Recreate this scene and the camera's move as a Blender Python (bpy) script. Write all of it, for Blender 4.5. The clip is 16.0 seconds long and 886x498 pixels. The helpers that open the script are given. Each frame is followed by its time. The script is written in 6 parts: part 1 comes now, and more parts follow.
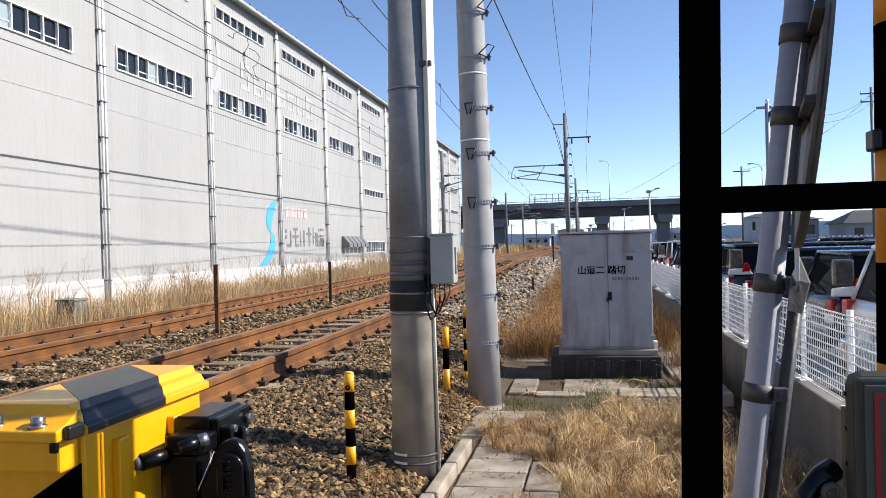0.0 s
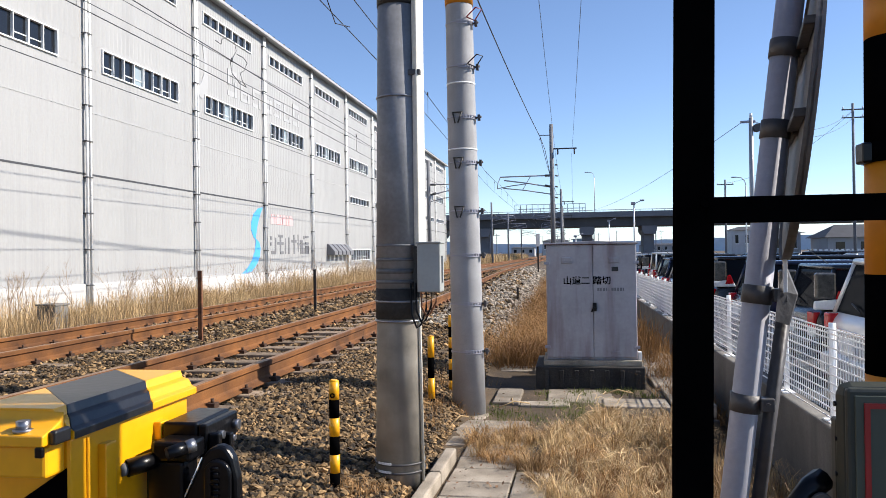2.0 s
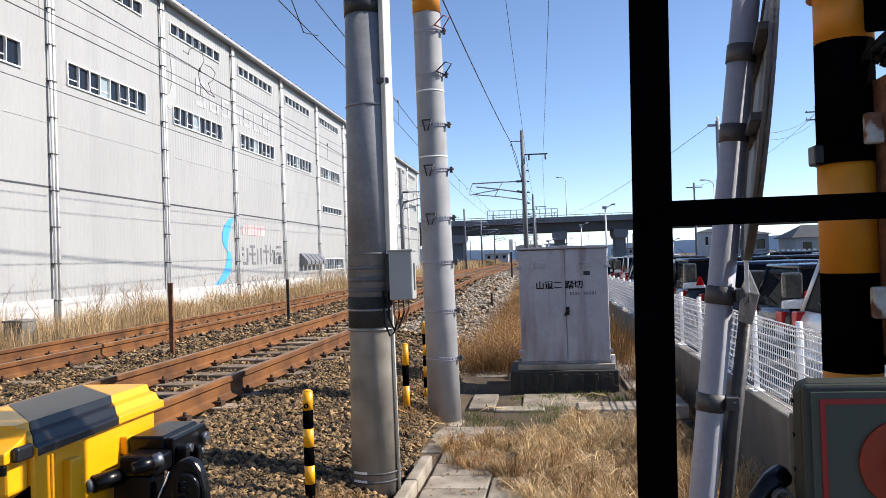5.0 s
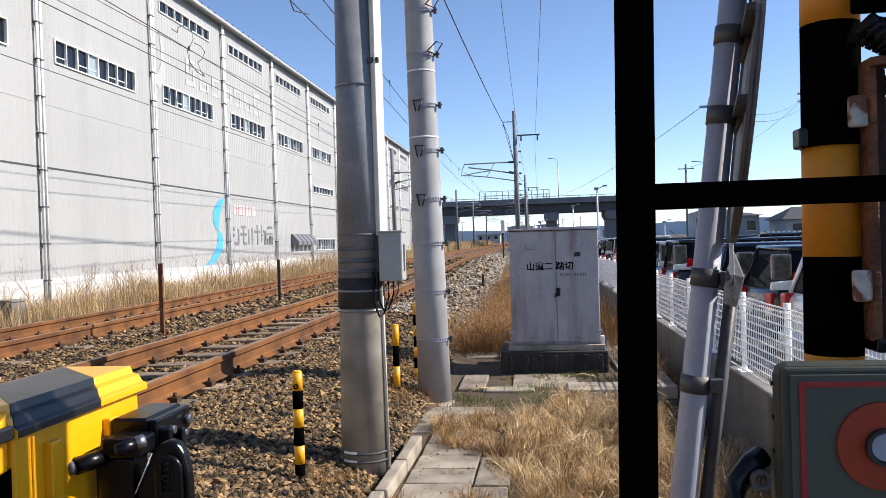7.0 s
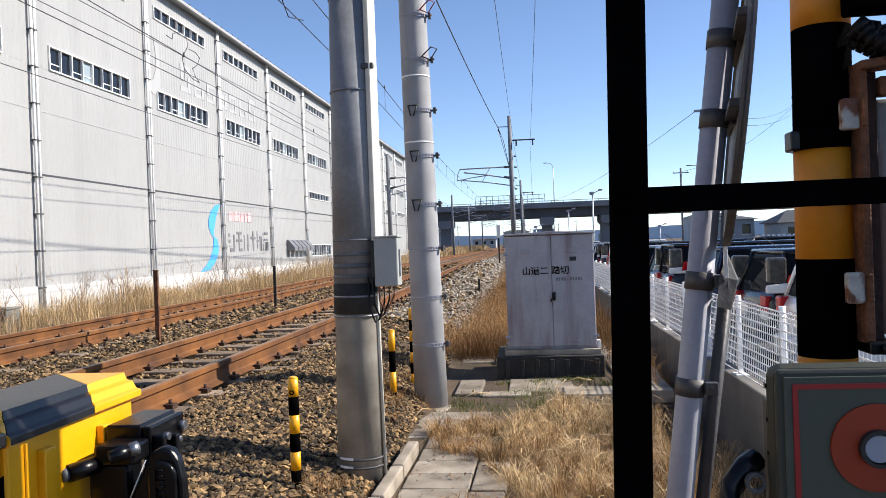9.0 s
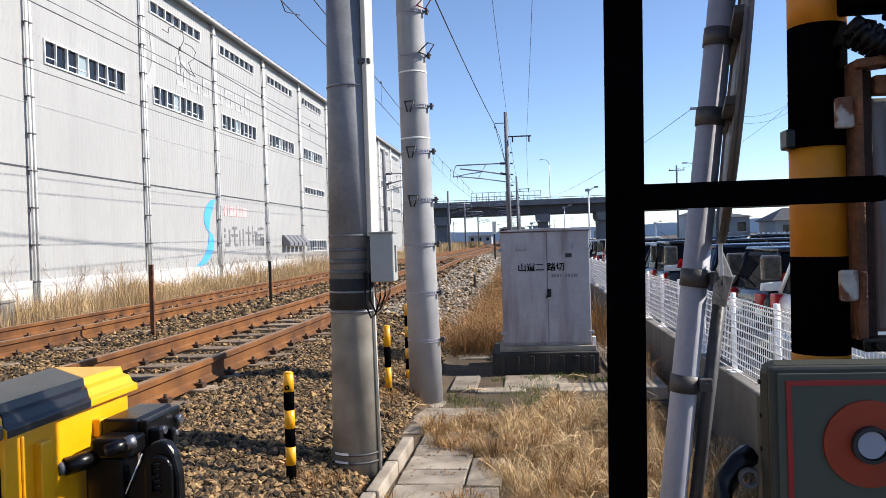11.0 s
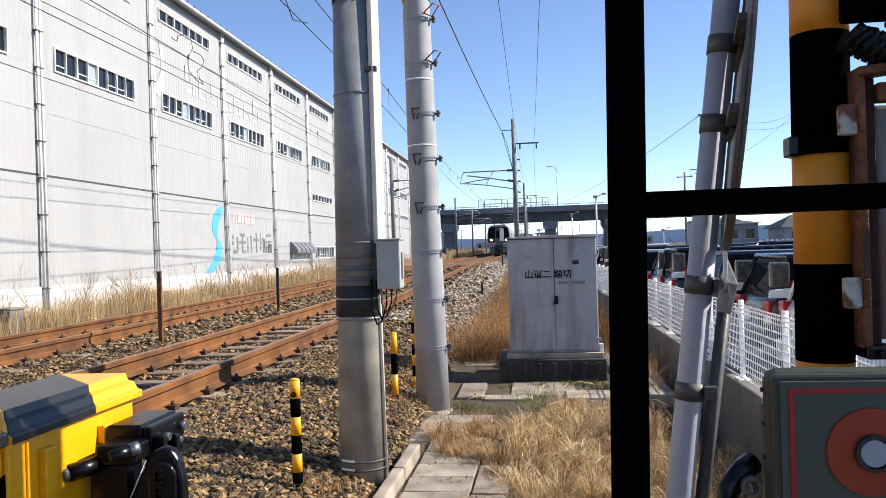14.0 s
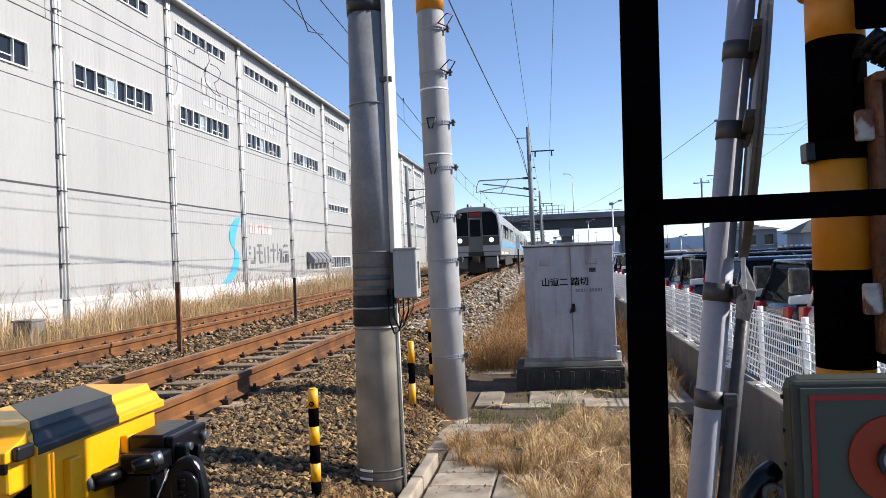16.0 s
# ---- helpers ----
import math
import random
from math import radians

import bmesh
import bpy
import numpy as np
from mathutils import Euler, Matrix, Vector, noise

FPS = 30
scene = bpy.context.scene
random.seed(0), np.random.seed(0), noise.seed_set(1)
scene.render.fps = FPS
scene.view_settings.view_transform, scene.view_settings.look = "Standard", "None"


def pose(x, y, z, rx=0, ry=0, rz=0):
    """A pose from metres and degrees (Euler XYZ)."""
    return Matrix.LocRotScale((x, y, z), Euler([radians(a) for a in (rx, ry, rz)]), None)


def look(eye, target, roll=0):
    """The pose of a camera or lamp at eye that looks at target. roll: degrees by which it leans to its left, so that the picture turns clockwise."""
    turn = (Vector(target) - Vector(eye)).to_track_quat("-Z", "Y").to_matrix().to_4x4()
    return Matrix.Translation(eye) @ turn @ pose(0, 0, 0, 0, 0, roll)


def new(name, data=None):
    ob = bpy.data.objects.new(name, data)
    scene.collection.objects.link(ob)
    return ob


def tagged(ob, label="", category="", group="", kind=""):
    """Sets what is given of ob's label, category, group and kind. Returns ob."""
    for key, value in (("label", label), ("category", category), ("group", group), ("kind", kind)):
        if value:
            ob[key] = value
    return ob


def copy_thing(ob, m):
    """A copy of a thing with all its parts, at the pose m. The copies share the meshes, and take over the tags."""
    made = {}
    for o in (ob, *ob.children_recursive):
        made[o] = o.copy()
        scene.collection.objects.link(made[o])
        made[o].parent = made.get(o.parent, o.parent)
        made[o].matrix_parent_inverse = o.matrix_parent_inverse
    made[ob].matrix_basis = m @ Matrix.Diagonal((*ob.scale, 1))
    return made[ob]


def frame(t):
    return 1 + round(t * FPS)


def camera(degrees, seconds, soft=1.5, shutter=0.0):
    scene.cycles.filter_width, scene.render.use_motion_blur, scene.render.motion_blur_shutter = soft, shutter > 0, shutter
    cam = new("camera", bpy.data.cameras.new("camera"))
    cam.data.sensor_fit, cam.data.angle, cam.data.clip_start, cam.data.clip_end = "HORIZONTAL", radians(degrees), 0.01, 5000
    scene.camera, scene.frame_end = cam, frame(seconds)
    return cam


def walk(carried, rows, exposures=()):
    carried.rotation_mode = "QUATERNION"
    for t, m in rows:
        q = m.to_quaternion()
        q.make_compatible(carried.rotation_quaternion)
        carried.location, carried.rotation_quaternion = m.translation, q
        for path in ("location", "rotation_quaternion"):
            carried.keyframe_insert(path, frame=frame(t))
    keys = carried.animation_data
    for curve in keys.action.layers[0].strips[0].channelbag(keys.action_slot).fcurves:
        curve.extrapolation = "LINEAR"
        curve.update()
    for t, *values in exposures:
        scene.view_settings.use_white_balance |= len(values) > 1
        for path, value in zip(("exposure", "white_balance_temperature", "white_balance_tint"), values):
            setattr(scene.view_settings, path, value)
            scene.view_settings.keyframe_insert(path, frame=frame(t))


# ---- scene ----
cam = camera(60.3, 16.0, soft=0.6)
PATH = [
    (0, (0.027, 0.631, 1.511), (-0.333, 2.599, 1.502), -1.5),
    (0.5, (0.03, 0.628, 1.508), (-0.312, 2.599, 1.512), -1.5),
    (1, (0.03, 0.628, 1.508), (-0.312, 2.599, 1.512), -1.5),
    (1.5, (0.024, 0.622, 1.51), (-0.337, 2.589, 1.538), -1.4),
    (2, (0.016, 0.631, 1.508), (-0.305, 2.605, 1.522), -0.8),
    (2.5, (0.015, 0.628, 1.508), (-0.285, 2.605, 1.529), -1.6),
    (3, (0.018, 0.62, 1.507), (-0.258, 2.601, 1.551), -1.1),
    (3.5, (0.018, 0.618, 1.51), (-0.252, 2.599, 1.55), -1.1),
    (4, (0.024, 0.62, 1.508), (-0.251, 2.601, 1.545), -1.8),
    (6.3, (0.035, 0.627, 1.508), (-0.2, 2.614, 1.501), -1.7),
    (6.5, (0.038, 0.627, 1.51), (-0.199, 2.613, 1.491), -1.7),
    (7, (0.041, 0.63, 1.51), (-0.192, 2.617, 1.49), -1.8),
    (7.5, (0.039, 0.631, 1.51), (-0.184, 2.619, 1.502), -1.2),
    (8, (0.043, 0.632, 1.509), (-0.178, 2.62, 1.49), -2.3),
    (8.5, (0.043, 0.631, 1.509), (-0.18, 2.619, 1.499), -2.3),
    (9, (0.044, 0.63, 1.509), (-0.178, 2.618, 1.502), -2.1),
    (11.5, (0.042, 0.626, 1.508), (-0.169, 2.615, 1.481), -1.8),
    (12, (0.04, 0.629, 1.507), (-0.18, 2.616, 1.467), -1.9),
    (12.5, (0.044, 0.628, 1.509), (-0.17, 2.617, 1.483), -2.0),
    (13, (0.047, 0.627, 1.509), (-0.176, 2.615, 1.5), -2.1),
    (13.5, (0.048, 0.626, 1.51), (-0.187, 2.612, 1.511), -1.8),
    (14, (0.05, 0.624, 1.509), (-0.18, 2.61, 1.51), -1.8),
    (14.5, (0.052, 0.621, 1.51), (-0.189, 2.607, 1.517), -2.1),
    (15, (0.054, 0.62, 1.51), (-0.191, 2.605, 1.514), -2.6),
    (15.5, (0.053, 0.621, 1.51), (-0.198, 2.606, 1.519), -2.4),
    (16, (0.049, 0.617, 1.51), (-0.222, 2.598, 1.535), -2.3),
]
walk(cam, [(t, look(eye, target, roll)) for t, eye, target, roll in PATH], exposures=[(0, 0.72, 6650, 10), (10, 0.72, 6650, 10), (12, 0.78, 6650, 10), (13.6, 0.85, 6650, 10), (15.5, 0.86, 6650, 10), (16, 0.72, 6650, 10)])

# ---- light ----
SUN_AZ, SUN_EL = radians(80), radians(36)   # from +y towards +x
world = bpy.data.worlds.new("sky")
scene.world = world
world.use_nodes = True
wn = world.node_tree
wn.nodes.clear()
sky = wn.nodes.new("ShaderNodeTexSky")
sky.sky_type = "NISHITA"
sky.sun_disc = False
sky.sun_elevation, sky.sun_rotation = SUN_EL, SUN_AZ
sky.air_density, sky.dust_density, sky.ozone_density = 0.75, 0.05, 2.0
bg = wn.nodes.new("ShaderNodeBackground")
bg.inputs["Strength"].default_value = 0.112
wo = wn.nodes.new("ShaderNodeOutputWorld")
tint = wn.nodes.new("ShaderNodeMix")
tint.data_type, tint.blend_type = "RGBA", "MULTIPLY"
tint.inputs["Factor"].default_value = 1.0
tint.inputs["B"].default_value = (0.94, 0.98, 1.08, 1)
wn.links.new(sky.outputs[0], tint.inputs["A"])
wn.links.new(tint.outputs["Result"], bg.inputs[0])
wn.links.new(bg.outputs[0], wo.inputs[0])
sun_data = bpy.data.lights.new("sun", "SUN")
sun_data.energy, sun_data.angle, sun_data.color = 5.0, radians(0.5), (1.0, 0.94, 0.85)
sun = new("sun", sun_data)
sun_dir = Vector((math.sin(SUN_AZ) * math.cos(SUN_EL), math.cos(SUN_AZ) * math.cos(SUN_EL), math.sin(SUN_EL)))
sun.matrix_world = look(sun_dir * 100, (0, 0, 0))


# ---- materials ----
def mat(name, base, rough=0.7, metal=0.0, vary=0.25, scale=8.0, bump=0.2, grain=60.0, second=None, mix=0.5, emit=0.0, island=0.0, obj=0.0, coords="Object", stretch=(1, 1, 1), spec=0.5, coat=0.0, trans=0.0):
    """A surface with a coarse and a fine variation of its colour, and fine relief."""
    m = bpy.data.materials.new(name)
    m.use_nodes = True
    nt = m.node_tree
    N, L = nt.nodes, nt.links
    b = N["Principled BSDF"]
    b.inputs["Roughness"].default_value = rough
    b.inputs["Metallic"].default_value = metal
    b.inputs["Specular IOR Level"].default_value = spec
    b.inputs["Coat Weight"].default_value = coat
    if emit:
        b.inputs["Emission Color"].default_value = (*base, 1)
        b.inputs["Emission Strength"].default_value = emit
        b.inputs["Base Color"].default_value = (*base, 1)
        return m
    tc = N.new("ShaderNodeTexCoord")
    mp = N.new("ShaderNodeMapping")
    mp.inputs["Scale"].default_value = stretch
    if coords == "World":
        geo0 = N.new("ShaderNodeNewGeometry")
        L.new(geo0.outputs["Position"], mp.inputs[0])
    else:
        L.new(tc.outputs[coords], mp.inputs[0])
    n1 = N.new("ShaderNodeTexNoise")
    n1.inputs["Scale"].default_value = scale
    n1.inputs["Detail"].default_value = 6
    L.new(mp.outputs[0], n1.inputs["Vector"])
    n2 = N.new("ShaderNodeTexNoise")
    n2.inputs["Scale"].default_value = grain
    n2.inputs["Detail"].default_value = 3
    L.new(mp.outputs[0], n2.inputs["Vector"])
    ramp = N.new("ShaderNodeValToRGB")
    dark = tuple(c * (1 - vary) for c in base)
    top = second if second else tuple(min(1, c * (1 + vary)) for c in base)
    ramp.color_ramp.elements[0].position, ramp.color_ramp.elements[0].color = 0.5 - mix * 0.4, (*dark, 1)
    ramp.color_ramp.elements[1].position, ramp.color_ramp.elements[1].color = 0.5 + mix * 0.4, (*top, 1)
    L.new(n1.outputs["Fac"], ramp.inputs[0])
    hsv = N.new("ShaderNodeHueSaturation")
    L.new(ramp.outputs[0], hsv.inputs["Color"])
    mr = N.new("ShaderNodeMapRange")
    mr.inputs["From Min"].default_value, mr.inputs["From Max"].default_value = 0.3, 0.7
    mr.inputs["To Min"].default_value, mr.inputs["To Max"].default_value = 1 - vary * 0.5, 1 + vary * 0.5
    L.new(n2.outputs["Fac"], mr.inputs["Value"])
    value = mr.outputs[0]
    if island or obj:
        src = N.new("ShaderNodeNewGeometry").outputs["Random Per Island"] if island else N.new("ShaderNodeObjectInfo").outputs["Random"]
        k = island or obj
        m2 = N.new("ShaderNodeMapRange")
        m2.inputs["To Min"].default_value, m2.inputs["To Max"].default_value = 1 - k, 1 + k
        L.new(src, m2.inputs["Value"])
        mul = N.new("ShaderNodeMath")
        mul.operation = "MULTIPLY"
        L.new(value, mul.inputs[0])
        L.new(m2.outputs[0], mul.inputs[1])
        value = mul.outputs[0]
    L.new(value, hsv.inputs["Value"])
    L.new(hsv.outputs[0], b.inputs["Base Color"])
    if trans:
        tr = N.new("ShaderNodeBsdfTranslucent")
        L.new(hsv.outputs[0], tr.inputs["Color"])
        mixer = N.new("ShaderNodeMixShader")
        mixer.inputs[0].default_value = trans
        L.new(b.outputs[0], mixer.inputs[1])
        L.new(tr.outputs[0], mixer.inputs[2])
        L.new(mixer.outputs[0], N["Material Output"].inputs["Surface"])
    if bump:
        bp = N.new("ShaderNodeBump")
        bp.inputs["Strength"].default_value = bump
        bp.inputs["Distance"].default_value = 0.01
        L.new(n2.outputs["Fac"], bp.inputs["Height"])
        L.new(bp.outputs[0], b.inputs["Normal"])
    return m


def streaks(m, colour, low=0.56, high=0.7, scale=(9, 9, 0.7), amount=0.6):
    """Run-down stains of another colour over a material."""
    nt = m.node_tree
    N, L = nt.nodes, nt.links
    b = N["Principled BSDF"]
    old = b.inputs["Base Color"].links[0].from_socket
    tc = N.new("ShaderNodeTexCoord")
    mp = N.new("ShaderNodeMapping")
    mp.inputs["Scale"].default_value = scale
    L.new(tc.outputs["Object"], mp.inputs[0])
    n = N.new("ShaderNodeTexNoise")
    n.inputs["Scale"].default_value, n.inputs["Detail"].default_value = 1.0, 5
    L.new(mp.outputs[0], n.inputs["Vector"])
    r = N.new("ShaderNodeMapRange")
    r.inputs["From Min"].default_value, r.inputs["From Max"].default_value = low, high
    r.inputs["To Max"].default_value = amount
    L.new(n.outputs["Fac"], r.inputs["Value"])
    mx = N.new("ShaderNodeMix")
    mx.data_type = "RGBA"
    L.new(r.outputs[0], mx.inputs["Factor"])
    L.new(old, mx.inputs["A"])
    mx.inputs["B"].default_value = (*colour, 1)
    L.new(mx.outputs["Result"], b.inputs["Base Color"])
    return m


def glassy(name, base, rough=0.05):
    m = bpy.data.materials.new(name)
    m.use_nodes = True
    b = m.node_tree.nodes["Principled BSDF"]
    b.inputs["Base Color"].default_value = (*base, 1)
    b.inputs["Roughness"].default_value = rough
    b.inputs["Specular IOR Level"].default_value = 0.35
    return m


M_SOIL = mat("soil", (0.05, 0.034, 0.021), 0.95, vary=0.5, scale=1.3, grain=45, bump=0.9, second=(0.135, 0.092, 0.052), coords="World")
M_STONE = mat("ballast_stone", (0.024, 0.015, 0.009), 0.85, vary=0.45, scale=14, grain=70, bump=0.5, second=(0.26, 0.162, 0.072), island=0.97, coords="World")
M_STONE_PALE = mat("pale_ballast", (0.29, 0.25, 0.20), 0.9, vary=0.3, scale=6, grain=50, bump=0.5, island=0.5, coords="World")
M_RUST = mat("rusty_rail", (0.10, 0.034, 0.0065), 0.85, 0.0, vary=0.35, scale=3, grain=80, bump=0.3, second=(0.195, 0.073, 0.0145), coords="World")
M_RAILTOP = mat("worn_rail_head", (0.27, 0.16, 0.09), 0.5, 0.35, vary=0.2, scale=4, grain=90, bump=0.05, coords="World")
M_SLEEPER = mat("weathered_sleeper", (0.22, 0.15, 0.095), 0.9, vary=0.4, scale=5, grain=50, bump=0.4, second=(0.33, 0.25, 0.18), obj=0.35, stretch=(1, 6, 6))
M_CLIP = mat("rusty_clip", (0.06, 0.032, 0.02), 0.8, 0.3, vary=0.3, scale=30, grain=90)
M_SHEET = mat("pale_grey_cladding", (0.335, 0.335, 0.332), 0.55, 0.0, vary=0.05, scale=0.25, grain=14, bump=0.03)
streaks(M_SHEET, (0.285, 0.285, 0.285), 0.5, 0.75, (1, 2.5, 0.10), 0.55)
M_SHEETTRIM = mat("cladding_trim", (0.37, 0.37, 0.366), 0.5, vary=0.06, scale=3, grain=20, bump=0.02)
M_SEAM = mat("dark_flashing", (0.05, 0.052, 0.058), 0.6, vary=0.2, scale=4)
M_ROOFMETAL = mat("grey_roof_sheet", (0.25, 0.27, 0.29), 0.5, 0.3, vary=0.15, scale=0.6, grain=20)
M_BASEWALL = mat("white_base_wall", (0.50, 0.50, 0.495), 0.8, vary=0.1, scale=1.5, grain=30, bump=0.15)
streaks(M_BASEWALL, (0.4, 0.39, 0.36), 0.55, 0.8, (2, 2, 0.5), 0.5)
M_DARKGLASS = glassy("dark_window_glass", (0.012, 0.014, 0.018), 0.08)
M_PALEGLASS = glassy("blind_window_glass", (0.28, 0.34, 0.37), 0.15)
M_WHITE = mat("white_paint", (0.78, 0.78, 0.77), 0.5, vary=0.08, scale=5, grain=40, bump=0.05)
M_BLUE = mat("sky_blue_sign_paint", (0.07, 0.36, 0.82), 0.5, vary=0.06, scale=1, grain=15, bump=0.0)
M_PINK = mat("faded_red_sign_paint", (0.78, 0.42, 0.42), 0.5, vary=0.06, scale=2, bump=0.0)
M_SIGNGREY = mat("dark_grey_sign_paint", (0.16, 0.16, 0.17), 0.5, vary=0.1, scale=2, bump=0.0)
M_SIGNWHITE = mat("white_sign_paint", (0.385, 0.385, 0.385), 0.5, vary=0.03, scale=1, grain=15, bump=0.0)
M_CONC = mat("pole_concrete", (0.225, 0.2, 0.165), 0.85, vary=0.25, scale=5, grain=260, bump=0.22, second=(0.37, 0.335, 0.28))
streaks(M_CONC, (0.16, 0.145, 0.125), 0.55, 0.75, (11, 11, 0.5), 0.5)
M_CONC_PALE = mat("smooth_pole_concrete", (0.30, 0.30, 0.31), 0.7, vary=0.16, scale=4, grain=120, bump=0.15)
streaks(M_CONC_PALE, (0.19, 0.19, 0.195), 0.55, 0.75, (10, 10, 0.4), 0.5)
M_WRAP = mat("grey_protective_wrap", (0.185, 0.19, 0.205), 0.55, vary=0.2, scale=4, grain=40, bump=0.08)
M_WRAPDARK = mat("darker_grey_wrap", (0.11, 0.115, 0.125), 0.6, vary=0.3, scale=6, grain=40, bump=0.08)
M_SLAB = mat("weathered_concrete", (0.22, 0.18, 0.135), 0.9, vary=0.3, scale=4, grain=120, bump=0.5, second=(0.36, 0.31, 0.25), obj=0.15)
M_WALLCONC = mat("old_concrete_wall", (0.17, 0.16, 0.145), 0.9, vary=0.25, scale=2, grain=70, bump=0.35)
streaks(M_WALLCONC, (0.10, 0.095, 0.085), 0.5, 0.72, (5, 5, 0.8), 0.6)
M_DARKCONC = mat("dark_concrete", (0.032, 0.029, 0.026), 0.9, vary=0.4, scale=5, grain=60, bump=0.4)
M_CABINET = mat("weathered_white_cabinet", (0.36, 0.35, 0.375), 0.55, vary=0.1, scale=4, grain=35, bump=0.05)
streaks(M_CABINET, (0.17, 0.105, 0.105), 0.5, 0.7, (7, 7, 0.9), 0.65)
M_YELLOW = mat("yellow_paint", (0.80, 0.36, 0.004), 0.38, vary=0.06, scale=6, grain=70, bump=0.03, coat=0.2)
M_ORANGE = mat("weathered_amber_paint", (0.58, 0.21, 0.008), 0.55, vary=0.12, scale=9, grain=60, bump=0.05)
M_BLACK = mat("black_paint", (0.002, 0.002, 0.0022), 0.8, vary=0.25, scale=8, grain=60, bump=0.05, spec=0.0)
M_BLACKGLOSS = mat("black_hood_paint", (0.012, 0.012, 0.014), 0.35, vary=0.25, scale=8, grain=60, bump=0.05, spec=0.5)
M_CAST = mat("black_cast_iron", (0.003, 0.003, 0.004), 0.3, 0.0, vary=0.3, scale=12, grain=120, bump=0.06, spec=0.28)
M_STEEL = mat("zinc_steel", (0.24, 0.245, 0.27), 0.35, 0.9, vary=0.15, scale=20, grain=90, bump=0.05)
M_GALV = mat("grey_galvanised_tube", (0.31, 0.31, 0.36), 0.5, 0.1, vary=0.1, scale=10, grain=90, bump=0.08)
streaks(M_GALV, (0.3, 0.29, 0.31), 0.52, 0.75, (20, 20, 1.5), 0.5)
M_CLAMP = mat("dull_clamp_steel", (0.075, 0.072, 0.075), 0.55, 0.3, vary=0.2, scale=20)
M_OLDSIGN = mat("bare_sign_back", (0.13, 0.125, 0.12), 0.6, 0.1, vary=0.25, scale=8, grain=60, bump=0.1)
M_FLAKE = mat("flaking_white_paint", (0.42, 0.40, 0.37), 0.7, vary=0.2, scale=20, grain=80, bump=0.3)
streaks(M_FLAKE, (0.13, 0.045, 0.02), 0.45, 0.55, (45, 45, 30), 1.0)
M_OLDRUST = mat("flaking_rust", (0.085, 0.03, 0.013), 0.85, vary=0.5, scale=14, grain=90, bump=0.6, second=(0.20, 0.075, 0.03))
M_DEEPRUST = mat("shaded_brown_rust", (0.028, 0.010, 0.006), 0.9, vary=0.5, scale=10, grain=80, bump=0.4)
M_HOUSING = mat("grey_housing_sheet", (0.16, 0.155, 0.155), 0.55, vary=0.15, scale=9, grain=60, bump=0.08)
streaks(M_HOUSING, (0.16, 0.055, 0.025), 0.5, 0.66, (40, 40, 5), 0.8)
# case and plate: base colours darkened to carry the shade over the button box
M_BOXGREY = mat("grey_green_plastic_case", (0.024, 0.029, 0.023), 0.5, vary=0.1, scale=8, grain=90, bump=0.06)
M_PLATE = mat("shaded_pale_plate", (0.052, 0.062, 0.047), 0.5, vary=0.08, scale=6, grain=60, bump=0.0)
M_RED = mat("red_paint", (0.27, 0.014, 0.012), 0.45, vary=0.1, scale=10, grain=60, bump=0.0)
M_ORANGERED = mat("faded_orange_red", (0.26, 0.026, 0.004), 0.5, vary=0.12, scale=12, grain=60, bump=0.0)
M_LENS = glassy("grey_button_face", (0.30, 0.32, 0.38), 0.25)
M_JBOX = mat("pale_grey_box_paint", (0.32, 0.33, 0.315), 0.5, vary=0.06, scale=6, grain=60, bump=0.03)
M_CREAM = mat("cream_conduit", (0.70, 0.67, 0.58), 0.5, vary=0.1, scale=6, grain=60, bump=0.03)
M_CABLE = mat("black_cable", (0.006, 0.006, 0.007), 0.5, vary=0.2, scale=20, spec=0.2)
M_WIRE = mat("dark_wire", (0.045, 0.045, 0.05), 0.5, 0.3, vary=0.1, scale=20, bump=0)
M_BROWNPIPE = mat("brown_conduit", (0.20, 0.075, 0.03), 0.6, vary=0.2, scale=10)
M_MESH = mat("white_coated_wire", (0.90, 0.90, 0.90), 0.4, vary=0.05, scale=10, bump=0.0)
M_STRAW = mat("dry_straw", (0.34, 0.205, 0.085), 0.6, trans=0.15, vary=0.3, scale=1.5, grain=8, bump=0, island=0.45, coords="World", second=(0.52, 0.335, 0.145))
M_PALESTRAW = mat("bleached_straw", (0.58, 0.42, 0.22), 0.6, trans=0.15, vary=0.2, scale=2, grain=8, bump=0, island=0.3, coords="World")
M_REED = mat("pale_dead_reed", (0.40, 0.255, 0.115), 0.7, trans=0.25, vary=0.3, scale=0.6, grain=4, bump=0, island=0.4, coords="World", second=(0.60, 0.43, 0.23))
M_RUSTGRASS = mat("orange_dead_grass", (0.23, 0.115, 0.04), 0.7, trans=0.2, vary=0.3, scale=0.8, grain=5, bump=0, island=0.4, coords="World", second=(0.42, 0.235, 0.085))
M_GREENGRASS = mat("short_green_grass", (0.11, 0.13, 0.03), 0.7, trans=0.4, vary=0.3, scale=2, grain=9, bump=0, island=0.4, coords="World")
M_TWIG = mat("bare_twig", (0.27, 0.185, 0.115), 0.85, vary=0.3, scale=5, bump=0, island=0.3, coords="World")
M_LEAF = mat("dry_leaf", (0.16, 0.085, 0.045), 0.8, vary=0.4, scale=9, island=0.4, coords="World", bump=0)
M_BRIDGE = mat("bridge_concrete", (0.17, 0.175, 0.19), 0.85, vary=0.15, scale=0.4, grain=6, bump=0.1)
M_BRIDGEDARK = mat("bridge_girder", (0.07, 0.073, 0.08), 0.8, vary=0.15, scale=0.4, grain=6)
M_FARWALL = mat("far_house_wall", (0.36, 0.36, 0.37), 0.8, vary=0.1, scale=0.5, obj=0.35)
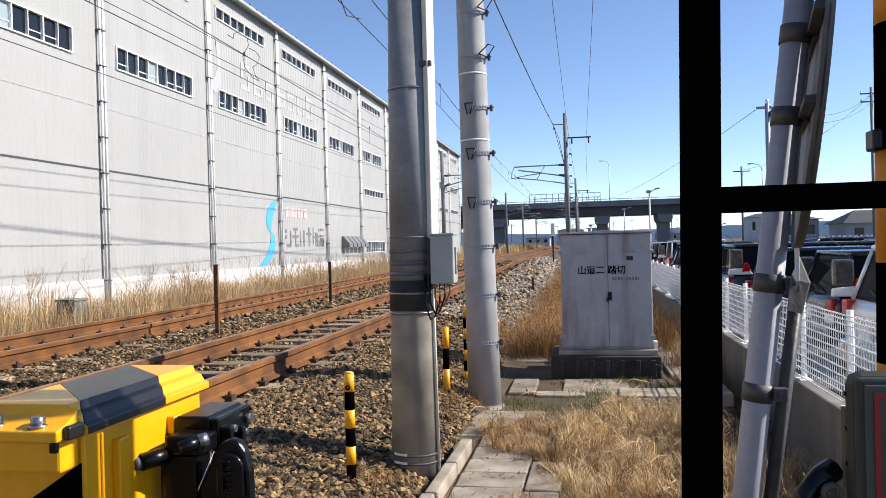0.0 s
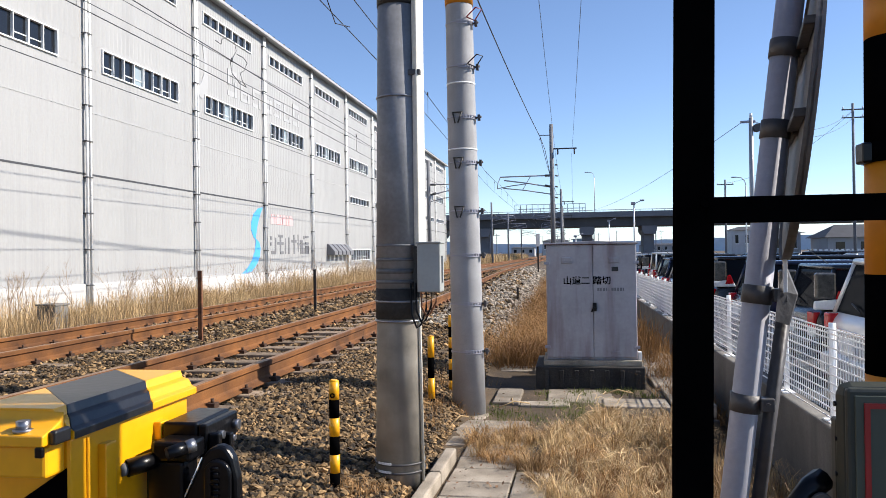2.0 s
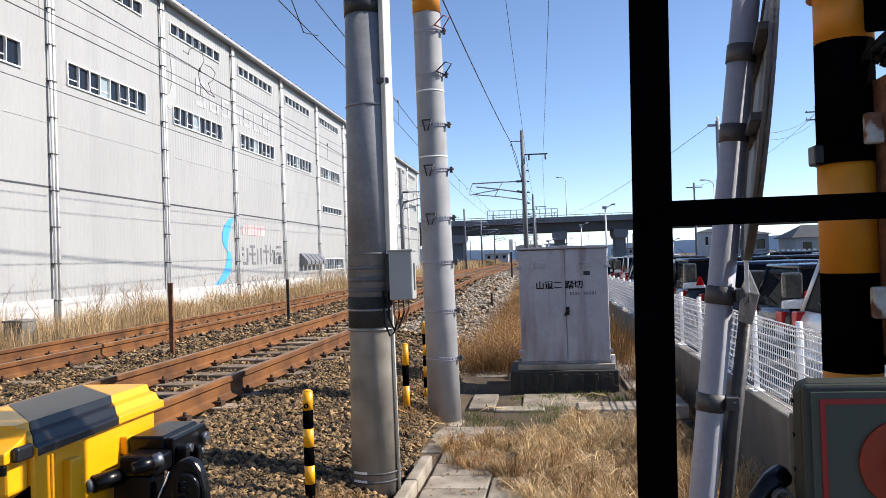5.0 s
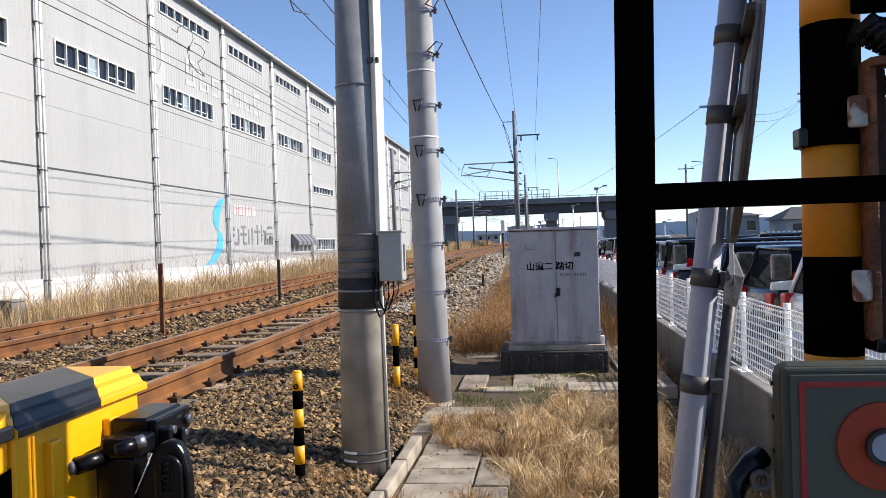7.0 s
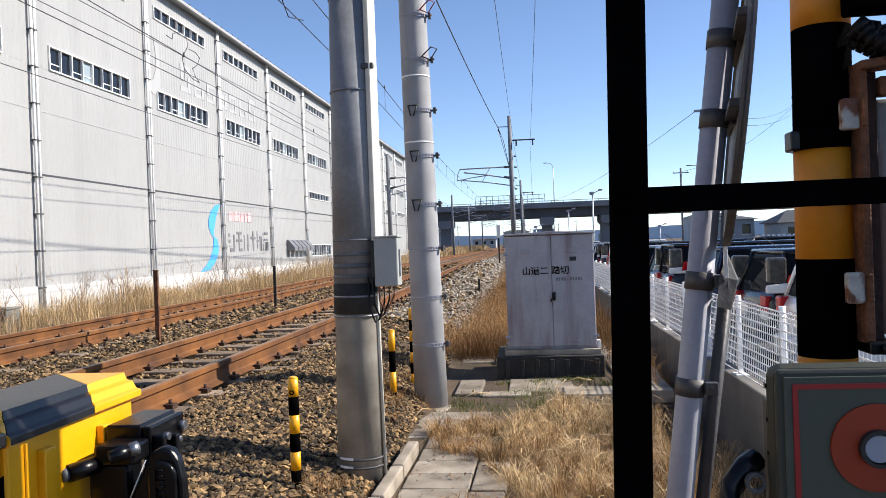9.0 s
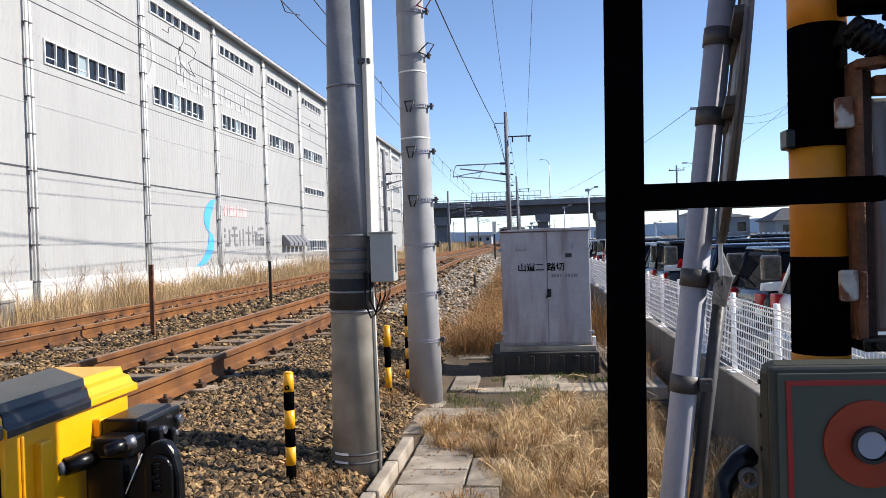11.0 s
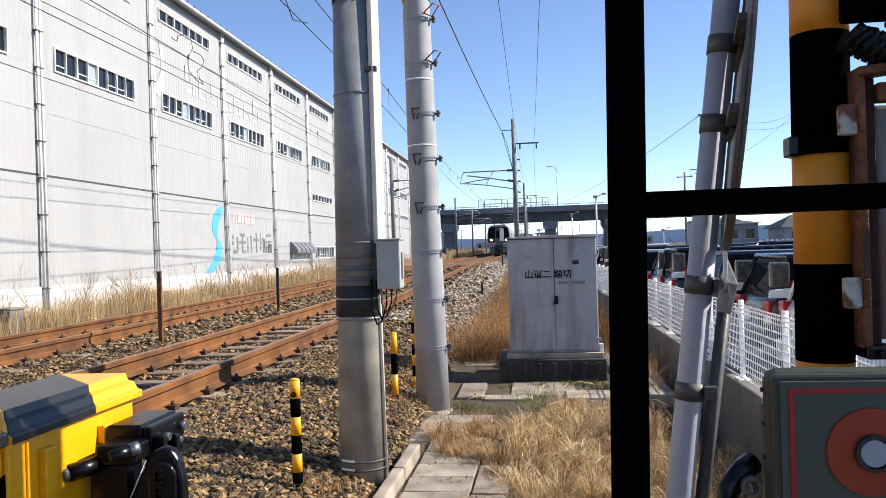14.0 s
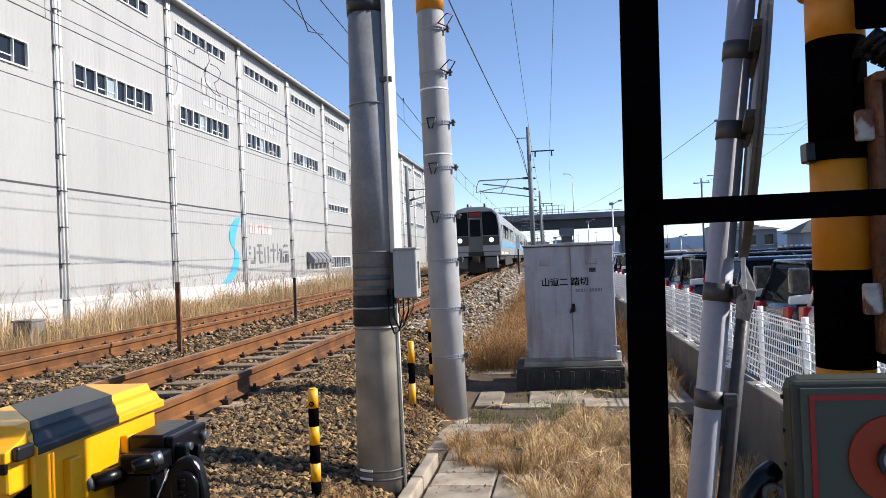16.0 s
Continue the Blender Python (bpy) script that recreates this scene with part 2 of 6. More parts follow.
M_FARROOF = mat("dark_far_roof", (0.05, 0.052, 0.06), 0.7, vary=0.2, scale=0.6)
# distance haze is put into the pale base of the next two colours
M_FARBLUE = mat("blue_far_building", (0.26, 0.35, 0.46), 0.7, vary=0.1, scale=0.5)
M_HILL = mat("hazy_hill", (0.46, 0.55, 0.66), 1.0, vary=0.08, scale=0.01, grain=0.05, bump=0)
M_ASPHALT = mat("lot_asphalt", (0.055, 0.055, 0.058), 0.9, vary=0.25, scale=0.7, grain=60, bump=0.4, coords="World")
M_TYRE = mat("tyre_rubber", (0.012, 0.012, 0.012), 0.85, vary=0.2, scale=20)
M_RIM = mat("alloy_rim", (0.45, 0.46, 0.48), 0.35, 0.8, vary=0.1, scale=20, bump=0)
M_CARGLASS = glassy("car_glass", (0.010, 0.012, 0.016), 0.04)
M_CARGLASS.node_tree.nodes["Principled BSDF"].inputs["Specular IOR Level"].default_value = 0.008
M_TAIL = glassy("red_tail_lamp", (0.45, 0.008, 0.012), 0.15)
M_LAMPPALE = mat("cloudy_lamp_lens", (0.085, 0.08, 0.068), 0.2, vary=0.35, scale=14, grain=60, bump=0.0, coat=0.5)
M_CHROME = mat("chrome_trim", (0.7, 0.7, 0.72), 0.15, 1.0, vary=0.05, scale=20, bump=0)
M_TRIM = mat("black_trim", (0.015, 0.015, 0.016), 0.55, vary=0.2, scale=20, bump=0)
CARPAINT = [mat("car_paint_" + n, c, 0.25, 0.2, vary=0.04, scale=3, grain=200, bump=0, coat=0.3) for n, c in
            (("black", (0.008, 0.009, 0.012)), ("white", (0.72, 0.72, 0.72)), ("navy", (0.012, 0.018, 0.045)), ("silver", (0.40, 0.41, 0.43)), ("graphite", (0.04, 0.042, 0.048)))]
M_TRAINWHITE = mat("train_white_front", (0.31, 0.31, 0.32), 0.4, vary=0.06, scale=2, grain=20, bump=0)
M_TRAINSTEEL = mat("train_stainless", (0.36, 0.36, 0.36), 0.4, 0.4, vary=0.08, scale=1.5, grain=20, bump=0.02)
M_TRAINGREY = mat("train_grey_door", (0.11, 0.11, 0.11), 0.5, vary=0.1, scale=3, bump=0)
M_TRAINBLUE = mat("train_blue_band", (0.10, 0.33, 0.66), 0.4, vary=0.06, scale=2, bump=0)
M_TRAINBROWN = mat("train_dark_front_band", (0.045, 0.035, 0.035), 0.5, vary=0.15, scale=4, bump=0)
M_UNDER = mat("dirty_underframe", (0.03, 0.026, 0.023), 0.85, vary=0.3, scale=4)
M_LIGHT = mat("headlight_glow", (1.0, 0.93, 0.8), emit=9.0)
M_SIDELIGHT = mat("reflector_glow", (1.0, 0.8, 0.5), emit=1.5)
M_DEST = mat("red_destination_glow", (0.22, 0.015, 0.02), emit=0.05)


# ---- mesh helpers ----
def part(name, bm, material, parent=None, label="", smooth=False):
    """Links a bmesh as one mesh object, under a thing or part where one is given."""
    me = bpy.data.meshes.new(name)
    if smooth:
        for f in bm.faces:
            f.smooth = True
    bm.to_mesh(me)
    bm.free()
    for m in material if isinstance(material, (list, tuple)) else [material]:
        me.materials.append(m)
    ob = new(name, me)
    if parent is not None:
        ob.parent = parent
    if label:
        tagged(ob, label)
    return ob


def add_box(bm, x0, x1, y0, y1, z0, z1, bevel=0.0, mi=0, m=None):
    r = bmesh.ops.create_cube(bm, size=1.0, matrix=Matrix.Translation(((x0 + x1) / 2, (y0 + y1) / 2, (z0 + z1) / 2)) @ Matrix.Diagonal((abs(x1 - x0), abs(y1 - y0), abs(z1 - z0), 1)))
    vs = r["verts"]
    fs = {f for v in vs for f in v.link_faces}
    for f in fs:
        f.material_index = mi
    if bevel:
        es = list({e for v in vs for e in v.link_edges})
        out = bmesh.ops.bevel(bm, geom=es, offset=bevel, segments=2, affect="EDGES", profile=0.5)
        fs2 = out["faces"]
        for f in fs2:
            f.material_index = mi
        vs = list({v for f in fs2 for v in f.verts} | {v for v in vs if v.is_valid})
    if m is not None:
        bmesh.ops.transform(bm, matrix=m, verts=[v for v in vs if v.is_valid])
    return vs


def box(x0, x1, y0, y1, z0, z1, bevel=0.0, m=None):
    bm = bmesh.new()
    add_box(bm, x0, x1, y0, y1, z0, z1, bevel)
    if m is not None:
        bmesh.ops.transform(bm, matrix=m, verts=bm.verts[:])
    return bm


def add_rod(bm, a, b, r0, r1=None, n=10, caps=True, mi=0):
    a, b = Vector(a), Vector(b)
    r1 = r0 if r1 is None else r1
    d = b - a
    q = d.to_track_quat("Z", "Y").to_matrix().to_4x4()
    before = set(bm.faces)
    bmesh.ops.create_cone(bm, cap_ends=caps, segments=n, radius1=r0, radius2=r1, depth=d.length, matrix=Matrix.Translation((a + b) / 2) @ q)
    for f in bm.faces:
        if f not in before:
            f.material_index = mi
            f.smooth = len(f.verts) == 4
    return bm


def rod(a, b, r0, r1=None, n=10):
    return add_rod(bmesh.new(), a, b, r0, r1, n)


def add_tube(bm, pts, r, n=6):
    """A tube along points."""
    pts = [Vector(p) for p in pts]
    rings = []
    for i, p in enumerate(pts):
        d = (pts[min(i + 1, len(pts) - 1)] - pts[max(i - 1, 0)]).normalized()
        q = d.to_track_quat("Z", "Y")
        rings.append([bm.verts.new(p + q @ Vector((r * math.cos(6.2832 * k / n), r * math.sin(6.2832 * k / n), 0))) for k in range(n)])
    for A, B in zip(rings, rings[1:]):
        for k in range(n):
            bm.faces.new((A[k], A[(k + 1) % n], B[(k + 1) % n], B[k])).smooth = True
    bm.faces.new(rings[0][::-1]), bm.faces.new(rings[-1])
    return bm


def add_prism(bm, outline, axis, a, b, mi=0):
    """Extrudes a closed outline of (u, v) along an axis from a to b; x: (y, z), y: (x, z), z: (x, y)."""
    def at(u, v, w):
        return {"x": (w, u, v), "y": (u, w, v), "z": (u, v, w)}[axis]
    A = [bm.verts.new(at(u, v, a)) for u, v in outline]
    B = [bm.verts.new(at(u, v, b)) for u, v in outline]
    n = len(outline)
    fs = [bm.faces.new((A[i], A[(i + 1) % n], B[(i + 1) % n], B[i])) for i in range(n)]
    fs += [bm.faces.new(A[::-1]), bm.faces.new(B)]
    for f in fs:
        f.material_index = mi
    return fs


def prism(outline, axis, a, b, bevel=0.0):
    bm = bmesh.new()
    add_prism(bm, outline, axis, a, b)
    bmesh.ops.recalc_face_normals(bm, faces=bm.faces[:])
    if bevel:
        bmesh.ops.bevel(bm, geom=bm.edges[:], offset=bevel, segments=2, affect="EDGES", profile=0.5)
    return bm


def add_ring(bm, centre, axis, r_in, r_out, a, b, n=40, start=0.0, sweep=2 * math.pi):
    """A flat ring, or an arc of one, with thickness along an axis ('y' or 'z')."""
    def at(r, th, w):
        u, v = r * math.cos(th), r * math.sin(th)
        return (centre[0] + u, w, centre[2] + v) if axis == "y" else (centre[0] + u, centre[1] + v, w)
    full = abs(sweep - 2 * math.pi) < 1e-6
    k = n if full else n + 1
    rows = [[bm.verts.new(at(r, start + sweep * i / n, w)) for r, w in ((r_in, a), (r_out, a), (r_out, b), (r_in, b))] for i in range(k)]
    for i in range(n):
        A, B = rows[i], rows[(i + 1) % k]
        for j in range(4):
            bm.faces.new((A[j], A[(j + 1) % 4], B[(j + 1) % 4], B[j]))
    bmesh.ops.recalc_face_normals(bm, faces=bm.faces[:])
    return bm


def lathe(rings, n=32):
    """A round shaft through rings of (x, y, z, radius), closed at both ends."""
    bm = bmesh.new()
    R = [[bm.verts.new((x + r * math.cos(6.283185 * k / n), y + r * math.sin(6.283185 * k / n), z)) for k in range(n)] for x, y, z, r in rings]
    for A, B in zip(R, R[1:]):
        for k in range(n):
            bm.faces.new((A[k], A[(k + 1) % n], B[(k + 1) % n], B[k])).smooth = True
    bm.faces.new(R[0][::-1]), bm.faces.new(R[-1])
    return bm


def thing(name, label, category, group="", at=(0, 0, 0), kind=""):
    ob = new(name)
    ob.empty_display_size = 0.1
    ob.location = at
    return tagged(ob, label, category, group, kind)


def raw(name, verts, faces, material, parent=None):
    me = bpy.data.meshes.new(name)
    me.from_pydata(verts, [], faces)
    me.materials.append(material)
    ob = new(name, me)
    if parent is not None:
        ob.parent = parent
    return ob


def share(name, me, parent, m):
    """One more object on a mesh that is already there."""
    ob = new(name, me)
    ob.parent = parent
    ob.matrix_basis = m
    return ob


def smooth01(a, b, v):
    s = min(1.0, max(0.0, (v - a) / (b - a)))
    return s * s * (3 - 2 * s)


# ---- plan ----
RAIL_Z, FAR_RAIL_Z = 0.56, 0.50        # tops of the rails, near and far track
NEAR_X, FAR_X, GAUGE = -3.305, -6.68, 1.067
FACADE_X, EAVE_Z = -12.5, 10.85


# cross-section of the stone bed: distance across the line, height over the verge
BED_X = (-9.6, -8.2, -5.6, -4.5, -4.2, -2.6, -2.4, -2.1, -1.85, -1.55, -1.3, -1.15, -1.0, -0.92, -0.87)
BED_H = (0.0, 0.24, 0.25, 0.30, 0.286, 0.286, 0.315, 0.31, 0.275, 0.22, 0.165, 0.13, 0.085, 0.03, 0.0)


def drift(y):
    """The tracks swing a little to the left on their way to the bridge."""
    return -0.8 * smooth01(8, 48, y)


def ground_z(x, y):
    """The lie of the land: track bed, verge, ditch and car park."""
    xt = x - drift(y)
    bed = float(np.interp(xt, BED_X, BED_H)) if y < 220 else 0.0
    z = 0.04 + bed
    if x < -9:
        z += 0.12 * smooth01(-9, -11, x)
    ditch = smooth01(0.95, 1.15, x) * smooth01(1.9, 1.74, x) if y < 8.2 else smooth01(1.38, 1.5, x) * smooth01(1.9, 1.74, x)
    z -= 0.42 * ditch * smooth01(60, 30, y)
    if y < 6.5:
        z -= 0.12 * smooth01(0.2, 1.0, x) * smooth01(1.9, 1.74, x)
    z -= 0.27 * smooth01(1.86, 1.95, x) * smooth01(80, 60, x)
    if -12 < x < 3 and y < 60:
        z += 0.025 * noise.noise((x * 1.7, y * 1.7, 0)) + 0.012 * noise.noise((x * 6, y * 6, 3))
    return z


def build_ground():
    xs = [-3000, -800, -200, -60, -20] + [-13 + 0.22 * i for i in range(73)] + [3.3, 5, 10, 30, 60, 80, 200, 800, 3000]
    ys = [-3000, -500, -60, -10] + [-2 + 0.3 * i for i in range(65)] + [18 + 1.0 * i for i in range(44)] + [65, 80, 100, 120, 150, 180, 219, 221, 300, 500, 1000, 4500]
    verts = [(x, y, ground_z(x, y)) for y in ys for x in xs]
    w = len(xs)
    faces = [(j * w + i, j * w + i + 1, (j + 1) * w + i + 1, (j + 1) * w + i) for j in range(len(ys) - 1) for i in range(w - 1)]
    ob = raw("ground", verts, faces, M_SOIL)
    for p in ob.data.polygons:
        p.use_smooth = True
    tagged(ob, "bare brown soil verge beside the railway", "ground", kind="structure")


build_ground()


def build_lot():
    bm = bmesh.new()
    add_box(bm, 2.0, 75, -25, 128, -0.35, -0.15)
    tagged(part("pavement", bm, M_ASPHALT), "dark asphalt car park surface", "pavement", kind="structure")


build_lot()


# ---- railway ----
def rail_outline():
    h, b, w, n = 0.185, 0.066, 0.035, 0.010
    right = [(b, 0), (b, 0.011), (0.024, 0.03), (n, 0.05), (n, 0.125), (w, 0.14), (w, 0.175), (w - 0.007, h)]
    return right + [(-x, z) for x, z in reversed(right)]


def build_track(name, cx, top, label):
    track = thing(name, label, "railway track", kind="structure")
    ys = [-6 + 1.0 * i for i in range(76)] + [72 + 6 * i for i in range(1, 75)]
    out = rail_outline()
    n = len(out)
    for side in (-1, 1):
        x0 = cx + side * (GAUGE + 0.068) / 2
        verts, faces = [], []
        for y in ys:
            verts += [(x0 + drift(y) + u, y, top - 0.185 + v) for u, v in out]
        for j in range(len(ys) - 1):
            faces += [(j * n + i, j * n + (i + 1) % n, (j + 1) * n + (i + 1) % n, (j + 1) * n + i) for i in range(n)]
        ob = raw("rail", verts, faces, M_RUST, track)
        ob.data.materials.append(M_RAILTOP)
        for k, p in enumerate(ob.data.polygons):
            if k % n == 7:
                p.material_index = 1
    # sleepers, each with its own pose on a shared mesh
    bm = bmesh.new()
    add_box(bm, -1.05, 1.05, -0.11, 0.11, -0.14, 0.0, 0.012)
    first = part("sleeper", bm, M_SLEEPER, track)
    spots = [-2.0 + 0.62 * i for i in range(110)]
    for i, y in enumerate(spots):
        m = pose(cx + drift(y) + random.uniform(-0.02, 0.02), y, top - 0.19, 0, 0, random.uniform(-1.2, 1.2))
        if i == 0:
            first.matrix_basis = m
        else:
            share("sleeper", first.data, track, m)
    bm = bmesh.new()
    for y in spots[:90]:
        for side in (-1, 1):
            for q in (-1, 1):
                x = cx + drift(y) + side * (GAUGE + 0.068) / 2 + q * 0.085
                add_box(bm, x - 0.035, x + 0.035, y - 0.04, y + 0.04, top - 0.19, top - 0.15, 0)
                add_rod(bm, (x, y, top - 0.16), (x, y, top - 0.12), 0.014, n=6)
    clips = part("rail_fastening", bm, M_CLIP, track, "dark rusty spikes and clips on the sleepers")
    tagged(clips, kind="stuff")
    return track


build_track("railway_near", NEAR_X, RAIL_Z, "rusty brown rails with worn tops on weathered sleepers")
build_track("railway_far", FAR_X, FAR_RAIL_Z, "rusty brown rails on sleepers beside the dead reeds")


def scatter_stones(name, count, region, size, material, label, seed, keep=None):
    """Loose broken stones: jittered octahedra with cut corners, joined as one stuff object."""
    rng = np.random.default_rng(seed)
    base = np.array([(1, 0, 0), (-1, 0, 0), (0, 1, 0), (0, -1, 0), (0, 0, 1), (0, 0, -1), (0.62, 0.62, 0.55), (-0.62, 0.6, -0.5)], float)
    tri = np.array([(0, 2, 6), (2, 4, 6), (4, 0, 6), (0, 3, 5), (3, 1, 5), (0, 4, 3), (4, 1, 3), (2, 1, 4), (0, 5, 2), (1, 2, 7), (2, 5, 7), (5, 1, 7)])
    x0, x1, y0, y1 = region
    V, Fc, k = [], [], 0
    for _ in range(count):
        y = y0 + (y1 - y0) * rng.random() ** 1.6
        x = x0 + (x1 - x0) * rng.random()
        xt = x + drift(y)
        if keep and not keep(x, y):
            continue
        s = size * (0.55 + rng.random() ** 1.5) * (1 + 0.045 * max(0.0, y - 6))
        v = base * (1 + rng.uniform(-0.38, 0.38, base.shape)) * np.array([1, rng.uniform(0.6, 1), rng.uniform(0.45, 0.8)]) * s
        a, b = rng.uniform(0, 6.28), rng.uniform(-0.6, 0.6)
        ca, sa, cb, sb = math.cos(a), math.sin(a), math.cos(b), math.sin(b)
        R = np.array([[ca, -sa, 0], [sa, ca, 0], [0, 0, 1]]) @ np.array([[1, 0, 0], [0, cb, -sb], [0, sb, cb]])
        V.append(v @ R.T + np.array([xt, y, ground_z(xt, y) + s * rng.uniform(-0.2, 0.85)]))
        Fc.append(tri + k * 8)
        k += 1
    ob = raw(name, np.concatenate(V).tolist(), np.concatenate(Fc).tolist(), material)
    return tagged(ob, label, "gravel", kind="stuff")


scatter_stones("ballast", 46000, (-8.6, -0.95, 3.2, 13.0), 0.022, M_STONE, "brown broken stone ballast between and beside the rails", 3)
scatter_stones("ballast", 33000, (-2.6, -0.92, 3.6, 9.5), 0.020, M_STONE, "brown broken stone ballast heaped on the track shoulder", 8)
scatter_stones("ballast", 17000, (-8.6, -1.2, 12.5, 48.0), 0.032, M_STONE, "brown broken stone ballast further along the line", 4)
scatter_stones("ballast", 7000, (-8.6, -1.3, -6.0, 3.3), 0.036, M_STONE, "brown broken stone ballast beside the crossing", 6)
scatter_stones("ballast_shoulder", 6500, (-2.35, -0.75, 13.0, 60.0), 0.030, M_STONE_PALE, "pale fresh grey ballast along the track shoulder", 5)


# ---- warehouse ----
BAY0, BAY, NBAYS = 1.0, 6.0, 13


def add_ribbed(bm, y0, y1, z0, z1, x=FACADE_X, pitch=0.2):
    """Ribbed cladding over a rectangle of the facade."""
    n = max(1, round((y1 - y0) / pitch))
    p = (y1 - y0) / n
    prev = None
    for i in range(n):
        for u, d in ((0.0, 0.0), (0.42, 0.0), (0.58, 0.007), (0.84, 0.007)) if i < n - 1 else ((0.0, 0.0), (0.42, 0.0), (0.58, 0.007), (0.84, 0.007), (1.0, 0.0)):
            y = y0 + (i + u) * p
            cur = (bm.verts.new((x + d, y, z0)), bm.verts.new((x + d, y, z1)))
            if prev:
                bm.faces.new((prev[0], cur[0], cur[1], prev[1]))
            prev = cur


def window_unit(name, y0, y1, z0, z1, panes, pale, parent):
    """A ribbon window: frame, sill, mullions and one pane after another."""
    x = FACADE_X
    bm = bmesh.new()
    t = 0.036
    add_box(bm, x - 0.08, x + 0.05, y0, y1, z0, z0 + t), add_box(bm, x - 0.08, x + 0.05, y0, y1, z1 - t, z1)
    add_box(bm, x - 0.08, x + 0.05, y0, y0 + t, z0 + t, z1 - t), add_box(bm, x - 0.08, x + 0.05, y1 - t, y1, z0 + t, z1 - t)
    step = (y1 - y0 - t) / panes
    for i in range(1, panes):
        k = 0.022 if i % 2 == 0 else 0.012
        yc = y0 + t / 2 + step * i
        add_box(bm, x - 0.06, x + 0.04, yc - k, yc + k, z0 + t, z1 - t)
    for i in range(panes):
        if z1 - z0 > 0.5 and i % 3 != 1:
            a = y0 + t / 2 + step * i
            add_box(bm, x - 0.036, x - 0.015, a, a + step, z0 + 0.2, z0 + 0.225)
    w = part(name, bm, M_WHITE, parent, "dark ribbon window in a white metal frame")
    for i in range(panes):
        a, b = y0 + t / 2 + step * i + 0.008, y0 + t / 2 + step * (i + 1) - 0.008
        part("pane", box(x - 0.05, x - 0.035, a, b, z0 + t + 0.004, z1 - t - 0.004), M_PALEGLASS if i in pale else M_DARKGLASS, w)
    return w


def build_warehouse():
    hall = thing("warehouse", "large pale grey ribbed metal warehouse with ribbon windows", "warehouse")
    ya, yb = BAY0 - 12, 79.6
    holes = []          # y0, y1, z0, z1, panes
    for i in range(-1, NBAYS):
        y = BAY0 + BAY * i
        holes.append((y + 0.72, y + 4.88, 6.59, 7.26, 8))
        holes.append((y + 0.65, y + 4.8, 9.72, 10.17, 7))
    for i in range(7, NBAYS):
        y = BAY0 + BAY * i
        holes.append((y + 0.75, y + 5.1, 4.58, 5.0, 7))
    for i in (7, 9, 10):
        y = BAY0 + BAY * i
        holes.append((y + 0.95, y + 5.2, 1.22, 1.9, 8))
    levels = sorted({0.86, EAVE_Z - 0.12, 3.735, 3.785} | {h[2] for h in holes} | {h[3] for h in holes})
    bm = bmesh.new()
    for z0, z1 in zip(levels, levels[1:]):
        if (z0, z1) == (3.735, 3.785):
            continue
        cut = sorted((h[0], h[1]) for h in holes if h[2] <= z0 + 1e-6 and h[3] >= z1 - 1e-6)
        y = ya
        for a, b in cut + [(yb, yb)]:
            if a > y + 0.01:
                add_ribbed(bm, y, a, z0, z1)
            y = max(y, b)
    part("cladding", bm, M_SHEET, hall, "pale grey vertically ribbed metal sheet")
    # the solid behind the cladding
    bm = bmesh.new()
    for z0, z1 in zip(levels, levels[1:]):
        cut = sorted((h[0], h[1]) for h in holes if h[2] <= z0 + 1e-6 and h[3] >= z1 - 1e-6)
        y = ya
        for a, b in cut + [(yb, yb)]:
            if a > y + 0.01:
                add_box(bm, FACADE_X - 0.2, FACADE_X - 0.02, y, a, z0, z1)
            y = max(y, b)
    add_box(bm, FACADE_X - 30, FACADE_X - 0.2, yb - 0.2, yb, 0, EAVE_Z - 0.1)
    add_box(bm, FACADE_X - 30, FACADE_X - 0.2, ya, ya + 0.2, 0, EAVE_Z - 0.1)
    add_box(bm, FACADE_X - 30.2, FACADE_X - 30, ya, yb, 0, EAVE_Z - 0.1)
    part("wall", bm, M_SHEETTRIM, hall)
    part("seam", box(FACADE_X - 0.02, FACADE_X + 0.012, ya, yb, 3.735, 3.785), M_SEAM, hall, "dark horizontal flashing strip")
    part("ledge", box(FACADE_X, FACADE_X + 0.013, ya, yb, 5.42, 5.45), M_SHEETTRIM, hall)
    part("base_wall", box(FACADE_X - 0.2, FACADE_X + 0.06, ya, yb, -0.2, 0.86, 0.01), M_BASEWALL, hall, "white rendered base wall")
    bm = prism([(FACADE_X + 0.22, EAVE_Z - 0.12), (FACADE_X + 0.22, EAVE_Z), (FACADE_X - 15, EAVE_Z + 0.9), (FACADE_X - 30.4, EAVE_Z), (FACADE_X - 30.4, EAVE_Z - 0.12)], "y", ya - 0.2, yb + 0.2)
    roof = part("roof", bm, M_ROOFMETAL, hall, "low grey metal roof")
    part("gutter", box(FACADE_X + 0.22, FACADE_X + 0.36, ya - 0.2, yb + 0.2, EAVE_Z - 0.16, EAVE_Z - 0.03, 0.02), M_SHEETTRIM, roof)
    bm = bmesh.new()
    for i in range(int((yb - ya) / 0.6)):
        y = ya + 0.6 * i
        add_box(bm, FACADE_X - 0.5, FACADE_X + 0.3, y, y + 0.07, EAVE_Z + 0.0, EAVE_Z + 0.06)
    tagged(part("roof_rib", bm, M_SEAM, roof, "dark standing seams at the eaves"), kind="stuff")
    for h in holes:
        window_unit("window", *h[:4], h[4], (3,) if h[4] == 8 and h[2] > 6 else (), hall)
    # pairs of rainwater pipes at each bay, with brackets
    proto = None
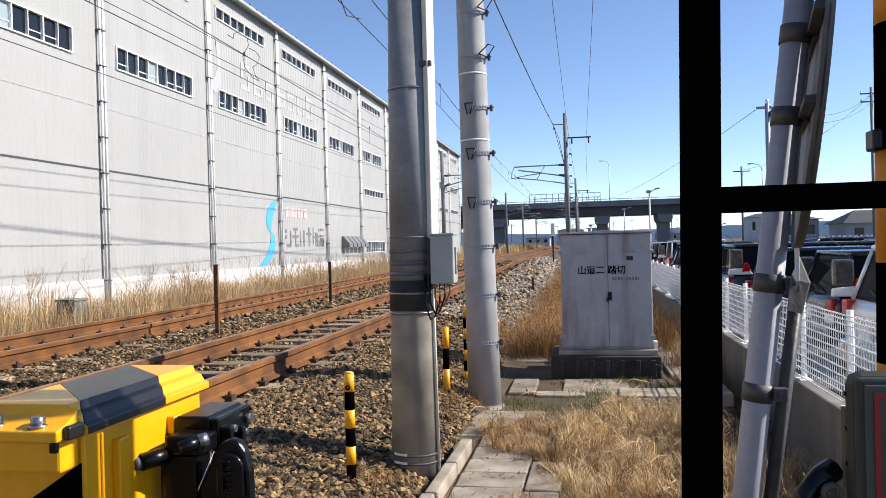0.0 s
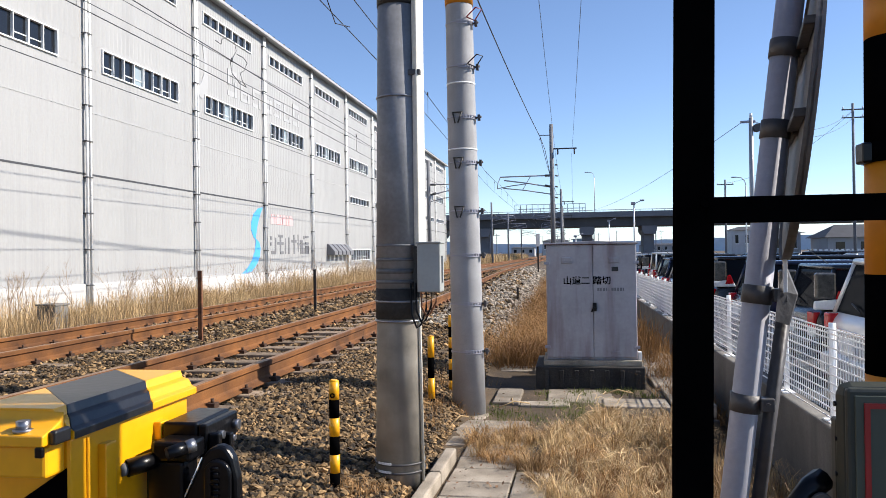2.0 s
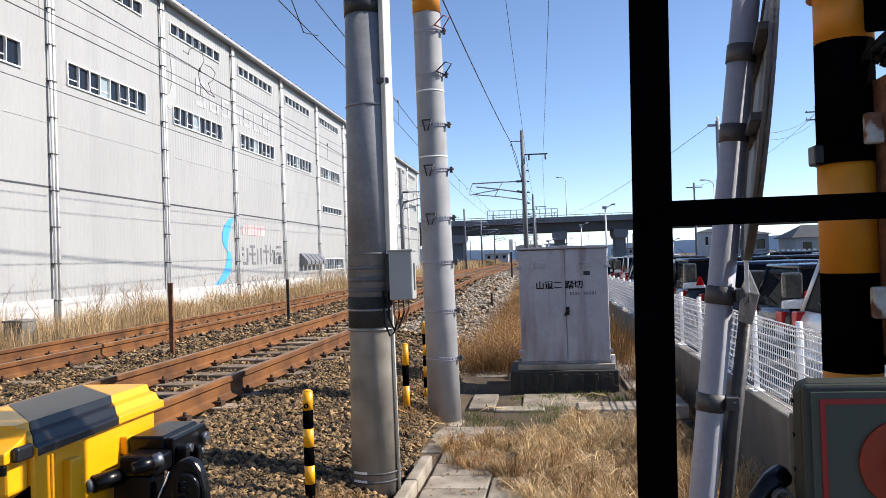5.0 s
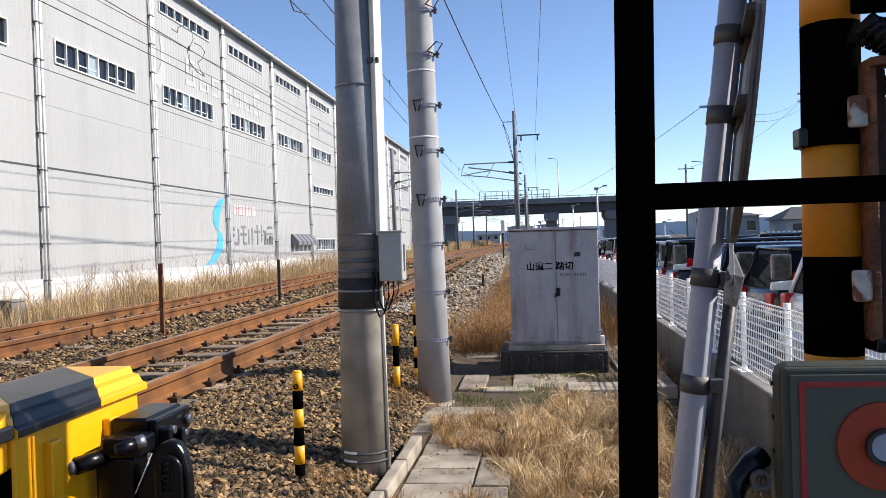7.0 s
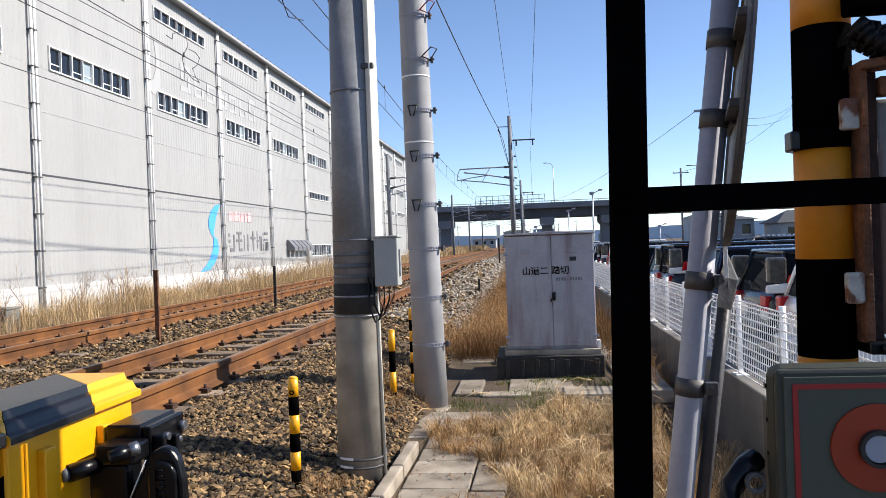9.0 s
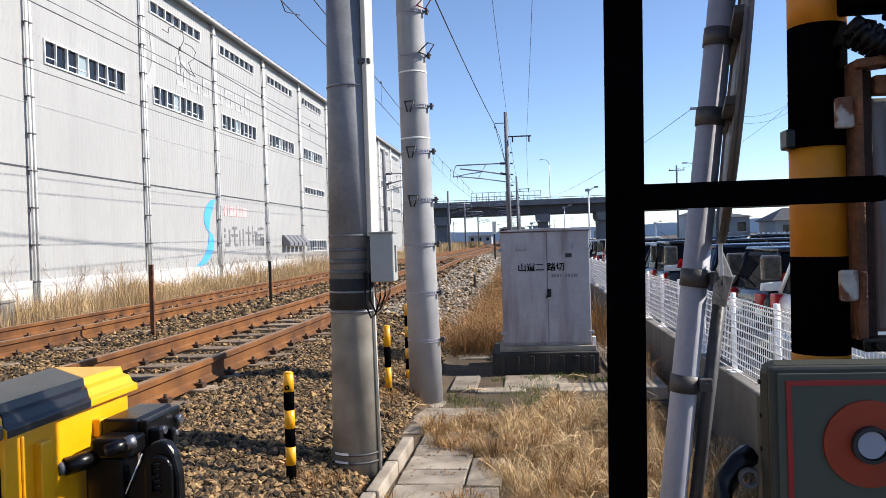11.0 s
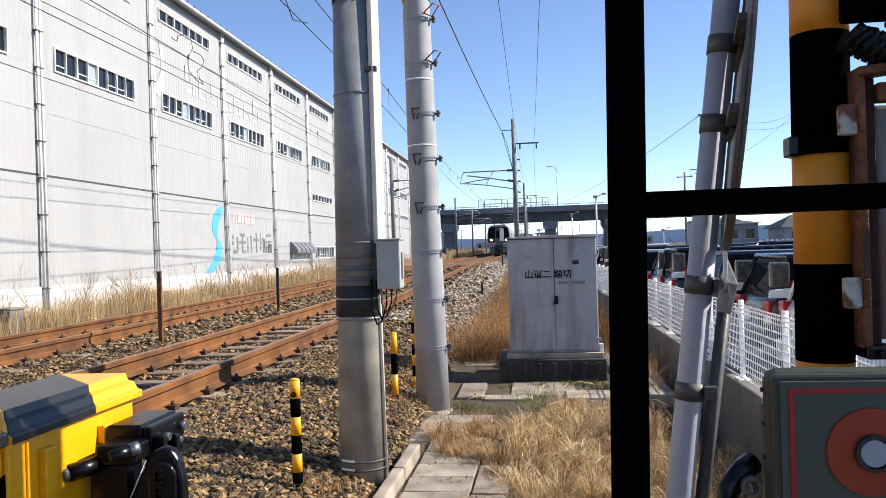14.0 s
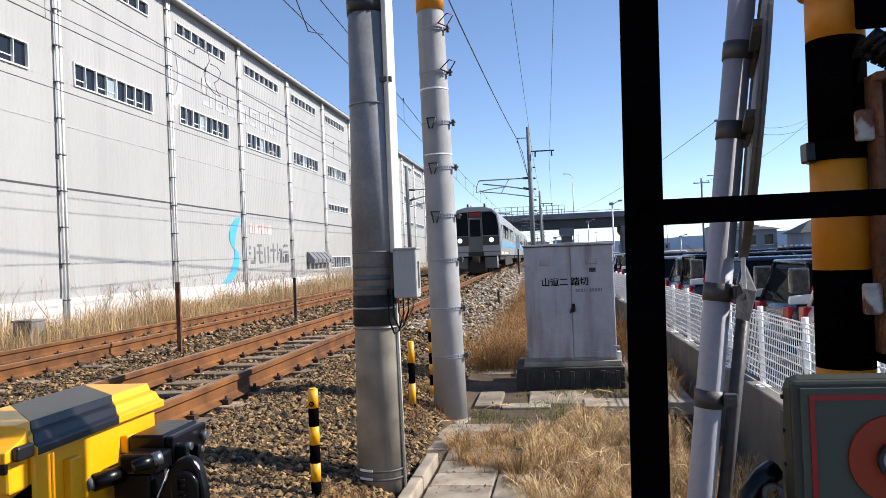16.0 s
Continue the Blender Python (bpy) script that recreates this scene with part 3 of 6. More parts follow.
    for i in range(-1, NBAYS + 1):
        y = BAY0 + BAY * i
        bm = bmesh.new()
        for q in (-0.09, 0.06):
            add_rod(bm, (FACADE_X + 0.1, y + q, 0.1), (FACADE_X + 0.1, y + q, EAVE_Z - 0.1), 0.038, n=8)
        part("downpipe", bm, M_WHITE, hall, "pair of white rainwater pipes")
        for k in range(11):
            z = 0.8 + k * 0.95
            if proto is None:
                proto = part("pipe_bracket", box(0, 0.142, -0.135, 0.105, 0, 0.035), M_CLAMP, hall)
                proto.matrix_basis = pose(FACADE_X, y, z)
            else:
                share("pipe_bracket", proto.data, hall, pose(FACADE_X, y, z))
    # low ventilation hoods
    for k in range(5):
        y = 39.35 + k * 0.75
        bm = prism([(FACADE_X + 0.02, 2.15), (FACADE_X + 0.1, 2.15), (FACADE_X + 0.45, 1.75), (FACADE_X + 0.45, 1.55), (FACADE_X + 0.02, 1.55)], "y", y, y + 0.6, 0.01)
        part("vent_hood", bm, M_SIGNGREY, hall, "dark metal ventilation hood")
    # S-shaped emblem in two strokes
    def stroke(y0, z0, pts, name):
        bm = bmesh.new()
        add_prism(bm, [(y0 + a, z0 + b) for a, b in pts], "x", FACADE_X + 0.010, FACADE_X + 0.020)
        bmesh.ops.recalc_face_normals(bm, faces=bm.faces[:])
        return part(name, bm, M_BLUE, hall, "sky blue curved painted emblem stroke")
    upper = [(2.25, 2.45), (1.75, 2.38), (1.3, 2.12), (1.08, 1.8), (1.05, 1.5), (1.25, 1.22), (1.5, 1.08), (1.58, 1.4), (1.72, 1.75), (1.98, 2.15)]
    lower = [(1.5, 1.14), (1.85, 1.0), (1.98, 0.75), (1.9, 0.4), (1.6, 0.1), (1.1, -0.18), (0.35, -0.3), (0.0, -0.32), (0.65, -0.05), (1.1, 0.25), (1.38, 0.6), (1.48, 0.9)]
    stroke(28.55, 1.12, upper, "emblem"), stroke(28.55, 1.12, lower, "emblem")
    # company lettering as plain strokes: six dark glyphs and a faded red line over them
    bm = bmesh.new()
    glyphs = [[(0, .6, .18, .75), (0, .36, .18, .5), (.1, 0, .62, .14), (.5, .1, .64, .7)],
              [(.05, .72, .65, .84), (0, .4, .7, .52), (.26, .1, .38, .8), (.3, 0, .68, .12)],
              [(.05, 0, .18, .7), (.46, 0, .62, .74)],
              [(0, .52, .7, .64), (.32, 0, .45, .88)],
              [(.05, .1, .15, .9), (0, .4, .28, .5), (.34, .55, .7, .66), (.4, 0, .5, .6), (.58, 0, .7, .6)],
              [(0, .7, .14, .84), (0, .4, .14, .54), (.02, 0, .14, .3), (.24, .76, .72, .86), (.24, .46, .72, .56), (.28, 0, .36, .4), (.46, 0, .54, .4), (.62, 0, .72, .4)]]
    bm.free()
    for i, g in enumerate(glyphs):
        bm = bmesh.new()
        for k, (a, b, c, d) in enumerate(g):
            add_box(bm, FACADE_X - 0.01, FACADE_X + 0.012 + 0.004 * k, 31.62 + i * 0.83 + a, 31.62 + i * 0.83 + c, 1.62 + b * 1.02, 1.62 + d * 1.02)
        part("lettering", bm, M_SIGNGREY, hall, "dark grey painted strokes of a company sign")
    bm = bmesh.new()
    for a, b in ((0, .3), (.36, .5), (.6, 1.0), (1.05, 1.3), (1.36, 1.7), (1.8, 2.05), (2.15, 2.6)):
        add_box(bm, FACADE_X + 0.010, FACADE_X + 0.020, 31.7 + a, 31.7 + b, 2.92, 3.22)
        add_box(bm, FACADE_X + 0.010, FACADE_X + 0.020, 31.7 + a + 0.05, 31.7 + b - 0.05, 3.26, 3.34)
    part("lettering", bm, M_PINK, hall, "small faded red painted strokes of a sign")
    # large pale sign high on the wall
    bm = bmesh.new()
    out = [(25.1, 7.3), (25.5, 7.05), (25.85, 7.2), (26.02, 7.6), (25.95, 8.3), (25.9, 8.9), (25.6, 9.1), (25.72, 8.5), (25.72, 8.0), (25.5, 7.6)]
    add_prism(bm, out, "x", FACADE_X + 0.010, FACADE_X + 0.020)
    bmesh.ops.recalc_face_normals(bm, faces=bm.faces[:])
    part("emblem", bm, M_SIGNWHITE, hall, "white painted emblem, hardly darker than the wall")
    bm = bmesh.new()
    for i in range(7):
        y, h = 27.6 + i * 1.15, 1.0 if i % 3 == 0 else 0.75
        for k, (a, b, c, d) in enumerate(((0, 0, .85, .18), (0, .4, .85, .58), (0, 0, .18, 1), (.66, 0, .85, .6)) if i % 2 else ((0, 0, .8, .2), (0, .8, .8, 1), (.6, 0, .8, .6), (0, .4, .2, 1))):
            add_box(bm, FACADE_X - 0.01, FACADE_X + 0.012 + 0.004 * k, y + a, y + c, 7.62 + b * h, 7.62 + d * h)
    part("lettering", bm, M_SIGNWHITE, hall, "white painted strokes of a large sign")


build_warehouse()


# ---- poles beside the line ----
def build_wrapped_pole():
    p = thing("utility_pole", "stout concrete pole with grey wrap, conduit and cable bands", "utility pole", "roadside poles")
    x, y = -1.022, 5.25
    def ax(z):
        return x + 0.0055 * z
    def xr(z):
        return 0.152 - 0.0125 * z if z < 4 else 0.102 - 0.004 * (z - 4)
    part("shaft", lathe([(ax(z), y, z, xr(z)) for z in (0.0, 1.25, 2.6, 6.0, 10.6)]), M_CONC, p, "rough weathered concrete shaft")
    bm = bmesh.new()
    add_rod(bm, (ax(1.3), y, 1.30), (ax(3.04), y, 3.04), xr(1.3) + 0.005, xr(3.04) + 0.005, 32)
    part("wrap", bm, M_WRAP, p, "smooth grey protective wrap")
    bm = bmesh.new()
    add_rod(bm, (ax(1.12), y, 1.12), (ax(1.3), y, 1.305), xr(1.1) + 0.007, xr(1.3) + 0.007, 32)
    part("collar", bm, M_DARKCONC, p, "dark band under the wrap")
    for z, h in ((1.335, 0.022), (1.395, 0.03), (1.47, 0.02), (1.56, 0.012)):
        part("wrap_ring", add_rod(bmesh.new(), (ax(z), y, z), (ax(z), y, z + h), xr(z) + 0.0065, xr(z) + 0.0065, 32), M_WRAPDARK, p, "darker ring round the wrap")
    for z, m in ((1.10, M_STEEL), (1.22, M_STEEL), (2.47, M_STEEL), (0.19, M_CLAMP), (0.24, M_CLAMP), (3.04, M_TRIM)):
        part("band", add_rod(bmesh.new(), (ax(z), y, z), (ax(z), y, z + (0.1 if m is M_TRIM else 0.012)), xr(z) + 0.010, xr(z) + 0.010, 32), m, p)
    # U-shaped conduit cover and earth rod up the side towards the sun
    a = radians(-18)
    dx, dy = math.cos(a), math.sin(a)
    def side(z, off):
        r = xr(z) + off
        return (x + dx * r, y + dy * r, z)
    bm = bmesh.new()
    add_box(bm, -0.02, 0.02, -0.034, 0.034, 1.40, 9.0, 0.006)
    bmesh.ops.transform(bm, matrix=Matrix.Translation((x + 0.155, y - 0.055, 0)) @ Matrix.Rotation(radians(-32), 4, "Z"), verts=bm.verts[:])
    part("conduit_cover", bm, M_CREAM, p, "cream flat conduit cover")
    part("earth_rod_cover", add_tube(bmesh.new(), [side(0.05, 0.012), side(1.2, 0.012), side(1.5, 0.03)], 0.011, 8), M_CREAM, p, "thin white plastic earth wire pipe")
    part("conduit_cover", add_tube(bmesh.new(), [(x + 0.115, y + 0.075, 1.3), (x + 0.1, y + 0.075, 8)], 0.02, 8), M_CREAM, p)
    for z in (2.6, 1.36):
        part("conduit_clip", box(x + 0.06, x + 0.175, y - 0.09, y - 0.03, z, z + 0.035, 0.006), M_CLAMP, p)
    # junction box
    b = part("junction_box", box(-0.862, -0.722, 5.06, 5.2, 1.285, 1.575, 0.008), M_JBOX, p, "pale grey steel junction box")
    part("box_lid", box(-0.868, -0.716, 5.05, 5.21, 1.572, 1.584, 0.004), M_JBOX, b)
    part("hinge", box(-0.722, -0.714, 5.1, 5.115, 1.34, 1.5), M_STEEL, b)
    part("box_bracket", box(-0.895, -0.862, 5.12, 5.18, 1.25, 1.56, 0.004), M_TRIM, p, "black backing bracket of the box")
    for k, (xx, drop) in enumerate(((-0.76, 0.13), (-0.79, 0.17), (-0.82, 0.2))):
        pts = [(xx, 5.12, 1.29), (xx, 5.12, 1.29 - drop * 0.5), (xx - 0.03, 5.1, 1.29 - drop), (xx - 0.055, 5.10, 1.27 - drop), (xx - 0.085, 5.10, 1.29 - drop * 0.7), (xx - 0.09, 5.11, 1.34)]
        part("cable", add_tube(bmesh.new(), pts, 0.006, 6), M_CABLE if k else M_BROWNPIPE, p)
    bm = bmesh.new()
    for z in (0.205, 0.255):
        for k in range(5):
            th = radians(-128 + k * 7)
            r = xr(z) + 0.012
            add_box(bm, -0.009, 0.009, -0.001, 0.002, -0.007, 0.007, 0, 0, Matrix.Translation((x + r * math.cos(th), y + r * math.sin(th), z)) @ Matrix.Rotation(th + math.pi / 2, 4, "Z"))
    tagged(part("marking", bm, M_WHITE, p, "small pale painted marks at the foot"), kind="stuff")


def build_smooth_pole():
    p = thing("utility_pole", "smooth pale concrete pole with bolted step bands", "utility pole", "roadside poles")
    x, y = -0.885, 7.55
    dxz = -0.012
    def ax(z):
        return x + dxz * z
    def r(z):
        return 0.152 - 0.0075 * z
    part("shaft", lathe([(ax(z), y, z, r(z)) for z in (-0.05, 1.3, 3.75, 4.3, 7, 11)]), M_CONC_PALE, p, "smooth pale grey concrete shaft")
    part("band", add_rod(bmesh.new(), (ax(3.78), y, 3.78), (ax(4.1), y, 4.1), r(3.78) + 0.006, r(4.1) + 0.006, 32), M_ORANGE, p, "orange warning wrap")
    for z in (0.62, 1.05, 1.49, 1.89, 2.33, 2.74, 3.2, 3.6):
        c = Vector((ax(z), y, z))
        b = part("step_band", add_rod(bmesh.new(), c, c + Vector((0, 0, 0.012)), r(z) + 0.004, r(z) + 0.004, 28), M_GALV, p, "thin steel step band")
        # perforated strap over the sunny side
        bm = bmesh.new()
        for k in range(7):
            th = radians(-86 + 11 * k)
            e = c + Vector((math.cos(th) * (r(z) + 0.007), math.sin(th) * (r(z) + 0.007), 0.006))
            turn = Matrix.Translation(e) @ Matrix.Rotation(th + math.pi / 2, 4, "Z")
            add_box(bm, -0.016, 0.016, -0.002, 0.002, -0.017, -0.009, 0, 0, turn)
            add_box(bm, -0.016, 0.016, -0.002, 0.002, 0.011, 0.019, 0, 0, turn)
            add_box(bm, -0.005, 0.005, -0.003, 0.003, -0.016, 0.018, 0, 0, turn)
        tagged(part("strap", bm, M_GALV, b, "perforated steel strap"), kind="stuff")
        bm = bmesh.new()
        th = radians(-8)
        e = c + Vector((math.cos(th) * r(z), math.sin(th) * r(z), 0.006))
        add_rod(bm, e, e + Vector((0.055, -0.02, 0.005)), 0.010, n=6)
        add_box(bm, e.x + 0.02, e.x + 0.045, e.y - 0.035, e.y + 0.005, z - 0.022, z + 0.032, 0.003)
        part("bolt", bm, M_CLAMP, b)
        if 1.7 < z < 3.1:
            bm = bmesh.new()
            th = radians(-100)
            for s_ in (-1, 1):
                a0 = th + s_ * 0.30
                top_ = c + Vector((math.cos(a0) * (r(z) + 0.012), math.sin(a0) * (r(z) + 0.012), 0.045))
                low_ = c + Vector((math.cos(th + s_ * 0.08) * (r(z) + 0.03), math.sin(th + s_ * 0.08) * (r(z) + 0.03), -0.055))
                add_rod(bm, top_, low_, 0.007, n=5)
            e0 = c + Vector((math.cos(th - 0.36) * (r(z) + 0.012), math.sin(th - 0.36) * (r(z) + 0.012), 0.045))
            e1 = c + Vector((math.cos(th + 0.36) * (r(z) + 0.012), math.sin(th + 0.36) * (r(z) + 0.012), 0.045))
            add_rod(bm, e0, e1, 0.006, n=5)
            part("step_socket", bm, M_TRIM, b, "dark V-shaped step socket")
    for z in (3.2, 3.62):
        bm = bmesh.new()
        e = Vector((ax(z) + 0.08, y - 0.1, z + 0.03))
        pts = [e, e + Vector((0.09, -0.06, 0.06)), e + Vector((0.14, -0.02, 0.05)), e + Vector((0.07, 0.03, -0.03)), e + Vector((0.0, -0.03, -0.01))]
        add_tube(bm, pts, 0.006, 6)
        part("step_loop", bm, M_RED if z > 3.5 else M_TRIM, p, "folded climbing step")
    for z in (3.05, 2.45):
        part("band", add_rod(bmesh.new(), (ax(z), y, z), (ax(z), y, z + 0.014), r(z) + 0.003, r(z) + 0.003, 28), M_WHITE, p)


build_wrapped_pole()
build_smooth_pole()


def striped_stake(x, y, z0, z1, r, bands, label, group="striped stakes"):
    p = thing("marker_stake", label, "marker post", group)
    n = bands
    for i in range(n):
        a, b = z0 + (z1 - z0) * i / n, z0 + (z1 - z0) * (i + 1) / n
        part("stripe", add_rod(bmesh.new(), (x, y, a), (x, y, b), r, r, 12), (M_YELLOW if (n - i) % 2 else M_BLACK), p)
    part("cap", add_rod(bmesh.new(), (x, y, z1), (x, y, z1 + 0.008), r, r * 0.6, 12), M_YELLOW, p)
    return p


s = striped_stake(-1.28, 4.74, 0.096, 0.81, 0.029, 7, "thin yellow and black striped marker stake in the ballast")
bm = bmesh.new()
add_ring(bm, (-1.28, 4.71, 0.733), "y", 0.008, 0.014, 4.706, 4.712, 12)
part("mark", bm, M_BLACK, s)
striped_stake(-1.13, 8.1, 0.05, 0.90, 0.028, 8, "slim yellow and black striped stake behind the pole")
striped_stake(-1.19, 7.3, 0.05, 0.78, 0.03, 4, "short orange and black striped post behind the pole")


# ---- equipment cabinet ----
def build_cabinet():
    c = thing("equipment_cabinet", "weathered white steel crossing cabinet with two doors on a plinth", "cabinet")
    x0, x1, xm, yf, yb, z0, z1 = -0.215, 0.755, 0.29, 9.1, 9.75, 0.335, 1.60
    part("body", box(x0, x1, yf + 0.02, yb, z0, z1, 0.006), M_CABINET, c)
    for a, b in ((x0 + 0.006, xm - 0.003), (xm + 0.003, x1 - 0.006)):
        d = part("door", box(a, b, yf, yf + 0.018, z0 + 0.03, z1 - 0.012, 0.005), M_CABINET, c, "stained white steel door")
        bm = bmesh.new()
        xc = a + 0.22 if a < 0 else b - 0.235
        add_box(bm, xc - 0.06, xc + 0.06, yf - 0.012, yf, 1.39, 1.455, 0.006)
        for k in range(3):
            add_box(bm, xc - 0.055, xc + 0.055, yf - 0.02, yf - 0.01, 1.395 + k * 0.02, 1.402 + k * 0.02)
        part("louvre", bm, M_CABINET, d)
        for z in (0.46, 1.38):
            xe = a if a < 0 else b
            part("hinge", box(xe - 0.03, xe + 0.03, yf - 0.014, yf + 0.01, z, z + 0.03, 0.003), M_GALV, d)
        part("lifting_lug", box((a + b) / 2 - 0.05, (a + b) / 2 + 0.05, yf - 0.008, yf, 0.40, 0.43, 0.003), M_CABINET, d)
    part("plate", box(0.49, 0.56, yf - 0.006, yf, 1.30, 1.345), M_TRIM, c, "small dark plate")
    h = part("door_handle", box(0.285, 0.325, yf - 0.03, yf, 0.87, 0.96, 0.008), M_CAST, c, "dark swing handle")
    part("lever", add_rod(bmesh.new(), (0.305, yf - 0.03, 0.94), (0.27, yf - 0.035, 0.86), 0.008, n=6), M_CAST, h)
    bm = prism([(x0 - 0.02, z1), (x1 + 0.02, z1 - 0.005), (x1 + 0.02, z1 + 0.010), (xm, z1 + 0.032), (x0 - 0.02, z1 + 0.012)], "y", yf - 0.03, yb + 0.04, 0.004)
    part("roof", bm, M_CABINET, c, "low gabled sheet roof")
    bm = bmesh.new()
    add_box(bm, x0 - 0.005, x1 + 0.005, yf - 0.006, yf + 0.01, z1 - 0.008, z1 + 0.002)
    part("trim", bm, M_OLDRUST, c, "thin rusty edge under the roof")
    p = part("plinth", box(-0.34, 0.82, 8.98, 9.9, -0.02, 0.275, 0.012), M_DARKCONC, c, "dark concrete plinth")
    part("sill", box(x0 - 0.04, x1 + 0.04, yf - 0.05, yb + 0.02, 0.276, 0.334, 0.006), M_SLAB, c)
    for k in range(7):
        xx = -0.22 + k * 0.16
        part("plinth_rib", box(xx - 0.022, xx + 0.022, 8.955, 8.985, 0.02, 0.24, 0.004), M_DARKCONC, p)
    part("side_box", box(0.762, 0.80, 9.12, 9.2, 0.31, 0.42, 0.004), M_WHITE, c)
    # the crossing's name, with built-in characters, then an unreadable line
    cu = bpy.data.curves.new("writing", "FONT")
    cu.body = "山道二 踏切"
    cu.size, cu.extrude, cu.offset, cu.align_x = 0.098, 0.0015, 0.0016, "LEFT"
    tx = new("writing", cu)
    tx.matrix_world = pose(-0.035, yf - 0.003, 1.165, 90, 0, 0)
    bpy.context.view_layer.update()
    me = bpy.data.meshes.new_from_object(tx.evaluated_get(bpy.context.evaluated_depsgraph_get()))
    bpy.data.objects.remove(tx)
    me.materials.clear()
    me.materials.append(M_BLACK)
    w = new("lettering", me)
    w.parent = c
    w.matrix_basis = pose(-0.035, yf - 0.003, 1.165, 90, 0, 0)
    tagged(w, "black painted crossing name")
    for k, wd in enumerate((0.03, 0.022, 0.03, 0.02, 0.008, 0.03, 0.025, 0.026, 0.03, 0.018)):
        part("marking", box(0.335 + k * 0.03, 0.335 + k * 0.03 + wd * 0.75, yf - 0.004, yf, 1.085, 1.12), M_SIGNGREY, c, "faded unreadable small mark")


build_cabinet()


# ---- concrete path ----
def build_path():
    path = thing("concrete_path", "old concrete trough covers set flush in the verge", "path", kind="structure")
    bm = bmesh.new()
    add_box(bm, -0.205, 0.205, -0.145, 0.145, -0.05, 0.0, 0.01)
    first = part("slab", bm, M_SLAB, path)
    rows = []
    for i in range(14):
        rows.append(pose(-0.595 + 0.005 * i, 3.2 + i * 0.2985, 0.066, random.uniform(-0.6, 0.6), random.uniform(-0.8, 0.8), random.uniform(-1.5, 1.5)))
    for i in range(4):
        rows.append(pose(-0.98 + 0.02 * i, 6.5 + i * 0.31, 0.062, random.uniform(-2, 2), random.uniform(-2, 2), random.uniform(-6, 6)))
    for i in range(9):
        rows.append(pose(-0.62 + 0.42 * (i % 2), 10.2 + (i // 2) * 0.33, 0.06, 0, 0, random.uniform(-3, 3)))
    for k, m in enumerate(rows):
        if k == 0:
            first.matrix_basis = m
        else:
            share("slab", first.data, path, m)
    bm = bmesh.new()
    add_box(bm, -0.105, 0.105, -0.29, 0.29, -0.05, 0.0, 0.01)
    second = part("slab", bm, M_SLAB, path)
    second.matrix_basis = pose(-0.265, 3.6, 0.064)
    for i in range(1, 4):
        share("slab", second.data, path, pose(-0.265 + 0.01 * i, 3.6 + 0.6 * i, 0.064 + 0.004 * (i % 2), 0, 0, random.uniform(-1.5, 1.5)))
    # raised edging on the track side
    bm = bmesh.new()
    add_box(bm, -0.04, 0.04, -0.29, 0.29, -0.1, 0.075, 0.012)
    third = part("edging", bm, M_SLAB, path)
    third.matrix_basis = pose(-0.86, 3.9, 0.06)
    for i in range(1, 4):
        share("edging", third.data, path, pose(-0.86 + 0.012 * i, 3.9 + 0.6 * i, 0.06, 0, 0, random.uniform(-2, 2)))
    # cabinet apron with a broken front edge and the deep end over the ditch
    for x0, x1, y0, y1, z in ((-0.72, -0.46, 8.0, 8.75, 0.075), (-0.45, 0.02, 7.95, 8.15, 0.062), (-0.2, 0.45, 8.2, 8.9, 0.046), (0.34, 0.95, 7.95, 8.35, 0.062), (0.97, 1.37, 8.05, 9.0, 0.07), (0.92, 1.4, 9.02, 10.3, 0.07), (0.92, 1.4, 10.32, 11.8, 0.07), (-0.4, -0.22, 9.95, 11.4, 0.09)):
        part("apron_slab", box(x0, x1, y0, y1, z - 0.13, z, 0.012), M_SLAB, path)
    part("end_wall", box(0.6, 1.38, 7.96, 8.04, -0.45, -0.06, 0.01), M_DARKCONC, path, "dark end wall of the drain")
    return path


build_path()


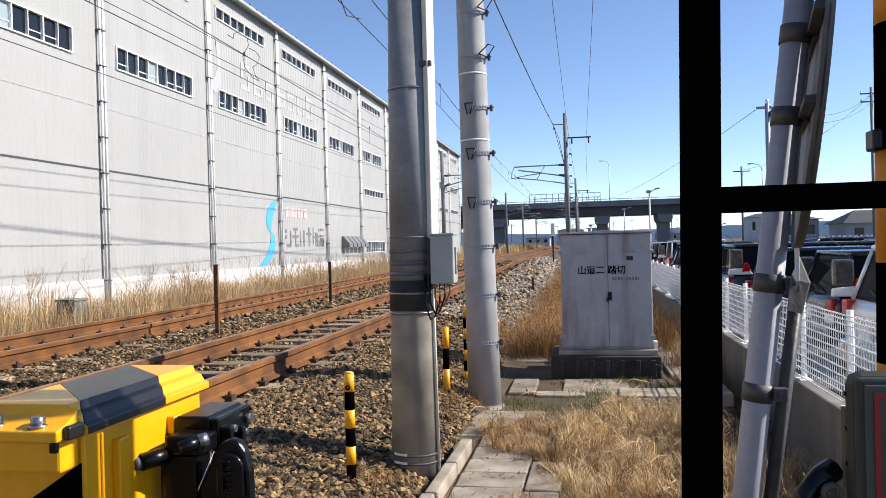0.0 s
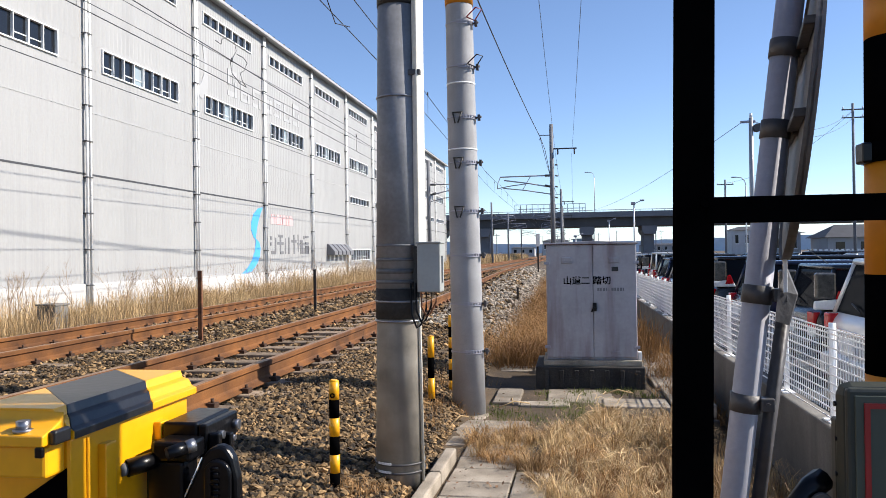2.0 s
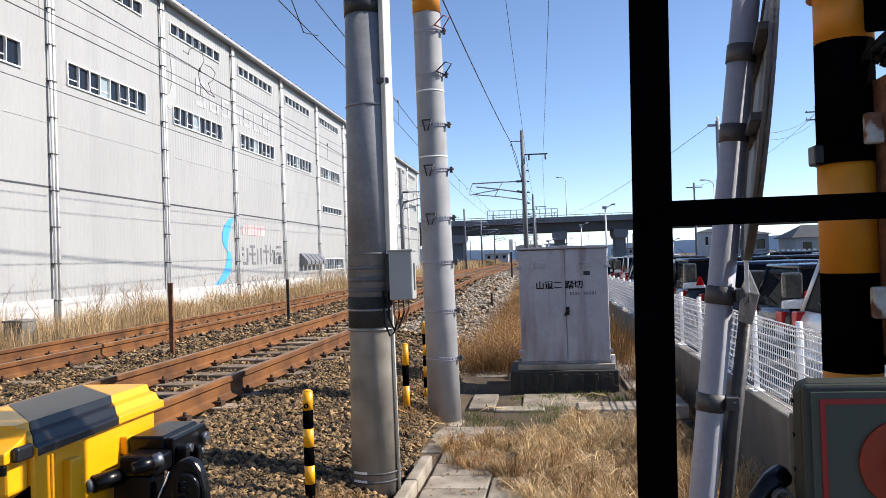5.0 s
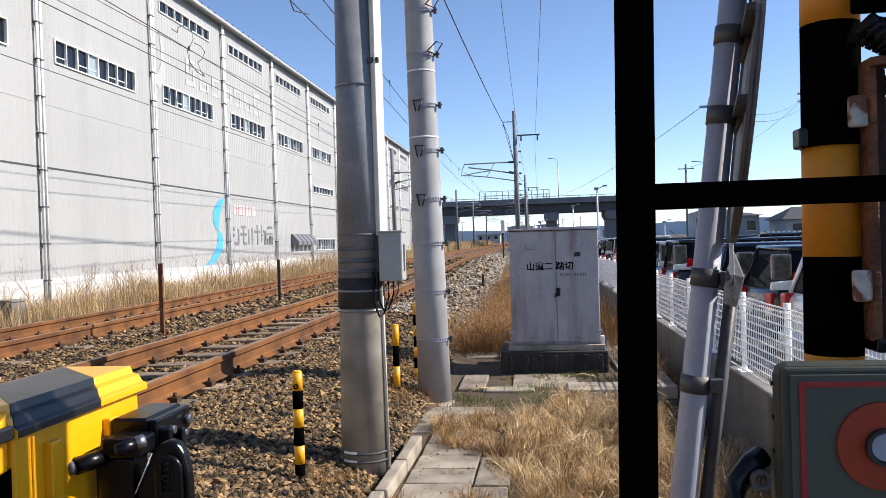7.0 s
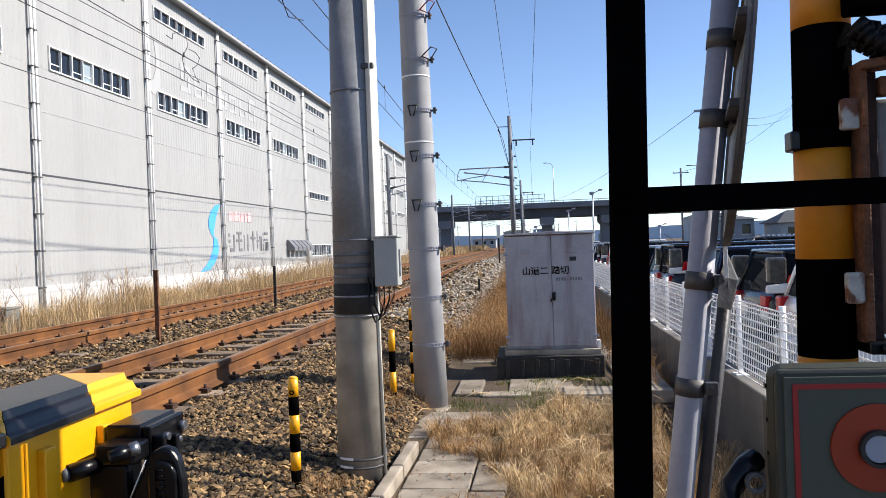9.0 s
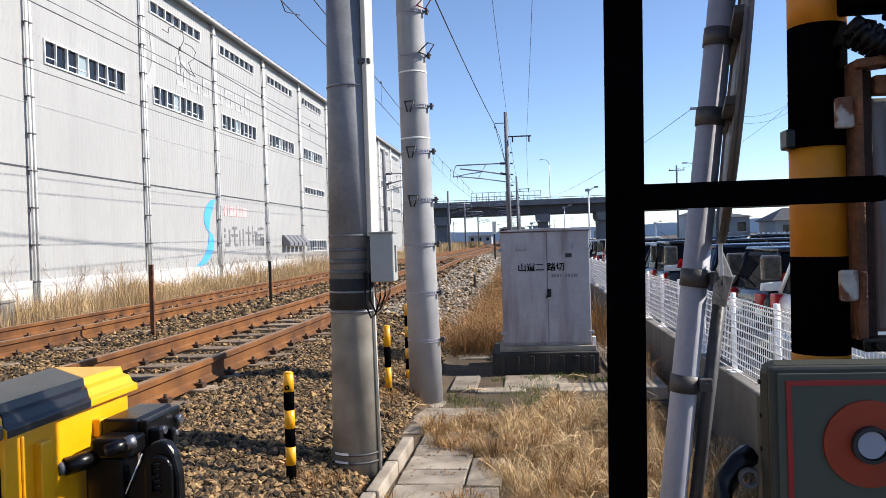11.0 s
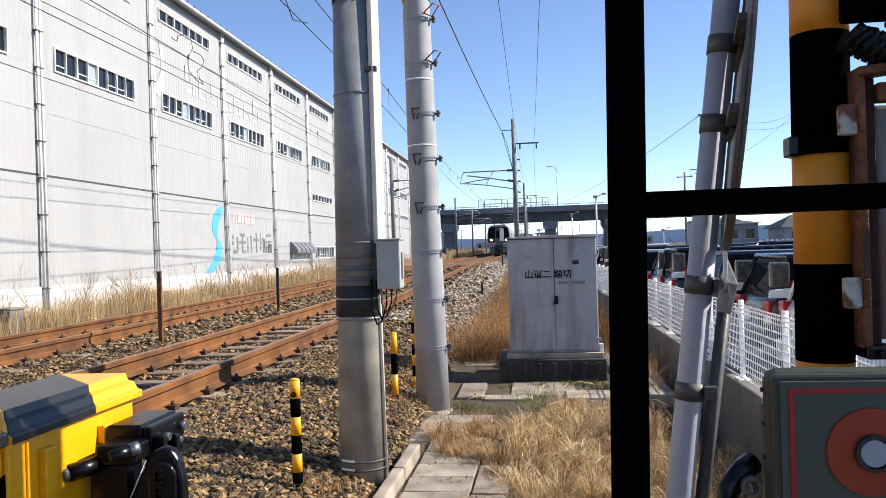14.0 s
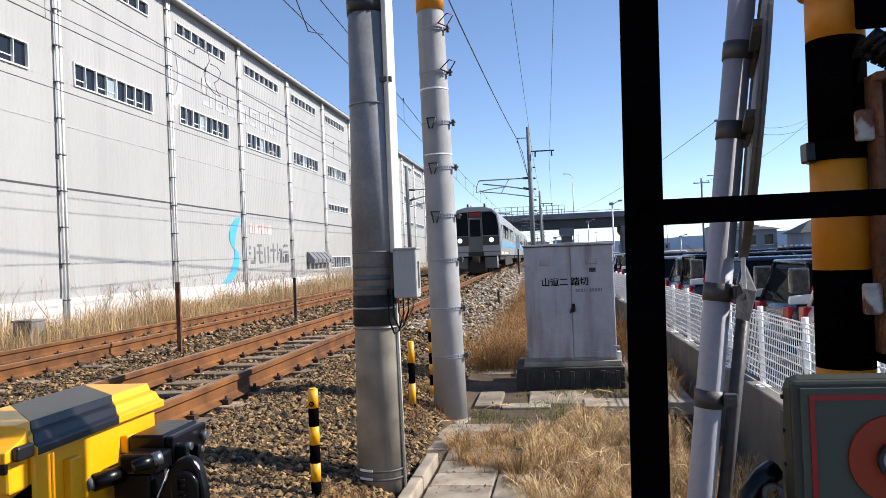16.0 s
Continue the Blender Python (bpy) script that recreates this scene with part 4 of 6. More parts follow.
# ---- car park fence on its low wall ----
def build_fence():
    wall = tagged(part("kerb_wall", box(1.76, 1.92, -25, 120, -0.5, 0.30, 0.015), M_WALLCONC), "stained low concrete retaining wall under the fence", "wall", kind="structure")
    f = thing("mesh_fence", "white coated wire mesh fence on a low wall", "fence")
    x = 1.84
    ys = [1.72 + 1.155 * i for i in range(86)]
    bmp = rod((0, 0, 0), (0, 0, 0.70), 0.024, n=10)
    post = part("post", bmp, M_MESH, f)
    post.matrix_basis = pose(x, ys[0], 0.29)
    for y in ys[1:]:
        share("post", post.data, f, pose(x, y, 0.29))
    # one panel: horizontal and vertical wires, folded at the top and foot
    def panel(step):
        bm = bmesh.new()
        zs = [0.06, 0.11] + [0.16 + 0.062 * i for i in range(8)] + [0.63, 0.67]
        for k, z in enumerate(zs):
            o = -0.03 if k in (0, len(zs) - 1) else 0.0
            add_box(bm, -0.003 + o, 0.003 + o, 0.0, 1.155, z - 0.005, z + 0.005)
        n = int(1.155 / step)
        for i in range(n):
            y = (i + 0.5) * step
            add_box(bm, -0.0025, 0.0025, y - 0.002, y + 0.002, 0.08, 0.65)
            add_box(bm, -0.033, 0.0, y - 0.002, y + 0.002, 0.665, 0.67)
        return bm
    near, far = panel(0.05), panel(0.23)
    a = part("mesh_panel", near, M_MESH, f)
    b = part("mesh_panel", far, M_MESH, f)
    a.matrix_basis, b.matrix_basis = pose(x - 0.026, ys[0], 0.29), pose(x - 0.026, ys[34], 0.29)
    for i, y in enumerate(ys[1:-1], 1):
        if i != 34:
            share("mesh_panel", (a if i < 34 else b).data, f, pose(x - 0.026, y, 0.29))
    foot = part("foot_plate", box(-0.05, 0.05, -0.08, 0.08, 0.0, 0.012, 0.002), M_MESH, f)
    foot.matrix_basis = pose(x, ys[0], 0.299)
    for y in ys[1:26]:
        share("foot_plate", foot.data, f, pose(x, y, 0.299))


build_fence()


# ---- parked cars ----
def build_car(paint, kind, label, lamp_clear=False):
    """A car that points along +x, its tail at x = 0, on z = 0."""
    tall = {"van": 1.54, "wagon": 1.46, "suv": 1.55, "hatch": 1.48, "kei": 1.62}[kind]
    length = {"van": 4.7, "wagon": 4.6, "suv": 4.5, "hatch": 3.9, "kei": 3.4}[kind]
    w = 0.74 if kind == "kei" else 0.86
    c = thing("car", label, "car", "parked cars")
    belt = tall * 0.635
    hood = length - (0.75 if kind in ("van", "kei") else 1.15)
    out = [(0.06, 0.32), (0.0, 0.45), (0.02, belt - 0.1), (0.10, belt), (hood, belt), (length - 0.12, belt - 0.17), (length, 0.62), (length - 0.05, 0.30), (length - 0.42, 0.24)]
    bm = prism([(u, v) for u, v in out], "y", -w, w)
    bmesh.ops.bevel(bm, geom=bm.edges[:], offset=0.055, segments=3, affect="EDGES", profile=0.5)
    part("body", bm, paint, c, smooth=True)
    # greenhouse: glass block with roof and pillars over it
    r0 = 0.14 if kind in ("van", "kei") else 0.27
    r1 = hood - (0.75 if kind in ("van", "kei") else 1.0)
    def cabin(grow, zt):
        bm = bmesh.new()
        lo = [(0.10 - grow, -w + 0.05 - grow), (hood + 0.1 + grow, -w + 0.05 - grow), (hood + 0.1 + grow, w - 0.05 + grow), (0.10 - grow, w - 0.05 + grow)]
        hi = [(r0 - grow, -w + 0.17 - grow), (r1 + grow, -w + 0.17 - grow), (r1 + grow, w - 0.17 + grow), (r0 - grow, w - 0.17 + grow)]
        A = [bm.verts.new((x, y, belt - 0.02)) for x, y in lo]
        B = [bm.verts.new((x, y, zt)) for x, y in hi]
        for i in range(4):
            bm.faces.new((A[i], A[(i + 1) % 4], B[(i + 1) % 4], B[i]))
        bm.faces.new(A[::-1]), bm.faces.new(B)
        return bm, lo, hi
    bm, lo, hi = cabin(0.0, tall - 0.05)
    part("window", bm, M_CARGLASS, c, "dark tinted glasshouse")
    bm = bmesh.new()
    add_box(bm, r0 - 0.03, r1 + 0.03, -w + 0.14, w - 0.14, tall - 0.07, tall, 0.03)
    part("roof", bm, paint, c, smooth=True)
    for i in range(4):
        a, b = Vector((*lo[i], belt - 0.02)), Vector((*hi[i], tall - 0.05))
        part("pillar", add_rod(bmesh.new(), a, b, 0.034, 0.03, 8), paint, c)
    for s in (-1, 1):
        xm = (r0 + r1) / 2
        part("pillar", add_rod(bmesh.new(), (xm, s * (w - 0.06), belt), (xm, s * (w - 0.175), tall - 0.05), 0.035, n=6), M_TRIM, c)
        hgt = 0.3 if kind in ("van", "kei") else 0.18
        zt = belt - 0.02
        if lamp_clear:
            part("tail_lamp", box(-0.015, 0.1, s * (w - 0.2) - 0.13, s * (w - 0.2) + 0.13, zt - 0.22, zt - 0.02, 0.02), M_TAIL, c, "red tail lamp with clear lower part")
            part("lamp_upper", box(0.0, 0.24, s * (w - 0.055) - 0.05, s * (w - 0.055) + 0.05, belt + 0.12, tall - 0.09, 0.03), M_LAMPPALE, c, "cloudy pale upper part of the tail lamp")
            part("lamp_wedge", prism([(-0.03, belt), (0.40, belt), (0.33, belt + 0.13), (-0.02, belt + 0.1)], "y", s * (w + 0.0) - 0.035, s * (w + 0.0) + 0.035, 0.015), M_WHITE, c, "clear lower part of the tail lamp")
            part("lamp_wedge", prism([(0.20, belt + 0.05), (0.36, belt + 0.06), (0.30, belt + 0.22), (0.26, belt + 0.22)], "y", s * (w + 0.005) - 0.04, s * (w + 0.005) + 0.04, 0.01), M_TAIL, c, "red wedge of the tail lamp")
            part("reversing_lamp", box(-0.02, 0.08, s * (w - 0.2) - 0.12, s * (w - 0.2) + 0.12, zt - 0.32, zt - 0.225, 0.015), M_WHITE, c)
        else:
            part("tail_lamp", box(-0.015, 0.12, s * (w - 0.1) - 0.09, s * (w - 0.1) + 0.09, zt - hgt, zt, 0.02), M_TAIL, c, "red tail lamp")
        part("mirror", box(hood - 0.25, hood - 0.1, s * (w + 0.1) - 0.07, s * (w + 0.1) + 0.07, belt, belt + 0.13, 0.03), paint, c)
    part("bumper", box(-0.07, 0.12, -w + 0.05, w - 0.05, 0.30, 0.55, 0.04), paint, c)
    part("number_plate", box(-0.085, -0.068, -0.165, 0.165, 0.60, 0.76, 0.004), M_WHITE, c)
    part("trim", box(-0.012, 0.05, -0.45, 0.45, belt - 0.2, belt - 0.16, 0.006), M_CHROME, c)
    part("wiper", add_rod(bmesh.new(), (0.07, 0.0, belt + 0.03), (0.11, 0.35, belt + 0.1), 0.01, n=5), M_TRIM, c)
    part("antenna", add_rod(bmesh.new(), (r0 + 0.25, 0.3, tall - 0.01), (r0 - 0.02, 0.3, tall + 0.2), 0.005, n=5), M_TRIM, c)
    for xw in (0.78, length - 0.85):
        for s in (-1, 1):
            y = s * (w - 0.1)
            wh = part("wheel", add_rod(bmesh.new(), (xw, y - 0.1, 0.31), (xw, y + 0.1, 0.31), 0.31, n=24), M_TYRE, c)
            part("rim", add_rod(bmesh.new(), (xw, y + s * 0.095, 0.31), (xw, y + s * 0.108, 0.31), 0.2, n=16), M_RIM, wh)
    return c


def build_cars():
    protos = [build_car(CARPAINT[1], "suv", "white parked car with red tail lamps behind the fence"),
              build_car(CARPAINT[0], "wagon", "black parked estate car with red and clear tail lamps", True),
              build_car(CARPAINT[0], "van", "black parked minivan with tall red and pale tail lamps", True),
              build_car(CARPAINT[2], "hatch", "dark blue hatchback parked in a row"),
              build_car(CARPAINT[4], "suv", "dark grey parked sport utility car"),
              build_car(CARPAINT[3], "hatch", "silver hatchback parked in a row"),
              build_car(CARPAINT[1], "kei", "small white parked box car"),
              build_car(CARPAINT[2], "wagon", "dark blue parked estate car")]
    order = [0, 1, 3, 2, 7, 5, 7, 4, 6, 2, 3, 0, 5, 7, 1, 4, 3, 6, 2, 5]
    used = set()
    rng = random.Random(11)
    def put(k, m):
        if k in used:
            copy_thing(protos[k], m)
        else:
            used.add(k)
            protos[k].matrix_basis = m
    z = -0.149
    y = 8.75
    for i, k in enumerate(order):
        put(k, pose(2.75 + rng.uniform(-0.1, 0.25), y, z, 0, 0, rng.uniform(-1.5, 1.5)))
        y += 2.55
    for row, x in enumerate((13.5, 14.2, 25.0, 25.7)):
        for i in range(15):
            k = rng.choice((2, 3, 7, 4, 5, 0, 1, 7, 3, 4))
            yy = 14.0 + i * 2.6 + row * 2
            if rng.random() < 0.12:
                continue
            put(k, pose(x, yy, z, 0, 0, (180 if row % 2 == 0 else 0) + rng.uniform(-1.5, 1.5)))


build_cars()


# ---- crossing equipment close to the camera ----
def build_gate_post():
    g = thing("steel_post", "black painted steel angle post with a cross bar", "post")
    lean = 0.018
    bm = bmesh.new()
    add_prism(bm, [(-0.0225, -0.025), (0.0235, -0.025), (0.0235, -0.019), (-0.0165, -0.019), (-0.0165, 0.008), (-0.0225, 0.008)], "z", -0.1, 2.9)
    bmesh.ops.recalc_face_normals(bm, faces=bm.faces[:])
    for v in bm.verts:
        v.co.x += lean * (v.co.z - 1.5) * 1.0 + 0.0
    bmesh.ops.transform(bm, matrix=Matrix.Translation((0.1745, 1.655, 0)), verts=bm.verts[:])
    part("angle", bm, M_BLACK, g)
    bm = bmesh.new()
    add_box(bm, 0.19, 0.492, 1.628, 1.634, 1.543, 1.575, 0.0015)
    add_box(bm, 0.19, 0.492, 1.634, 1.662, 1.543, 1.548, 0.0015)
    part("cross_bar", bm, M_BLACK, g, "black cross bar")
    bm = prism([(0.4925, 1.545), (0.502, 1.549), (0.504, 1.559), (0.502, 1.569), (0.4925, 1.573)], "y", 1.629, 1.637)
    part("bar_end", bm, M_BLACK, g)
    bm = bmesh.new()
    add_rod(bm, (0.186, 1.626, 1.566), (0.186, 1.619, 1.566), 0.005, n=6)
    add_rod(bm, (0.165, 1.626, 1.549), (0.165, 1.619, 1.549), 0.005, n=6)
    part("bolt", bm, M_BLACK, g)


def build_sign_pole():
    p = thing("sign_pole", "leaning grey steel tube with a round sign seen edge-on", "sign post")
    a, b = Vector((0.336, 2.23, 0.995)), Vector((0.463, 2.23, 2.03))
    d = (b - a).normalized()
    foot = a - d * 1.1
    part("tube", add_rod(bmesh.new(), foot, b, 0.0265, n=24), M_GALV, p)
    part("cap", add_rod(bmesh.new(), b, b + d * 0.006, 0.028, 0.022, 24), M_GALV, p)
    def on(z):
        return a + d * ((z - a.z) / d.z)
    for z in (1.905, 1.745, 1.42, 1.205):
        c = part("clamp", add_rod(bmesh.new(), on(z - 0.018), on(z + 0.018), 0.0292, n=24), M_CLAMP, p, "dull steel clamp band")
        bm = bmesh.new()
        e = on(z)
        add_box(bm, e.x + 0.024, e.x + 0.05, e.y - 0.03, e.y + 0.0, z - 0.014, z + 0.012, 0.002)
        add_rod(bm, e + Vector((0.036, -0.036, 0)), e + Vector((0.036, 0.012, 0)), 0.005, n=6)
        part("bolt", bm, M_CLAMP, c)
    # round sign plate, nearly in the line of sight, with two stiffening rails
    ang = radians(12.0)
    u = Vector((math.sin(ang), math.cos(ang), 0))
    n = Vector((math.cos(ang), -math.sin(ang), 0))
    mid = on(1.77) + n * 0.043
    rot = Matrix((u, d, n)).transposed().to_4x4()
    bm = bmesh.new()
    bmesh.ops.create_cone(bm, cap_ends=True, segments=56, radius1=0.285, radius2=0.285, depth=0.004, matrix=Matrix.Translation(mid) @ rot)
    disc = part("sign_plate", bm, M_OLDSIGN, p, "bare metal back of a round sign")
    bm = bmesh.new()
    bmesh.ops.create_cone(bm, cap_ends=False, segments=56, radius1=0.285, radius2=0.285, depth=0.016, matrix=Matrix.Translation(mid) @ rot)
    part("sign_rim", bm, M_OLDSIGN, disc)
    for z in (1.905, 1.745):
        bm = bmesh.new()
        e = on(z) + n * 0.030
        add_box(bm, -0.22, 0.22, -0.008, 0.008, -0.010, 0.010, 0.002, 0, Matrix.Translation(e + u * 0.02) @ rot)
        part("rail", bm, M_CLAMP, disc)
    # folded old plate lower down
    e0, e1 = on(1.40) + Vector((0.055, 0.0, 0)), on(0.95) + Vector((0.045, 0.0, 0))
    rail = part("old_plate", add_tube(bmesh.new(), [e0, e1], 0.014, 4), M_CLAMP, p, "folded dented strip of an old sign")
    bm = bmesh.new()
    tip = on(1.47) + Vector((0.045, -0.02, 0))
    v = [bm.verts.new(q) for q in (tip, on(1.43) + Vector((0.068, -0.02, -0.01)), on(1.36) + Vector((0.06, -0.02, 0)), on(1.37) + Vector((0.03, -0.035, 0)), on(1.43) + Vector((0.028, -0.04, 0)))]
    bm.faces.new(v)
    r = bmesh.ops.extrude_face_region(bm, geom=bm.faces[:])
    bmesh.ops.translate(bm, verts=[q for q in r["geom"] if isinstance(q, bmesh.types.BMVert)], vec=(0.004, 0.006, 0))
    part("flap", bm, M_CLAMP, rail)
    # thin white strip added as the sunlit sliver on the old plate
    part("sunlit_sliver", box(tip.x - 0.012, tip.x - 0.004, 2.19, 2.195, 1.425, 1.49, 0.001, None), M_WHITE, rail)


def build_signal_mast():
    p = thing("crossing_signal_mast", "amber and black striped crossing mast with rusty hardware", "signal mast")
    x, y, r = 0.4605, 1.76, 0.0385
    cuts = [-0.1, 0.08, 0.235, 0.39, 0.545, 0.70, 0.858, 1.015, 1.17, 1.335, 1.472, 1.632, 1.795, 1.862]
    for i, (a, b) in enumerate(zip(cuts, cuts[1:])):
        part("stripe", add_rod(bmesh.new(), (x + 0.012 * (a - 1.5), y, a), (x + 0.012 * (b - 1.5), y, b), r, r, 32), M_ORANGE if (len(cuts) - i) % 2 == 0 else M_BLACK, p)
    part("joint", add_rod(bmesh.new(), (x + 0.004, y, 1.862), (x + 0.004, y, 1.88), r + 0.008, r + 0.008, 32), M_ORANGE, p)
    part("upper_mast", add_rod(bmesh.new(), (x + 0.004, y, 1.88), (x + 0.016, y, 3.2), r - 0.001, n=32), M_ORANGE, p)
    b = part("band", add_rod(bmesh.new(), (x, y, 1.625), (x, y, 1.652), r + 0.003, r + 0.003, 32), M_BLACK, p)
    part("band_lug", box(x - r - 0.009, x - r + 0.006, y - 0.02, y + 0.01, 1.624, 1.652, 0.003), M_CAST, b, "black clamp lug")
    # rusty angle frame that carries a grey housing
    f = part("rusty_frame", box(0.488, 0.500, 1.70, 1.735, 1.35, 1.728, 0.003), M_OLDRUST, p, "flaking rusty angle frame")
    # web in a darker rust colour that holds the shade inside the frame
    part("frame_web", box(0.5005, 0.520, 1.722, 1.735, 1.355, 1.724, 0.002), M_DEEPRUST, f, "rusty inner web of the frame, shade in its colour")
    top = box(0.488, 0.72, 1.69, 1.735, 1.722, 1.734, 0.002)
    bmesh.ops.transform(top, matrix=Matrix.Translation((0.488, 0, 1.728)) @ Matrix.Rotation(radians(-6), 4, "Y") @ Matrix.Translation((-0.488, 0, -1.728)), verts=top.verts[:])
    part("frame_top", top, M_OLDRUST, f)
    part("frame_lip", box(0.520, 0.72, 1.712, 1.735, 1.690, 1.716, 0.003), M_OLDRUST, f)
    part("frame_foot", box(0.488, 0.72, 1.69, 1.735, 1.345, 1.362, 0.003), M_CAST, f)
    for x1 in (0.505, 0.532, 0.56):
        part("foot_bolt", add_rod(bmesh.new(), (x1, 1.688, 1.354), (x1, 1.678, 1.354), 0.0055, n=6), M_CAST, f)
    for z in (1.645, 1.412):
        k = part("bracket", box(0.466, 0.489, 1.700, 1.716, z, z + 0.042, 0.004), M_FLAKE, f, "white bracket with flaking rust")
        part("bracket_edge", box(0.4895, 0.497, 1.694, 1.72, z + 0.003, z + 0.040, 0.002), M_OLDRUST, k)
    h = part("housing", box(0.524, 0.75, 1.74, 1.95, 1.365, 1.69, 0.006), M_HOUSING, p, "grey sheet housing with rust runs")
    part("housing_edge", box(0.5455, 0.5495, 1.7335, 1.7385, 1.40, 1.69), M_WHITE, h)
    # corrugated cable hoses and the lamp box above
    for k, (dz, y1) in enumerate(((0.012, 1.70), (-0.006, 1.712), (0.0, 1.688))):
        bm = bmesh.new()
        path = [Vector((0.488 + 0.026 * i, y1 + 0.006 * math.sin(i + k), 1.768 + dz - 0.011 * i + 0.007 * math.sin(1.7 * i + k))) for i in range(10)]
        add_tube(bm, path, 0.0095, 8)
        for u, v in zip(path, path[1:]):
            for q in (0.2, 0.55, 0.9):
                c = u.lerp(v, q)
                d = (v - u).normalized() * 0.003
                add_rod(bm, c - d, c + d, 0.0125, n=8)
        part("cable", bm, M_CABLE, p, "black corrugated cable hose")
    part("hose_gland", add_rod(bmesh.new(), (0.492, 1.70, 1.775), (0.484, 1.70, 1.782), 0.017, n=10), M_CABLE, p)
    part("lamp_arm", box(0.478, 0.75, 1.68, 1.73, 1.80, 1.86, 0.004), M_BLACK, p)
    part("lamp_arm_foot", box(0.535, 0.75, 1.685, 1.725, 1.790, 1.7995, 0.003), M_BLACK, p)


def build_button_box():
    b = thing("emergency_button_box", "grey emergency button box with red ring on a pale plate", "button box")
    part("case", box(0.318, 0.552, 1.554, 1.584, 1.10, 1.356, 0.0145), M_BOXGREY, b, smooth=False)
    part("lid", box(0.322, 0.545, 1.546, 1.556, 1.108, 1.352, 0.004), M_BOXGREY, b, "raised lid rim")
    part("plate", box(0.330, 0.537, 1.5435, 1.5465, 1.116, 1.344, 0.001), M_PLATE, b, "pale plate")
    bm = bmesh.new()
    x0, x1, z0, z1, t = 0.339, 0.528, 1.124, 1.336, 0.006
    y0, y1 = 1.5415, 1.5435
    add_box(bm, x0, x1, y0, y1, z1 - t, z1), add_box(bm, x0, x1, y0, y1, z0, z0 + t)
    add_box(bm, x0, x0 + t, y0, y1, z0 + t, z1 - t), add_box(bm, x1 - t, x1, y0, y1, z0 + t, z1 - t)
    part("border", bm, M_RED, b, "thin red border line")
    bm = bmesh.new()
    add_ring(bm, (0.4285, 0, 1.263), "y", 0.021, 0.050, 1.5395, 1.5434, 56)
    part("ring", bm, M_ORANGERED, b, "faded orange-red ring")
    bm = bmesh.new()
    add_ring(bm, (0.4285, 0, 1.263), "y", 0.017, 0.0212, 1.532, 1.5434, 40)
    part("bezel", bm, M_TRIM, b)
    bm = bmesh.new()
    bmesh.ops.create_cone(bm, cap_ends=True, segments=40, radius1=0.0168, radius2=0.0155, depth=0.012, matrix=Matrix.Translation((0.4285, 1.5405, 1.263)) @ Matrix.Rotation(radians(90), 4, "X"))
    part("button", bm, M_LENS, b, "grey push button")
    for z in (1.33, 1.29, 1.25):
        part("rivet", add_rod(bmesh.new(), (0.319, 1.57, z), (0.316, 1.57, z), 0.003, n=8), M_CAST, b)
    part("side_cover", box(0.322, 0.330, 1.584, 1.60, 1.10, 1.31, 0.002), M_BOXGREY, b)
    part("stand", box(0.40, 0.455, 1.60, 1.655, -0.1, 1.10, 0.004), M_BOXGREY, b)
    # black strap with a shackle and a small red and white tag
    bm = bmesh.new()
    add_tube(bm, [(0.312, 1.60, 1.235), (0.297, 1.59, 1.228), (0.280, 1.585, 1.208), (0.272, 1.58, 1.17), (0.282, 1.58, 1.13)], 0.014, 8)
    part("strap", bm, M_CAST, b, "black rubber strap")
    bm = bmesh.new()
    add_ring(bm, (0.302, 0, 1.215), "y", 0.008, 0.012, 1.565, 1.573, 24)
    part("shackle", bm, M_CLAMP, b)
    t = part("tag", box(0.296, 0.312, 1.562, 1.568, 1.165, 1.185, 0.002), M_WHITE, b)
    part("tag_stripe", box(0.301, 0.307, 1.560, 1.562, 1.165, 1.185), M_RED, t)


